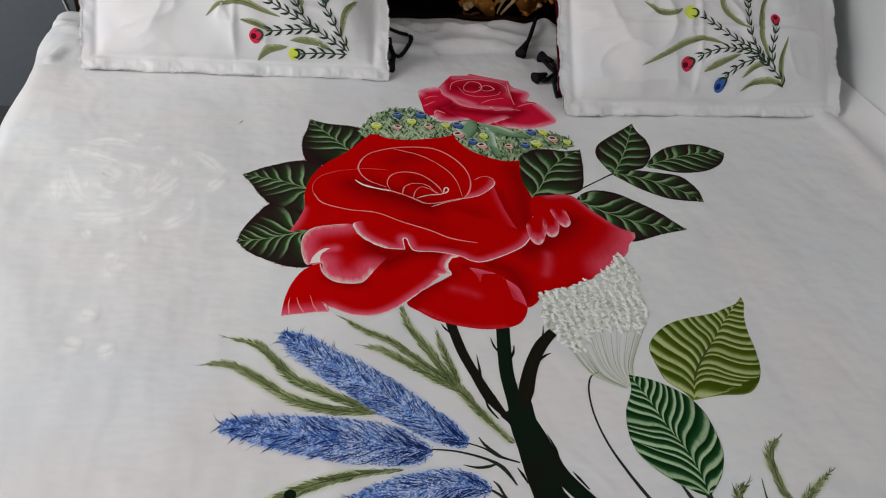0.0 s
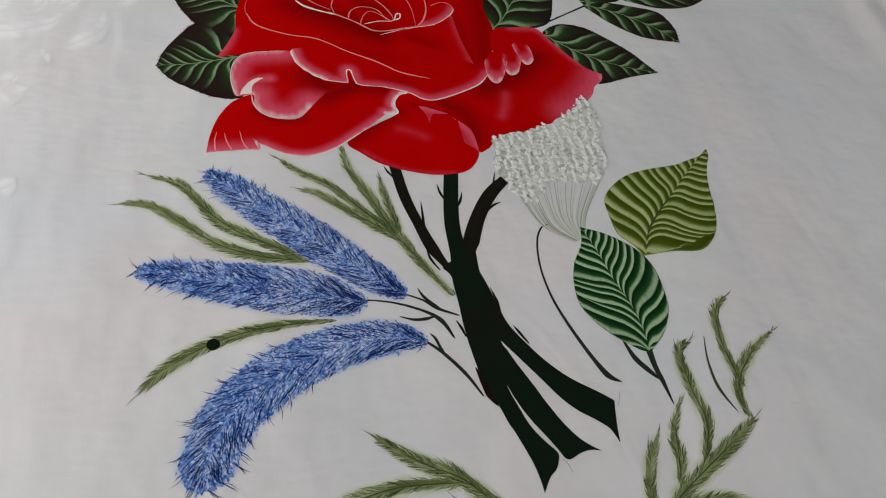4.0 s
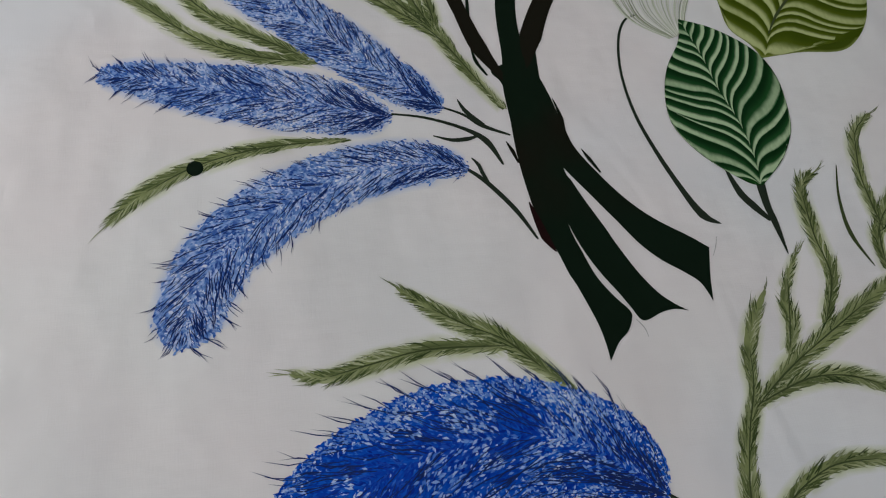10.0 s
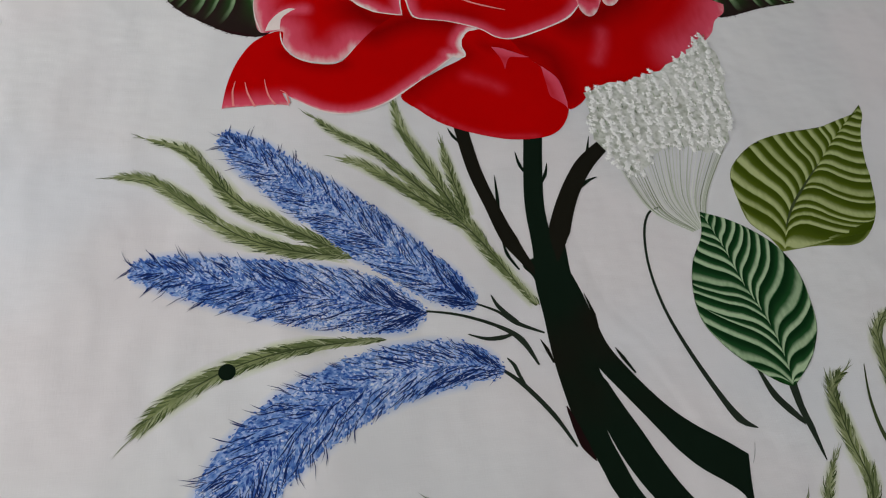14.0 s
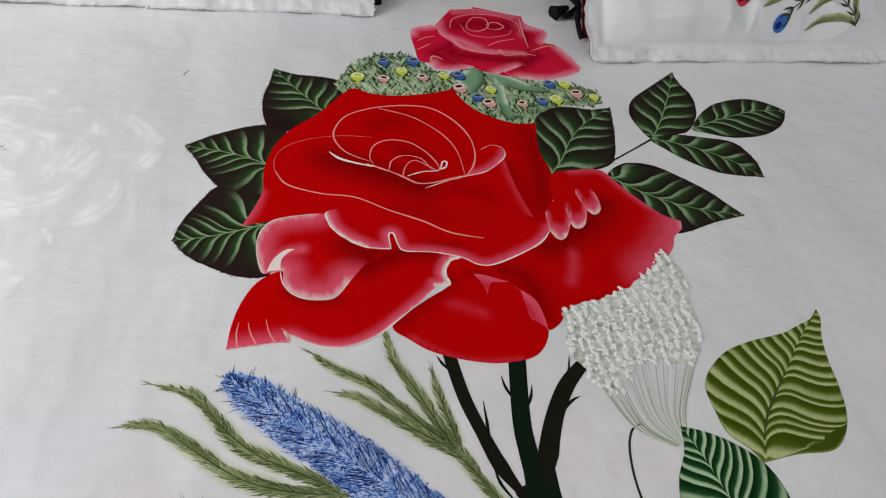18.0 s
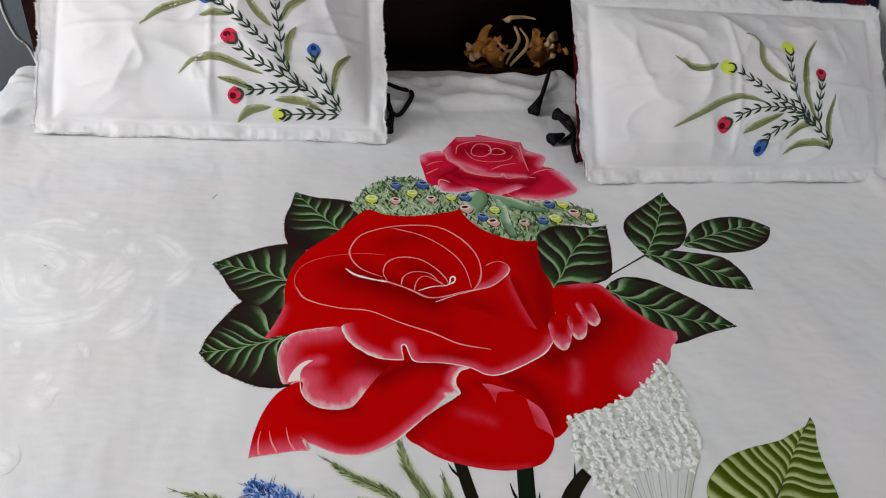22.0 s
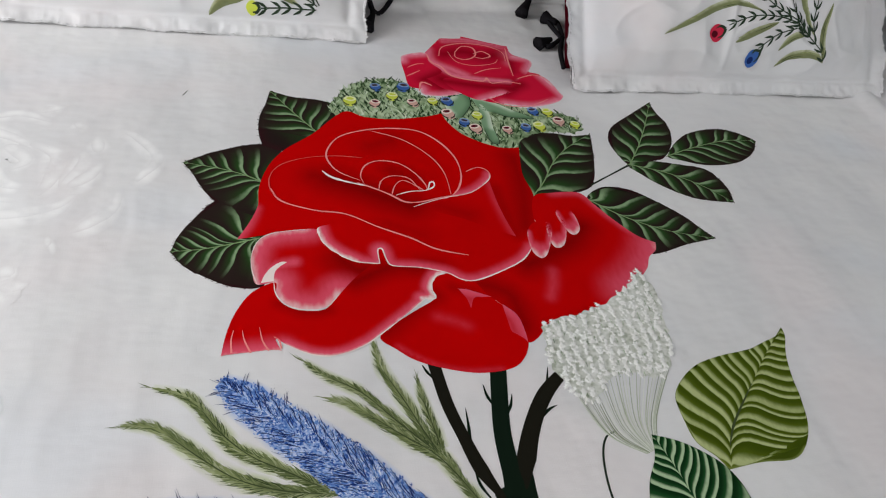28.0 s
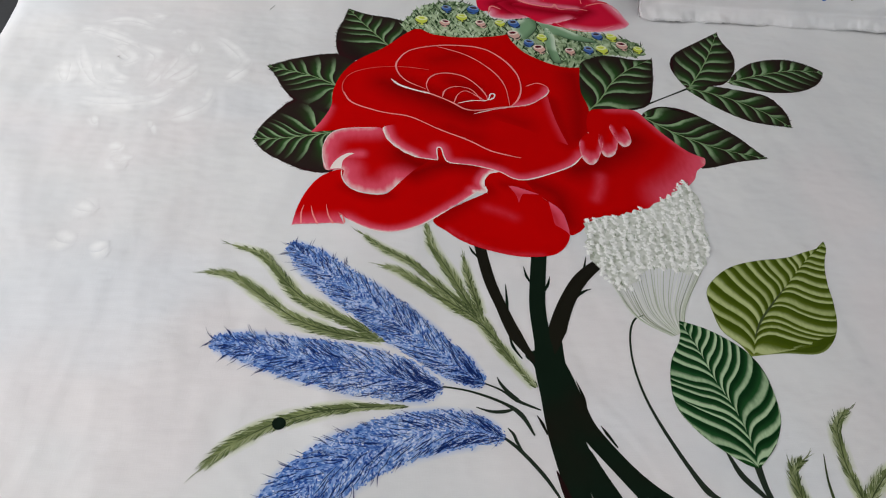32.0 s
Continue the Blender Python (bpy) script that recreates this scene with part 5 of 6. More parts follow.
# ---- blue flower spikes ----
def spike(outline, spine, base, dab, core_dab, count, size, lift, label, bristle_count=330, reach=0.05, fringe=(0.012, 0.026)):
    ring = smooth(outline, True)
    line = smooth(spine)
    large = fringe[1] > 0.04
    body = shape("painted_flower_spike", jagged(ring, 0.003, 0.005), base, sheet, lift, 0.012, label, closed=False)
    near = distance(ring, line)
    core = ring + 0.55 * (line[np.clip((near[1] * (len(line) - 1)).astype(int), 0, len(line) - 1)] - ring)
    if large:
        dabs("stippling", count, ring, size, dab, body, lift + 0.0002, grow=0.003, spine=line, long=1.3)
        dabs("pale_stippling", 2200, ring, (0.0010, 0.0026), SOFT_DABS, body, lift + 0.0004, clusters=22.0, spine=line, long=1.3)
        dabs("rim_stippling", 2600, ring, (0.0009, 0.0022), RIM_DABS, body, lift + 0.00035, grow=0.004, rim=0.022)
    else:
        dabs("stippling", count, ring, size, dab, body, lift + 0.0002, grow=0.0045, spine=line, long=1.05)
        dabs("pale_stippling", count // 2, ring, (0.0009, 0.0020), PALE_DABS, body, lift + 0.0003, grow=0.003, clusters=30.0)
    dabs("core_stippling", count // (5 if large else 9), core, size, core_dab, body, lift + 0.0003, spine=line, long=1.7)
    ways = np.gradient(line, axis=0)
    ways /= np.linalg.norm(ways, axis=1)[:, None]
    roots, turns, longs, wides = [], [], [], []
    widths = distance(line, np.r_[ring, ring[:1]][::3])[0]
    for i in range(bristle_count):
        k = random.randrange(len(line)) if i % 3 == 0 else k
        side = random.choice((-1, 1))
        w, s = ways[k], np.array((-ways[k][1], ways[k][0])) * side
        away = random.uniform(0, 0.85) ** 1.3
        width = widths[k]
        root = line[k] + s * width * away + w * random.uniform(-0.006, 0.006)
        turn = w + s * random.uniform(0.3, 0.7)
        turn /= np.linalg.norm(turn)
        long = random.uniform(0.3, 0.8) * reach
        while long > 0.008 and not inside((root + turn * long)[None], ring[::3])[0]:
            long *= 0.75
        if long <= 0.008:
            continue
        roots.append(root)
        turns.append(turn)
        longs.append(long)
        wides.append(random.uniform(0.0007, 0.0015))
    hairs("bristle_brushwork", roots, turns, longs, wides, NAVY, body, lift + 0.0004)
    roots, turns = [], []
    perimeter = np.r_[0, np.cumsum(np.linalg.norm(np.diff(ring, axis=0), axis=1))]
    for at in np.arange(0.01, perimeter[-1], 0.024 if large else 0.020):
        k = min(int(np.searchsorted(perimeter, at + random.uniform(-0.007, 0.007))), len(ring) - 1)
        j = min(int(near[1][k] * (len(line) - 1)), len(line) - 1)
        o = (ring[k] - line[j]) / (np.linalg.norm(ring[k] - line[j]) + 1e-9)
        for clump in range(random.choice((2, 3, 3, 4))):
            roots.append(ring[k] - 0.006 * o + np.random.uniform(-0.002, 0.002, 2))
            turns.append(ways[j] + random.uniform(0.7, 1.15) * o)
    hairs("fringe_brushwork", roots, turns, [random.uniform(*fringe) for _ in roots], [random.uniform(0.0006, 0.0011) for _ in roots], NAVY, body, lift + 0.0005)
    return body


def spike_outline(points, halves):
    _, left, right = band(points, [2 * h for h in halves], 3)
    return np.r_[left, right[::-1]]


def spike_on(points, halves, count, lift):
    body = spike(spike_outline(points, halves), points[::-1], BLUE, BLUE_DABS, BLUE_CORE, int(count * 2.3), (0.0009, 0.0024), lift, "blue feathery flower spike painted on the sheet")
    halo(points, [2 * h - 0.004 for h in halves], 0.011, BLUE_HALO, body, -0.0003)
    return body


spike_on([(-0.333, -0.371), (-0.302, -0.399), (-0.245, -0.45), (-0.19, -0.498), (-0.142, -0.541), (-0.104, -0.574), (-0.078, -0.593)], (0.007, 0.022, 0.028, 0.030, 0.026, 0.020, 0.005), 1500, 0.0012)
spike_on([(-0.417, -0.534), (-0.388, -0.538), (-0.341, -0.55), (-0.289, -0.562), (-0.235, -0.575), (-0.186, -0.586), (-0.153, -0.597), (-0.133, -0.599)], (0.006, 0.017, 0.025, 0.031, 0.033, 0.030, 0.021, 0.005), 1500, 0.0010)
spike_on([(-0.331, -0.82), (-0.332, -0.801), (-0.32, -0.764), (-0.292, -0.726), (-0.247, -0.693), (-0.193, -0.669), (-0.138, -0.657), (-0.093, -0.657), (-0.062, -0.666)], (0.012, 0.028, 0.032, 0.033, 0.033, 0.030, 0.025, 0.020, 0.005), 1700, 0.0012)
spike([(0.072, -0.993), (0.075, -0.972), (0.063, -0.939), (0.038, -0.914), (0.001, -0.894), (-0.047, -0.882), (-0.096, -0.878), (-0.135, -0.882), (-0.175, -0.896), (-0.213, -0.913), (-0.242, -0.934), (-0.263, -0.959), (-0.276, -0.989), (-0.283, -1.021), (-0.281, -1.048), (-0.265, -1.055), (-0.226, -1.03), (-0.189, -1.009), (-0.152, -0.996), (-0.114, -0.988), (-0.076, -0.985), (-0.038, -0.985), (0.001, -0.988), (0.028, -1), (0.052, -1.006), (0.067, -1.002)],
      [(0.07, -0.995), (0.045, -0.973), (0.001, -0.943), (-0.056, -0.93), (-0.115, -0.933), (-0.172, -0.948), (-0.22, -0.973), (-0.257, -1.009), (-0.276, -1.043)], ROYAL, ROYAL_DABS, ROYAL_CORE, 6500, (0.0010, 0.0028), 0.0012, "large royal blue feathery flower spike painted on the sheet", 420, 0.075, (0.024, 0.050))


# ---- olive grass sprigs ----
def sprig(points, widths, count, lift=0.0007, label="feathery olive green painted grass sprig"):
    """The points run from the tip to the root; the strokes lean to the tip."""
    widths = list(widths)
    widths[0] = min(widths[0], 0.0015)
    line, left, right = band(points, [w * 0.74 for w in widths])
    n = len(line)
    dim, bright = (left, right) if random.random() < 0.5 else (right, left)
    body = shape("painted_grass_sprig", jagged(np.r_[left, right[::-1]], 0.0009, 0.004), BLADE, sheet, lift, 0.0045, label, closed=False,
                 pale=[(bright[n // 8::4], 0.006, 0.55)], deep=[(((dim + line) / 2)[n // 4:n // 2:3], 0.007, 0.75), (((dim + 2 * line) / 3)[n * 2 // 3::3], 0.008, 0.85)])
    halo(points, widths, 0.0060, OLIVE_HALO, body, -0.00035)
    ways = -np.gradient(line, axis=0)
    wide = np.interp(np.linspace(0, 1, n), np.linspace(0, 1, len(widths)), widths)
    roots, turns, longs, wides = [], [], [], []
    for i in range(int(count * 1.35)):
        k = random.randrange(int(n * 0.10), n)
        w = ways[k] / (np.linalg.norm(ways[k]) + 1e-9)
        side, angle = random.choice((-1, 1)), random.uniform(0.22, 0.55)
        s = np.array((-w[1], w[0])) * side
        start = random.uniform(0.0, 0.22)
        roots.append(line[k] + s * wide[k] * start + w * random.uniform(-0.004, 0.004))
        turns.append(w * math.cos(angle) + s * math.sin(angle))
        longs.append(min(0.034, random.uniform(0.6, 1.02) * wide[k] * (0.5 - start) / math.sin(angle) + 0.004))
        wides.append(random.choice((random.uniform(0.0006, 0.0010), random.uniform(0.0010, 0.0019))))
    hairs("brushwork", roots, turns, longs, wides, GRASS_STROKES, body, lift + 0.0003, 0.10)
    stroke("spine_stroke", [tuple(p) for p in line[n // 4::6]], [0.0004, 0.0016, 0.0012, 0.0018, 0.0008], SPINE, body, lift + 0.0004, "dark olive brushed spine")
    tips = [line[random.randrange(0, max(2, len(line) // 6))] for _ in range(7)]
    w = ways[0] / (np.linalg.norm(ways[0]) + 1e-9)
    hairs("tip_brushwork", tips, [w + np.random.uniform(-0.22, 0.22, 2) for _ in tips], [random.uniform(0.012, 0.024) for _ in tips], [0.0009] * len(tips), GRASS_STROKES, body, lift + 0.0003, 0.08)
    return body


for points, widths, count in (
        ([(-0.443, -0.422), (-0.408, -0.427), (-0.369, -0.456), (-0.331, -0.489), (-0.287, -0.513), (-0.238, -0.525), (-0.202, -0.531)], (0.003, 0.014, 0.017, 0.019, 0.021, 0.018, 0.004), 190),
        ([(-0.413, -0.373), (-0.37, -0.391), (-0.342, -0.425), (-0.314, -0.462), (-0.275, -0.487), (-0.237, -0.509), (-0.203, -0.53)], (0.003, 0.013, 0.015, 0.018, 0.019, 0.019, 0.004), 190),
        ([(-0.405, -0.699), (-0.384, -0.678), (-0.351, -0.656), (-0.316, -0.641), (-0.28, -0.632), (-0.233, -0.626), (-0.177, -0.625)], (0.008, 0.015, 0.018, 0.018, 0.017, 0.014, 0.003), 170),
        ([(-0.231, -0.347), (-0.201, -0.374), (-0.16, -0.4), (-0.122, -0.442), (-0.076, -0.492)], (0.003, 0.011, 0.014, 0.016, 0.014), 120),
        ([(-0.21, -0.403), (-0.175, -0.417), (-0.136, -0.447), (-0.098, -0.479), (-0.07, -0.501), (-0.046, -0.544), (-0.01, -0.598)], (0.004, 0.013, 0.016, 0.019, 0.018, 0.016, 0.008), 190),
        ([(-0.137, -0.319), (-0.129, -0.368), (-0.105, -0.42), (-0.089, -0.46), (-0.075, -0.49)], (0.003, 0.014, 0.017, 0.017, 0.012), 120),
        ([(-0.085, -0.387), (-0.081, -0.427), (-0.075, -0.459), (-0.07, -0.489)], (0.003, 0.012, 0.014, 0.010), 80),
        ([(-0.146, -0.784), (-0.119, -0.805), (-0.088, -0.825), (-0.055, -0.841), (-0.027, -0.867), (0.009, -0.899)], (0.003, 0.014, 0.019, 0.021, 0.019, 0.006), 170),
        ([(-0.247, -0.855), (-0.212, -0.861), (-0.17, -0.853), (-0.121, -0.846), (-0.049, -0.85)], (0.004, 0.015, 0.018, 0.019, 0.012), 150),
        ([(0.402, -0.634), (0.373, -0.658), (0.362, -0.704), (0.362, -0.739), (0.365, -0.775)], (0.003, 0.015, 0.015, 0.014, 0.010), 90),
        ([(0.449, -0.698), (0.39, -0.735), (0.356, -0.778), (0.355, -0.817)], (0.004, 0.017, 0.017, 0.008), 90),
        ([(0.31, -0.701), (0.289, -0.72), (0.287, -0.772), (0.29, -0.817), (0.268, -0.863)], (0.003, 0.015, 0.018, 0.018, 0.010), 130),
        ([(0.261, -0.788), (0.236, -0.829), (0.233, -0.862), (0.221, -0.888)], (0.002, 0.013, 0.017, 0.008), 90),
        ([(0.217, -0.823), (0.194, -0.855), (0.18, -0.891), (0.175, -0.924), (0.156, -0.965), (0.146, -1.007), (0.143, -1.035), (0.141, -1.067)], (0.004, 0.016, 0.015, 0.012, 0.018, 0.020, 0.016, 0.003), 230),
        ([(0.362, -0.819), (0.321, -0.844), (0.269, -0.872), (0.218, -0.901), (0.175, -0.932)], (0.010, 0.020, 0.022, 0.021, 0.008), 150),
        ([(0.351, -0.945), (0.308, -0.927), (0.272, -0.914), (0.231, -0.913), (0.177, -0.93)], (0.004, 0.014, 0.018, 0.018, 0.006), 130),
        ([(0.329, -1), (0.284, -0.992), (0.24, -0.99), (0.202, -1.003), (0.17, -1.025), (0.156, -1.039)], (0.004, 0.014, 0.016, 0.017, 0.015, 0.004), 130)):
    sprig(points, widths, count)
stroke("painted_twig", [(0.338, -0.695), (0.328, -0.733), (0.327, -0.773), (0.341, -0.81)], (0.001, 0.003, 0.005, 0.001), SPINE, sheet, 0.0007, "thin olive painted blade")
x0, y0 = [(-0.325, -0.646)][0]
shape("paint_blot", [(x0 + 0.008 * math.cos(k * math.tau / 10), y0 + 0.008 * math.sin(k * math.tau / 10)) for k in range(10)], STEM, sheet, 0.0014, 0.006, "round dark green paint blot")
stroke("thread_mark", [(-0.419, 0.246), (-0.411, 0.261)], (0.002, 0.001), TWIG, sheet, 0.0005, "tiny dark thread mark")

# ---- the two large leaves ----
olive_outline = [(0.503, -0.337), (0.503, -0.337), (0.486, -0.355), (0.464, -0.36), (0.425, -0.374), (0.37, -0.382), (0.325, -0.395), (0.29, -0.418), (0.269, -0.444), (0.266, -0.479), (0.269, -0.512), (0.288, -0.535), (0.297, -0.554), (0.297, -0.554), (0.347, -0.549), (0.396, -0.55), (0.425, -0.534), (0.449, -0.502), (0.463, -0.458), (0.47, -0.422), (0.484, -0.383), (0.5, -0.355)]
olive_rib = [(0.301, -0.553), (0.315, -0.522), (0.333, -0.496), (0.359, -0.469), (0.398, -0.432), (0.435, -0.396), (0.469, -0.366), (0.503, -0.337)]
olive_leaf = shape("painted_leaf", olive_outline, OLIVE_LEAF, sheet, 0.0009, 0.006, "broad olive green painted leaf with pale ribs", midrib=olive_rib)
veins(olive_leaf, olive_outline, olive_rib, 14, (32, 86, 62), (12, 94, 40), OLIVE_VEIN, 0.0015, 0.05, 0.96, (1.25,))
stroke("rib_stroke", olive_rib[1:5], [0.0012, 0.0034, 0.0030, 0.0008], SPINE, olive_leaf, 0.0017, "dark olive brushed midrib")
green_outline = [(0.211, -0.495), (0.211, -0.495), (0.244, -0.508), (0.274, -0.528), (0.295, -0.55), (0.306, -0.578), (0.307, -0.615), (0.301, -0.649), (0.281, -0.682), (0.255, -0.706), (0.247, -0.711), (0.247, -0.711), (0.232, -0.705), (0.201, -0.68), (0.18, -0.655), (0.168, -0.628), (0.17, -0.593), (0.182, -0.558), (0.203, -0.526)]
green_rib = [(0.247, -0.711), (0.249, -0.690), (0.249, -0.665), (0.246, -0.640), (0.240, -0.616), (0.233, -0.594), (0.229, -0.570), (0.223, -0.536), (0.212, -0.497)]
green_leaf = shape("painted_leaf", green_outline, GREEN_LEAF, sheet, 0.0019, 0.006, "dark green painted leaf with white-green stripes", midrib=green_rib)
veins(green_leaf, green_outline, green_rib, 11, (30, 72, 44), (10, 68, 20), GREEN_VEIN, 0.0025, 0.06, 0.95, (1.5, 1.15))
stroke("leaf_stalk", [(0.247, -0.708), (0.247, -0.733), (0.25, -0.755), (0.253, -0.788)], (0.010, 0.008, 0.007, 0.001), TWIG, sheet, 0.0011, "dark green leaf stalk")
stroke("leaf_stalk", [(0.214, -0.69), (0.222, -0.717), (0.234, -0.735), (0.246, -0.75)], (0.003, 0.008, 0.008, 0.004), TWIG, sheet, 0.0011, "dark green leaf stalk")

# ---- white umbel ----
crown = [(0.118, -0.309), (0.171, -0.294), (0.231, -0.273), (0.277, -0.243), (0.304, -0.214), (0.314, -0.234), (0.315, -0.268), (0.31, -0.311), (0.3, -0.351), (0.281, -0.394), (0.254, -0.41), (0.217, -0.396), (0.18, -0.408), (0.15, -0.438), (0.133, -0.432), (0.12, -0.405), (0.107, -0.378), (0.11, -0.34)]
umbel = shape("painted_umbel", crown, UMBEL, sheet, 0.0024, 0.010, "white lace-like flower head in thick paint", jag=0.005, jag_step=0.008)
gather = np.array([(0.204, -0.518)][0])
fan = smooth([(0.129, -0.43), (0.151, -0.437), (0.18, -0.408), (0.217, -0.396), (0.255, -0.408), (0.282, -0.394)])
for i in range(40):
    a = fan[int(i / 39 * (len(fan) - 1))]
    b = gather + np.array((0.0005 * (i - 20), 0.00015 * (i - 20)))
    mid = a * 0.45 + b * 0.55 + np.array((-0.014 + random.uniform(-0.001, 0.001), -0.008))
    stroke("stalk", [tuple(a), tuple(mid), tuple(b)], (0.0008, random.uniform(0.0010, 0.0018), 0.0008), STALK, umbel, 0.0010 + 0.00002 * i, "fine grey-green flower stalk")
floret_meshes = []
for variant in range(6):
    verts, faces = [(0, 0, 0.0016)], []
    for k in range(5):
        a = k * math.tau / 5 + random.uniform(-0.25, 0.25)
        long, wide = random.uniform(0.0045, 0.0085), random.uniform(0.45, 0.75)
        verts += [(0.6 * long * math.cos(a - wide), 0.6 * long * math.sin(a - wide), 0.0010), (long * math.cos(a), long * math.sin(a), 0.0001), (0.6 * long * math.cos(a + wide), 0.6 * long * math.sin(a + wide), 0.0010)]
        faces.append((0, 3 * k + 1, 3 * k + 2, 3 * k + 3))
    floret_meshes.append(mesh_of("floret", verts, faces, FLORET))
ring = smooth(crown, True)
lo, hi = ring.min(0), ring.max(0)
border = np.r_[ring, ring[:1]]
# florets stand in leaning columns that run down into the stalks, with dark gaps between them
columns = []
for c in range(17):
    for r in range(26):
        x, y = lo[0] - 0.01 + 0.0148 * c + 0.0012 * r * (c - 8) / 8 + random.uniform(-0.0026, 0.0026), lo[1] + 0.0095 * r + random.uniform(-0.003, 0.003)
        columns.append((x + 0.003 * math.sin(r * 0.9 + c), y))
columns = np.array(columns)
columns = columns[inside(columns, ring) | (distance(columns, border)[0] < 0.003)]
verts, faces = [], []
for x0, y0 in columns:
    for star in range(5):
        x, y = x0 + random.gauss(0, 0.0026), y0 + random.gauss(0, 0.0034)
        r, turn, k = random.uniform(0.0026, 0.0046), random.uniform(0, 6), len(verts)
        z = TOP + 0.0009 + cloth(x, y)
        verts.append((x, y, z + 0.0012))
        verts += [(x + r * (1 if c % 2 else 0.40) * math.cos(turn + c * math.tau / 10), y + r * (1 if c % 2 else 0.40) * math.sin(turn + c * math.tau / 10), z + random.uniform(0.0, 0.0006)) for c in range(10)]
        faces += [(k, k + 1 + c, k + 1 + (c + 1) % 10) for c in range(10)]
part("floret_bed", verts, faces, FLORET, umbel, "tiny white stars of thick paint", kind="stuff", soft=False)
for x, y in columns[np.random.permutation(len(columns))[:280]]:
    floret = new("floret", random.choice(floret_meshes))
    floret.parent = umbel
    floret.matrix_basis = pose(x, y, TOP + 0.0016 + cloth(x, y), random.uniform(-8, 8), random.uniform(-8, 8), random.uniform(0, 72)) @ Matrix.Scale(random.uniform(0.45, 0.75), 4)
for x, y in columns[np.random.permutation(len(columns))[:46]]:
    stroke("dark_gap", [(x + 0.0065, y - 0.005), (x + 0.0065 + random.uniform(-0.001, 0.001), y + 0.003)], (0.0004, 0.0013), MOSS, umbel, 0.0075, "tiny dark green gap between florets")

# ---- faint white-on-white rose at the sheet's west side ----
ghost = None
GHOST_HEART = [
    [(-0.736, 0.093), (-0.708, 0.022), (-0.674, -0.031), (-0.634, -0.045)], [(-0.749, 0.123), (-0.727, 0.137), (-0.683, 0.121), (-0.649, 0.090), (-0.626, 0.046)],
    [(-0.680, 0.076), (-0.655, 0.078), (-0.641, 0.054), (-0.653, 0.033)], [(-0.690, 0.048), (-0.672, 0.007), (-0.634, -0.014)],
    [(-0.631, 0.090), (-0.600, 0.067), (-0.592, 0.004), (-0.614, -0.027)], [(-0.710, 0.161), (-0.668, 0.176), (-0.617, 0.151)], [(-0.642, 0.184), (-0.608, 0.200)]]
GHOST_PETALS = [
    [(-0.701, -0.060), (-0.659, -0.074), (-0.613, -0.070), (-0.576, -0.054), (-0.555, -0.017)], [(-0.573, -0.010), (-0.560, 0.037), (-0.562, 0.073)], [(-0.567, -0.017), (-0.542, 0.009), (-0.530, 0.043)],
    [(-0.539, 0.072), (-0.537, 0.117)], [(-0.511, 0.133), (-0.475, 0.100), (-0.449, 0.055), (-0.460, 0.012), (-0.476, -0.001)], [(-0.546, -0.109), (-0.522, -0.087), (-0.502, -0.058), (-0.490, -0.026)],
    [(-0.668, -0.124), (-0.656, -0.114)], [(-0.617, -0.179), (-0.601, -0.185)], [(-0.573, -0.129), (-0.562, -0.125)], [(-0.623, -0.213), (-0.589, -0.209)], [(-0.753, 0.051), (-0.737, 0.010), (-0.729, -0.020)], [(-0.589, 0.150), (-0.563, 0.134)],
    [(-0.640, -0.300), (-0.610, -0.315)], [(-0.650, -0.360), (-0.630, -0.385)], [(-0.600, -0.390), (-0.575, -0.380)]]
for k, points in enumerate(GHOST_HEART + GHOST_PETALS):
    for again in range(2):
        wide = random.uniform(0.030, 0.046) if again == 0 else random.uniform(0.016, 0.024)
        arc = [(x + again * random.uniform(-0.008, 0.008), y + again * random.uniform(0.004, 0.014)) for x, y in points]
        _, left, right = band(arc, (wide * 0.4, wide, wide * 1.15, wide * 0.8, wide * 0.4), 8)
        n = len(left)
        rows = np.linspace(0, 1, 9)
        verts = np.concatenate([left + (right - left) * r for r in rows])
        faces = [(q * n + i, q * n + n + i, q * n + n + i + 1, q * n + i + 1) for q in range(8) for i in range(n - 1)]
        ends = np.clip(np.minimum(np.arange(n), np.arange(n)[::-1]) / max(3, n // 4), 0, 1)
        ob = part("painted_rose" if ghost is None else "outline_stroke", on_sheet(verts, 0.0001 + 0.00002 * (2 * k + again)), faces, GHOST, ghost or sheet,
                  "faint white glossy rose painted white on white" if ghost is None else "faint glossy white petal line", {"pale_paint": np.concatenate([ends * math.sin(math.pi * r) for r in rows])})
        ob.data.normals_split_custom_set_from_vertices([tuple(v) for v in cloth_normals(verts)])
        ghost = ghost or ob


# ---- pillows ----
FLANGE = 0.036


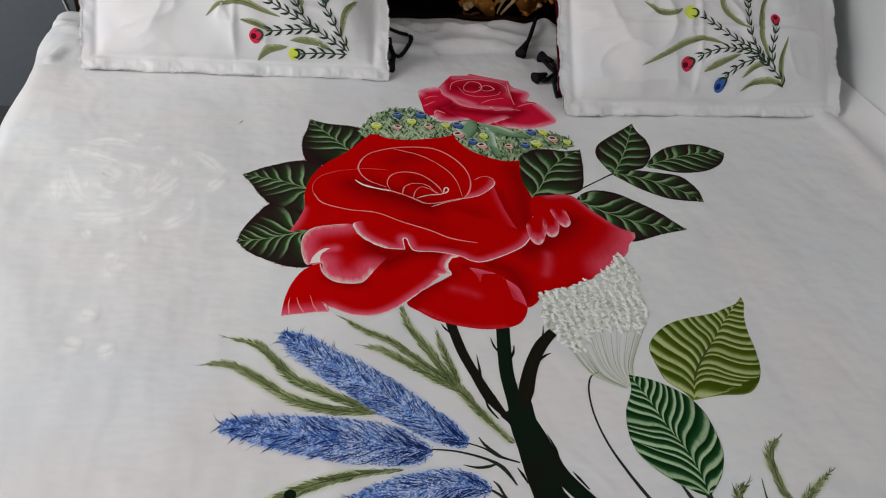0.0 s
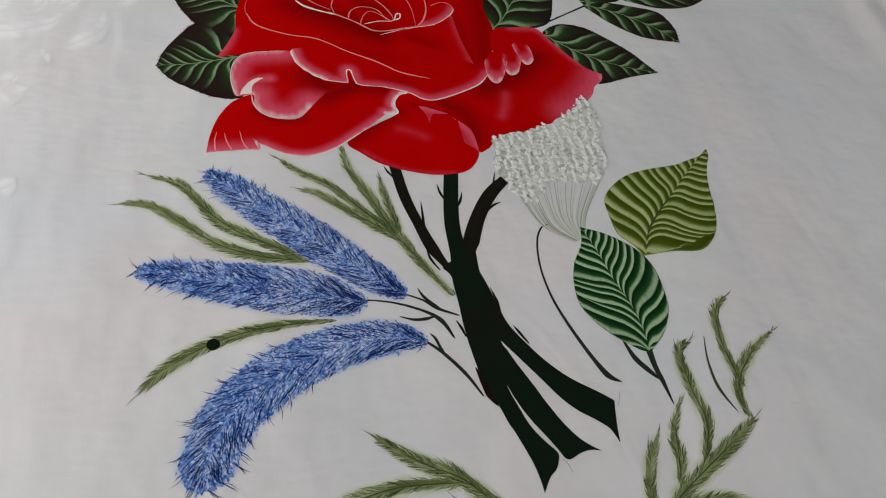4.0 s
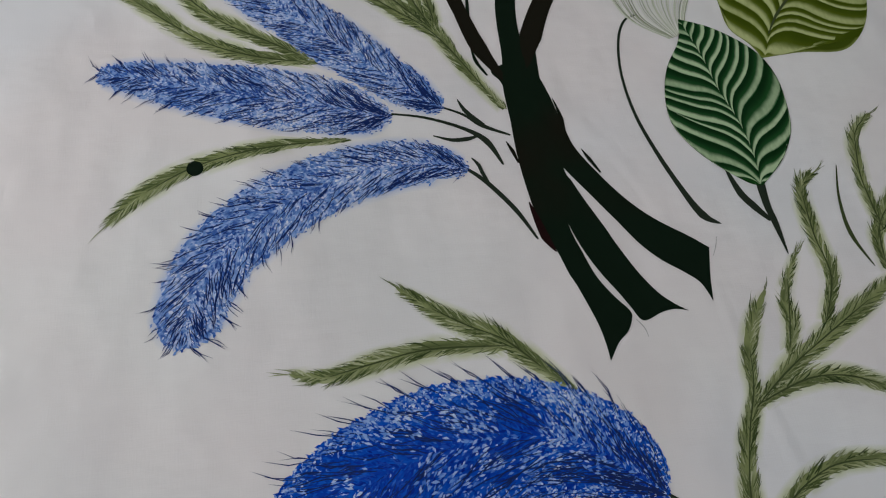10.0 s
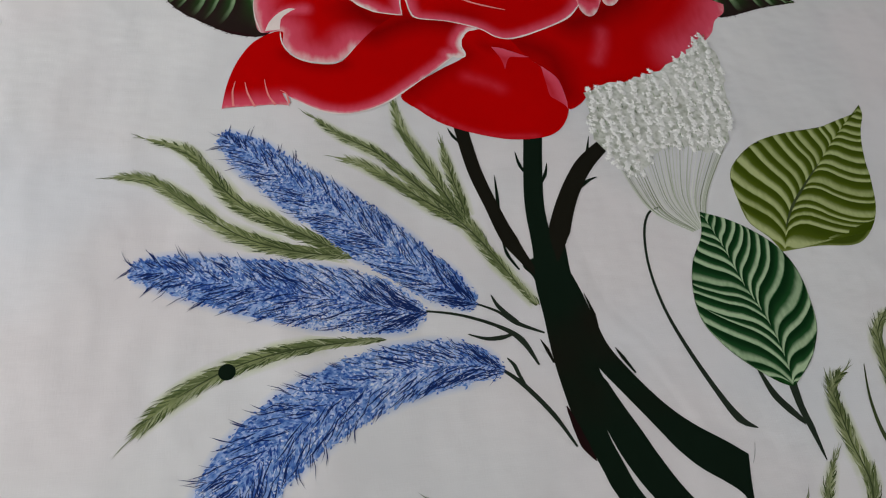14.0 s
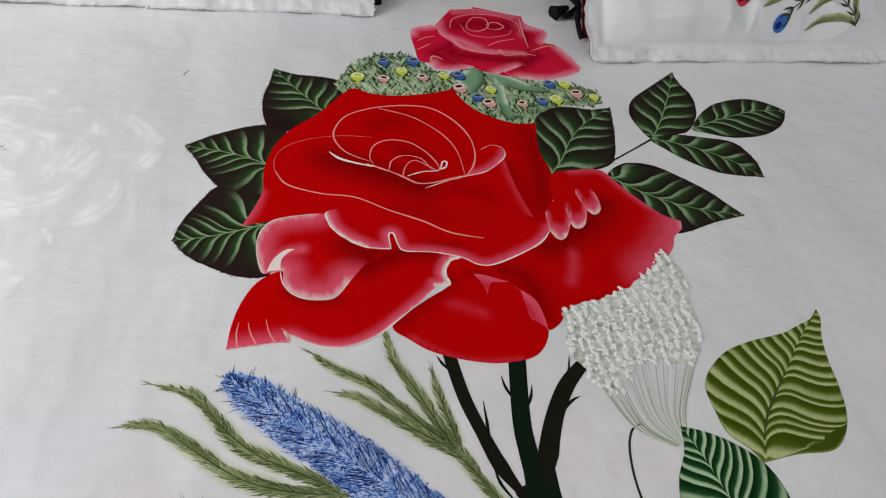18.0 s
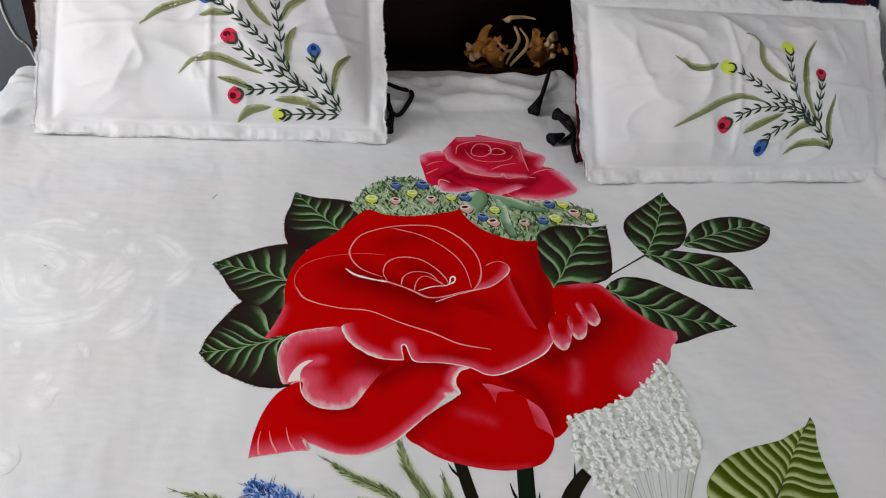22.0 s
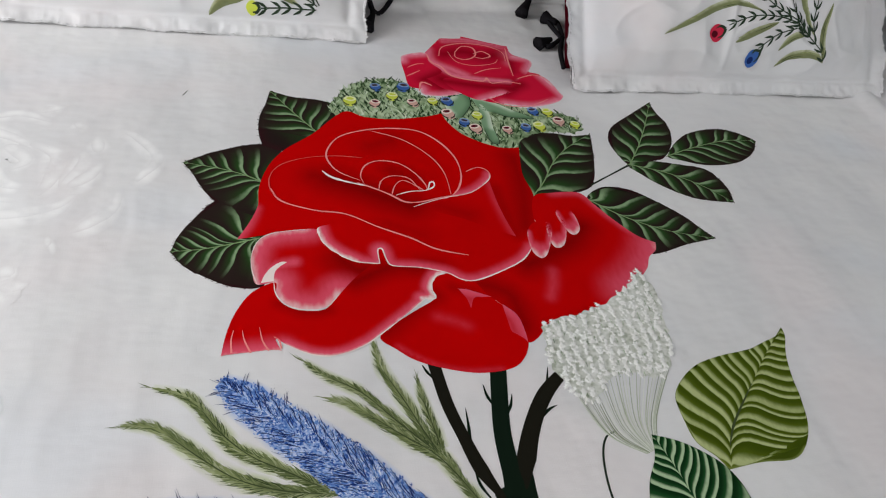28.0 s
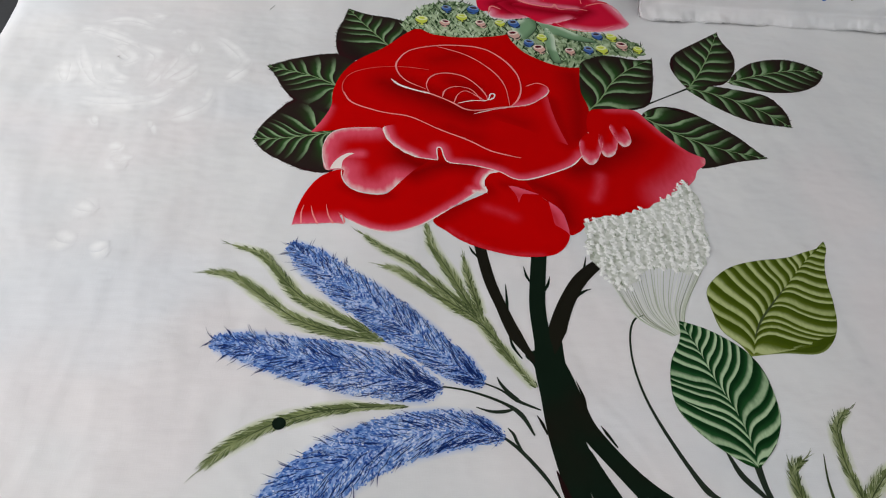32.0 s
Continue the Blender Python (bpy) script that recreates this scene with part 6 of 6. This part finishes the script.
def pillow_height(u, v, w, h, thick, seed, crease):
    """The height of the face over the pillow's plane; the flange lies flat round it."""
    a, b = abs(u) / (w / 2 - FLANGE), abs(v - h / 2) / (h / 2 - FLANGE)
    z = thick * max(0.0, 1 - min(a, 1) ** 3.0) ** 0.9 * max(0.0, 1 - min(b, 1) ** 2.2) ** 0.9
    soft = min(1, z / 0.03)
    z += soft * (0.014 * noise.noise((u * 5, v * 6, seed)) + 0.006 * noise.noise((u * 15 + v * 6, v * 9, seed + 5)))
    z += soft * (0.0045 * math.exp(-((u - crease[0]) / 0.007) ** 2) + 0.0035 * math.exp(-((v - crease[1]) / 0.006) ** 2))
    z += soft * 0.004 * 2.2 * max(0.0, 1 - 4 * abs(noise.noise((u * 4 + v * 3, v * 4 - u * 2, seed + 9)))) ** 2
    z += soft * 0.0044 * max(0.0, 1 - 3.5 * abs(noise.noise((u * 8 - v * 6, v * 10 + u * 3, seed + 4)))) ** 2
    rim = max(0.0, min(1.0, (max(a, b) - 0.97) * 8))
    run = u if b > a else v
    z += rim * (0.008 * noise.noise((u * 17, v * 17, seed)) + 0.0026 * noise.noise((u * 55 + v * 20, v * 55, seed)) + 0.0012 * noise.noise((run * 150, seed, (u + v) * 9)))
    return z + 0.004 - 0.004 * math.exp(-((max(a, b) - 1.0) / 0.03) ** 2)


def hem_wave(u, v, seed):
    """How far the flange's edge wanders in and out."""
    return 0.022 * noise.noise((u * 13, v * 13, seed + 2)) + 0.012 * noise.noise((u * 45, v * 45, seed))


def pillow(m, w, h, thick, seed, crease, label):
    """A pillow with a crinkled flange; local x across, y up its face, z out of its face."""
    nu, nv = 190, 120
    verts, faces = [], []
    for sign in (1, -1):
        k = len(verts)
        for j in range(nv + 1):
            for i in range(nu + 1):
                u, v = (i / nu - 0.5) * w, j / nv * h
                rim = 1.0 if i in (0, nu) or j in (0, nv) else 0.0
                z = pillow_height(u, v, w, h, thick, seed, crease)
                round_off = max(0.0, abs(2 * u / w) - 0.93) * max(0.0, abs(2 * v / h - 1) - 0.9)
                push = 1 - 0.9 * round_off / 0.07 * 0.12 + rim * (hem_wave(u, v, seed) + 0.008 * noise.noise((u * 90, v * 90, seed)))
                verts.append((u * push, h / 2 + (v - h / 2) * push, z if sign > 0 else -0.5 * z - 0.002))
        for j in range(nv):
            for i in range(nu):
                f = (k + j * (nu + 1) + i, k + j * (nu + 1) + i + 1, k + (j + 1) * (nu + 1) + i + 1, k + (j + 1) * (nu + 1) + i)
                faces.append(f if sign > 0 else f[::-1])
    body = new("pillow", mesh_of("pillow", verts, faces, PILLOW))
    body.matrix_world = m
    tagged(body, label, "pillow", "pillows on the bed")
    # frayed hem: short threads all round the rim
    verts, faces = [], []
    for x0, y0, x1, y1 in ((-w / 2, 0, w / 2, 0), (w / 2, 0, w / 2, h), (w / 2, h, -w / 2, h), (-w / 2, h, -w / 2, 0)):
        n = int(math.hypot(x1 - x0, y1 - y0) / 0.0022)
        ox, oy = (y1 - y0), -(x1 - x0)
        d = math.hypot(ox, oy)
        for i in range(n):
            s = (i + random.random()) / n
            if not 0.025 < s < 0.975:
                continue
            x, y = x0 + (x1 - x0) * s, y0 + (y1 - y0) * s
            grow = 1 + hem_wave(x, y, seed)
            x, y = x * grow, h / 2 + (y - h / 2) * grow
            z = pillow_height(x * 0.99, h / 2 + (y - h / 2) * 0.99, w, h, thick, seed, crease)
            long, wide = random.uniform(0.0006, 0.0024), random.uniform(0.0016, 0.0040)
            tx, ty = (x1 - x0) / d * wide, (y1 - y0) / d * wide
            k = len(verts)
            verts += [(x - tx - ox / d * 0.004, y - ty - oy / d * 0.004, z + 0.001), (x + tx - ox / d * 0.004, y + ty - oy / d * 0.004, z + 0.001),
                      (x + ox / d * long + random.uniform(-0.002, 0.002), y + oy / d * long + random.uniform(-0.002, 0.002), z + random.uniform(0.0, 0.004))]
            faces.append((k, k + 1, k + 2))
    part("frayed_hem", verts, faces, PILLOW, body, "frayed white threads along the flange", kind="stuff")
    return body


def pillow_painting(body, w, h, thick, seed, crease, leaves, stalks, buds):
    def lay(points, lift):
        return [(u, v, pillow_height(u, v, w, h, thick, seed, crease) + lift) for u, v in points]

    for points in leaves:
        verts, faces = strip(points, [0.001, 0.010, 0.0165, 0.016, 0.011, 0.0015], 9)
        n = len(verts) // 3
        fade = np.random.uniform(0.3, 1.0, n)
        leaf = part("painted_leaf", lay(verts, 0.0008), faces, SPRIG_BLADE, body, "olive green painted blade on the pillow",
                    {"pale_paint": np.r_[0.75 * fade, 0 * fade, 0.25 * fade], "deep_paint": np.r_[0 * fade, 0.35 * fade, 0.9 * fade]})
        line = verts[n:2 * n]
        for shift, paint in ((-0.004, SPINE), (0.0, SPINE), (0.003, GRASS), (0.0055, GRASS)):
            a, b = sorted(np.random.randint(1, n - 1, 2))
            if b - a > 6:
                side = (verts[:n] - verts[2 * n:]) / (np.linalg.norm(verts[:n] - verts[2 * n:], axis=1)[:, None] + 1e-9)
                streak, streak_faces = strip([tuple(p) for p in (line + shift * side)[a:b:3]], [0.0004, 0.0014, 0.0004], 3)
                part("brush_streak", lay(streak, 0.0011), streak_faces, paint, leaf)
    for points in stalks:
        verts, faces = strip(points, [0.0025] * len(points))
        stalk = part("painted_stalk", lay(verts, 0.0009), faces, SPRIG_DARK, body, "thin dark painted stalk with paired leaflets")
        line = smooth(points, False, 12)
        ways = -np.gradient(line, axis=0)
        lengths = np.r_[0, np.cumsum(np.linalg.norm(np.diff(line, axis=0), axis=1))]
        for at in np.arange(0.012, lengths[-1], 0.024):
            k = int(np.searchsorted(lengths, at))
            t = ways[k] / np.linalg.norm(ways[k])
            for side in (-1, 1):
                s = np.array((-t[1], t[0])) * side
                p = line[k]
                tip = p + t * 0.020 + s * 0.011
                verts, faces = strip([tuple(p), tuple(p + t * 0.008 + s * 0.006), tuple(tip)], [0.002, 0.0056, 0.0008], 3)
                part("leaflet", lay(verts, 0.0010), faces, SPRIG_DARK, stalk)
    for (x, y), r, paint, way in buds:
        r *= 0.88
        ring = [(x + r * math.cos(a) * (1.0 + 0.12 * math.cos(2 * a)), y + r * 1.08 * math.sin(a)) for a in np.linspace(0, math.tau, 14, endpoint=False)]
        verts, faces = filled(np.array(ring), 0.006)
        bud = part("painted_bud", lay(verts, 0.0012), faces, paint, body, "small painted tulip-like bud")
        verts, faces = filled(np.array([(x - way[0] * r * 0.35 + 0.5 * r * math.cos(a), y - way[1] * r * 0.35 + 0.42 * r * math.sin(a)) for a in np.linspace(0, math.tau, 10, endpoint=False)]), 0.006)
        part("bud_mouth", lay(verts, 0.0015), faces, {YELLOW: YELLOW, ROSE_BUD: MAROON, BLUE_CUP: NAVY}[paint], bud)
        for turn in (-0.7, 0.7):
            c, s = math.cos(turn), math.sin(turn)
            d = (way[0] * c - way[1] * s, way[0] * s + way[1] * c)
            verts, faces = strip([(x + way[0] * r * 1.25, y + way[1] * r * 1.25), (x + d[0] * r * 0.95, y + d[1] * r * 0.95), (x + d[0] * r * 0.9 - way[0] * r * 0.7, y + d[1] * r * 0.9 - way[1] * r * 0.7)], [0.006, 0.005, 0.001], 3)
            part("sepal", lay(verts, 0.0017), faces, SPRIG_DARK, bud)


WEST_PILLOW = dict(w=0.72, h=0.49, thick=0.07, seed=3.0, crease=[(-0.01, 0.222)][0])
EAST_PILLOW = dict(w=0.81, h=0.44, thick=0.07, seed=8.0, crease=[(-0.053, 0.213)][0])
west = pillow(Matrix.Translation((-0.425, 0.465, 0.500)) @ pose(0, 0, 0, 0, 0, -2) @ pose(0, 0, 0, 42), **WEST_PILLOW, label="white pillow with olive sprigs and buds, leaning on the headboard")
east = pillow(Matrix.Translation((0.757, 0.302, 0.500)) @ pose(0, 0, 0, 0, 0, 0.5) @ pose(0, 0, 0, 46), **EAST_PILLOW, label="white pillow with olive sprigs and buds, leaning on a maroon cushion")
pillow_painting(west, **WEST_PILLOW,
                leaves=[[(-0.149, 0.218), (-0.111, 0.252), (-0.072, 0.27), (-0.036, 0.276)], [(-0.032, 0.243), (0.002, 0.251), (0.04, 0.246)], [(0.05, 0.306), (0.082, 0.261), (0.114, 0.228)], [(0.191, 0.304), (0.153, 0.282), (0.133, 0.243)], [(0.165, 0.234), (0.149, 0.198), (0.147, 0.142)],
                        [(-0.073, 0.123), (-0.043, 0.148), (0.003, 0.157), (0.054, 0.141), (0.097, 0.127)], [(0.005, 0.116), (0.042, 0.109), (0.073, 0.097)], [(0.042, 0.038), (0.069, 0.059), (0.113, 0.066)], [(0.12, 0.079), (0.17, 0.081), (0.221, 0.065)], [(0.283, 0.186), (0.252, 0.151), (0.243, 0.094)]],
                stalks=[[(0.005, 0.276), (0.066, 0.222), (0.124, 0.172), (0.159, 0.123), (0.206, 0.093), (0.258, 0.066)], [(0.047, 0.18), (0.089, 0.15), (0.159, 0.117)], [(0.065, 0.094), (0.111, 0.1), (0.182, 0.108)], [(0.144, 0.053), (0.194, 0.057), (0.256, 0.059)], [(0.197, 0.171), (0.225, 0.123), (0.262, 0.068)], [(0.121, 0.281), (0.129, 0.227), (0.135, 0.179)]],
                buds=[([(-0.018, 0.287)][0], 0.021, BLUE_CUP, (0.8, -0.5)), ([(0.029, 0.199)][0], 0.018, ROSE_BUD, (0.75, -0.65)), ([(0.04, 0.083)][0], 0.016, ROSE_BUD, (0.95, 0.2)), ([(0.128, 0.053)][0], 0.013, YELLOW, (1, 0)),
                      ([(0.202, 0.186)][0], 0.015, BLUE_CUP, (0.2, -0.95)), ([(0.119, 0.303)][0], 0.015, YELLOW, (0, -1))])
pillow_painting(east, **EAST_PILLOW,
                leaves=[[(-0.202, 0.272), (-0.171, 0.246), (-0.132, 0.24), (-0.105, 0.252)], [(-0.023, 0.329), (0.011, 0.314), (0.012, 0.263), (0.044, 0.231), (0.082, 0.209)], [(0.172, 0.323), (0.136, 0.275), (0.122, 0.22), (0.132, 0.169), (0.165, 0.122)], [(0.201, 0.195), (0.186, 0.145), (0.188, 0.102), (0.204, 0.07)],
                        [(-0.21, 0.114), (-0.155, 0.14), (-0.095, 0.171), (-0.046, 0.18), (0.014, 0.167)], [(-0.04, 0.102), (0.001, 0.123), (0.06, 0.146)], [(0.083, 0.061), (0.117, 0.083), (0.163, 0.086), (0.205, 0.071)], [(0.08, 0.092), (0.107, 0.119), (0.14, 0.125)]],
                stalks=[[(-0.05, 0.237), (0.012, 0.197), (0.086, 0.161), (0.154, 0.12), (0.202, 0.074)], [(-0.062, 0.136), (-0.002, 0.156), (0.079, 0.155), (0.139, 0.129)], [(0.026, 0.094), (0.068, 0.124), (0.119, 0.138)], [(0.087, 0.277), (0.084, 0.219), (0.101, 0.168), (0.154, 0.12)], [(0.16, 0.215), (0.154, 0.157), (0.167, 0.114)]],
                buds=[([(-0.083, 0.243)][0], 0.019, YELLOW, (0.95, -0.1)), ([(0.092, 0.301)][0], 0.018, YELLOW, (0, -1)), ([(-0.087, 0.12)][0], 0.019, ROSE_BUD, (0.9, 0.4)), ([(0.016, 0.074)][0], 0.019, BLUE_CUP, (0.7, 0.7)), ([(0.162, 0.237)][0], 0.015, ROSE_BUD, (0, -1))])


# ---- cushions behind, with their ties ----
def cushion(name, m, w, h, thick, seed, material, label, crease=(9, 9)):
    verts, faces = [], []
    nu, nv = 30, 22
    for sign in (1, -1):
        k = len(verts)
        for j in range(nv + 1):
            for i in range(nu + 1):
                u, v = (i / nu - 0.5) * w, j / nv * h
                verts.append((u, v, sign * pillow_height(u, v, w, h, thick, seed, crease) * (1 if sign > 0 else 0.7)))
        for j in range(nv):
            for i in range(nu):
                f = (k + j * (nu + 1) + i, k + j * (nu + 1) + i + 1, k + (j + 1) * (nu + 1) + i + 1, k + (j + 1) * (nu + 1) + i)
                faces.append(f if sign > 0 else f[::-1])
    ob = new(name, mesh_of(name, verts, faces, material))
    ob.matrix_world = m
    return tagged(ob, label, "cushion", "cushions behind the pillows")


maroon = cushion("cushion", Matrix.Translation((0.765, 0.375, 0.507)) @ pose(0, 0, 0, 47), 0.80, 0.42, 0.05, 11.0, MAROON, "maroon cushion behind the white pillow")
navy = cushion("cushion", Matrix.Translation((0.98, 0.53, 0.52)) @ pose(0, 0, 0, 60), 0.5, 0.44, 0.06, 14.0, NAVY_CLOTH, "dark navy cushion leaning on the headboard")
dark = cushion("cushion", Matrix.Translation((-0.40, 0.56, 0.515)) @ pose(0, 0, 0, 50), 0.66, 0.38, 0.05, 17.0, NAVY_CLOTH, "dark cushion hidden behind the white pillow")


def tie(parent_name, paths, tassels, label):
    base = None
    for points in paths:
        verts, faces = tube([(x, y, TOP + 0.012 + relief(x, y)) for x, y in points], [0.005, 0.006, 0.005], 8, 5)
        if base is None:
            base = new(parent_name, mesh_of(parent_name, verts, faces, BLACK_CORD))
            tagged(base, label, "cushion tie")
        else:
            part("loop", verts, faces, BLACK_CORD, base)
    for a, b in tassels:
        pa, pb = Vector((*a, TOP + 0.016 + relief(*a))), Vector((*b, TOP + 0.012 + relief(*b)))
        verts, faces = tube([tuple(pa), tuple((pa + pb) / 2), tuple(pb)], [0.005, 0.010, 0.017], 9, 3)
        part("tassel", verts, faces, BLACK_CORD, base, "black thread tassel")
    return base


tie("cushion_tie", [[(0.412, 0.776), (0.378, 0.702), (0.345, 0.633)]], [[(0.356, 0.654), (0.321, 0.597)]], "black cord with a tassel lying on the sheet")
tie("cushion_tie", [[(0.391, 0.493), (0.381, 0.553), (0.385, 0.587), (0.403, 0.565), (0.394, 0.493)], [(0.391, 0.493), (0.358, 0.459), (0.342, 0.451)], [(0.393, 0.493), (0.37, 0.434), (0.357, 0.368)]], [[(0.36, 0.477), (0.323, 0.461)], [(0.396, 0.554), (0.377, 0.587)]], "black cord bow with tassels at the cushion's edge")
tie("cushion_tie", [[(-0.039, 0.68), (-0.012, 0.667), (0.019, 0.648), (0.002, 0.601), (-0.025, 0.561), (-0.041, 0.588), (-0.041, 0.636)], [(-0.042, 0.607), (-0.039, 0.561), (-0.05, 0.513)]], [[(-0.041, 0.544), (-0.059, 0.497)]], "black cord loop beside the white pillow")

# ---- headboard ----
bed = new("bed", None)
tagged(bed, "dark polished wooden bed with an open headboard shelf", "bed")


def board(name, lo, hi, label="", material=WOOD, parent=bed, bevel=0.006):
    bm = bmesh.new()
    box(bm, lo, hi, bevel)
    return solid(name, bm, material, parent, label)


board("headboard_post", (-0.855, 0.80, 0.0), (-0.79, 1.10, 1.15), "dark wooden post")
board("headboard_post", (1.165, 0.80, 0.0), (1.23, 1.10, 1.15), "dark wooden post")
board("headboard_back", (-0.79, 1.07, 0.0), (1.165, 1.10, 1.15))
board("headboard_rail", (-0.79, 0.80, 0.30), (1.165, 0.835, 0.52), "dark reddish lower rail")
board("headboard_shelf", (-0.79, 0.835, 0.44), (1.165, 1.07, 0.465))
board("headboard_shelf", (-0.79, 0.81, 0.76), (1.165, 1.07, 0.79))
board("headboard_top", (-0.87, 0.79, 1.15), (1.232, 1.12, 1.19))
board("headboard_divider", (-0.10, 0.835, 0.465), (-0.075, 1.07, 0.76))
board("headboard_divider", (0.62, 0.835, 0.465), (0.645, 1.07, 0.76))
board("side_rail", (WEST + 0.02, FOOT + 0.05, 0.14), (WEST + 0.05, 0.80, 0.32))
board("side_rail", (EAST - 0.05, FOOT + 0.05, 0.14), (EAST - 0.02, 0.80, 0.32))
board("foot_rail", (WEST + 0.05, FOOT + 0.05, 0.14), (EAST - 0.05, FOOT + 0.08, 0.32))
board("slat_base", (WEST + 0.05, FOOT + 0.08, 0.26), (EAST - 0.05, 0.80, 0.30))
for x in (WEST + 0.06, EAST - 0.12):
    board("leg", (x, FOOT + 0.08, 0.0), (x + 0.06, FOOT + 0.14, 0.26))


# ---- dried flowers on the headboard shelf ----
def dried_flower(name, base, pieces, label):
    """Curled petals round a base; a piece: points of its spine (x, z) and widths, and how far it stands forward."""
    thing = new(name, None)
    thing.location = base
    tagged(thing, label, "dried flower")
    for points, widths, depth, paint in pieces:
        line, left, right = band(points, widths, 5)
        n = len(line)
        verts = []
        for ring, push in ((left, 0.0), (line, 0.010), (right, 0.0)):
            verts += [(x - base[0], depth - base[1] - push - 0.012 * math.sin(i / n * 6), z - base[2]) for i, (x, z) in enumerate(ring)]
        back = [(x, y + 0.003, z) for x, y, z in verts]
        faces = [f for i in range(n - 1) for f in ((i, n + i, n + i + 1, i + 1), (n + i, 2 * n + i, 2 * n + i + 1, n + i + 1))]
        m = len(verts)
        faces += [tuple(m + k for k in f[::-1]) for f in faces]
        rim = list(range(n)) + [n + n - 1] + list(range(3 * n - 1, 2 * n - 1, -1)) + [n]
        faces += [(a, b, m + b, m + a) for a, b in zip(rim, rim[1:] + rim[:1])]
        part("curled_petal", verts, faces, paint, thing)
    return thing


flower_at = [(0.311, 0.469)][0]
dried_flower("dried_flower", (flower_at[0], 0.9, 0.465), [
    ([(0.206, 0.521), (0.24, 0.544), (0.275, 0.533), (0.316, 0.487)], [0.02, 0.05, 0.05, 0.03], 0.90, GOLD),
    ([(0.257, 0.561), (0.287, 0.529), (0.311, 0.488)], [0.03, 0.045, 0.02], 0.88, GOLD),
    ([(0.243, 0.56), (0.25, 0.585), (0.271, 0.605)], [0.03, 0.03, 0.006], 0.90, GOLD),
    ([(0.214, 0.504), (0.239, 0.496), (0.272, 0.499)], [0.008, 0.012, 0.004], 0.89, GOLD),
    ([(0.273, 0.586), (0.298, 0.563), (0.325, 0.544), (0.349, 0.552)], [0.006, 0.008, 0.008, 0.003], 0.88, STRAW),
    ([(0.324, 0.619), (0.341, 0.589), (0.343, 0.556), (0.324, 0.505)], [0.006, 0.010, 0.012, 0.004], 0.88, STRAW),
    ([(0.336, 0.619), (0.362, 0.59), (0.366, 0.549), (0.333, 0.506)], [0.004, 0.008, 0.012, 0.004], 0.87, STRAW),
    ([(0.297, 0.63), (0.307, 0.643), (0.339, 0.64), (0.382, 0.637)], [0.022, 0.014, 0.010, 0.004], 0.88, STRAW)],
    "amber dried petals and straw curls on the shelf")
flower_at = [(0.438, 0.499)][0]
dried_flower("dried_flower", (flower_at[0], 0.92, 0.465), [
    ([(0.395, 0.541), (0.432, 0.525), (0.471, 0.544)], [0.03, 0.06, 0.03], 0.92, GOLD),
    ([(0.436, 0.572), (0.449, 0.589), (0.466, 0.574)], [0.02, 0.03, 0.01], 0.90, STRAW),
    ([(0.381, 0.553), (0.391, 0.57), (0.401, 0.581)], [0.010, 0.012, 0.004], 0.90, STRAW),
    ([(0.397, 0.516), (0.433, 0.507), (0.457, 0.515)], [0.006, 0.010, 0.004], 0.90, GOLD)],
    "amber dried flower head on the shelf")

# ---- ragged scraps round the dried flowers ----
for x0, z0, count in ((0.262, 0.545, 12), (0.430, 0.545, 9)):
    pieces = []
    for k in range(count):
        x, z, a, long = x0 + random.uniform(-0.055, 0.055), z0 + random.uniform(-0.045, 0.045), random.uniform(0, math.tau), random.uniform(0.018, 0.045)
        d = (math.cos(a) * long, math.sin(a) * long)
        pieces.append(([(x, z), (x + 0.5 * d[0] + random.uniform(-0.01, 0.01), z + 0.5 * d[1] + random.uniform(-0.01, 0.01)), (x + d[0], max(0.485, z + d[1]))],
                       [random.uniform(0.006, 0.014), random.uniform(0.012, 0.026), 0.003], random.uniform(0.865, 0.90), random.choice((GOLD, GOLD, STRAW))))
    dried_flower("dried_flower", (x0, 0.9, 0.465), pieces, "heap of ragged amber dried petals on the shelf")

# ---- cable by the wall ----
cable_points = [(x, 1.146, z) for x, z in [(-1.002, 0.727), (-1.018, 0.614), (-1.025, 0.538), (-1.024, 0.476), (-1.009, 0.414), (-0.981, 0.371)]]
cable_points.append((cable_points[-1][0] + 0.02, 1.146, 0.2))
cable_points.append((cable_points[-1][0] + 0.02, 1.10, 0.004))
verts, faces = tube(cable_points, [0.003, 0.003], 8, 6)
tagged(new("power_cable", mesh_of("power_cable", verts, faces, CABLE)), "thin white cable hanging beside the headboard", "cable")
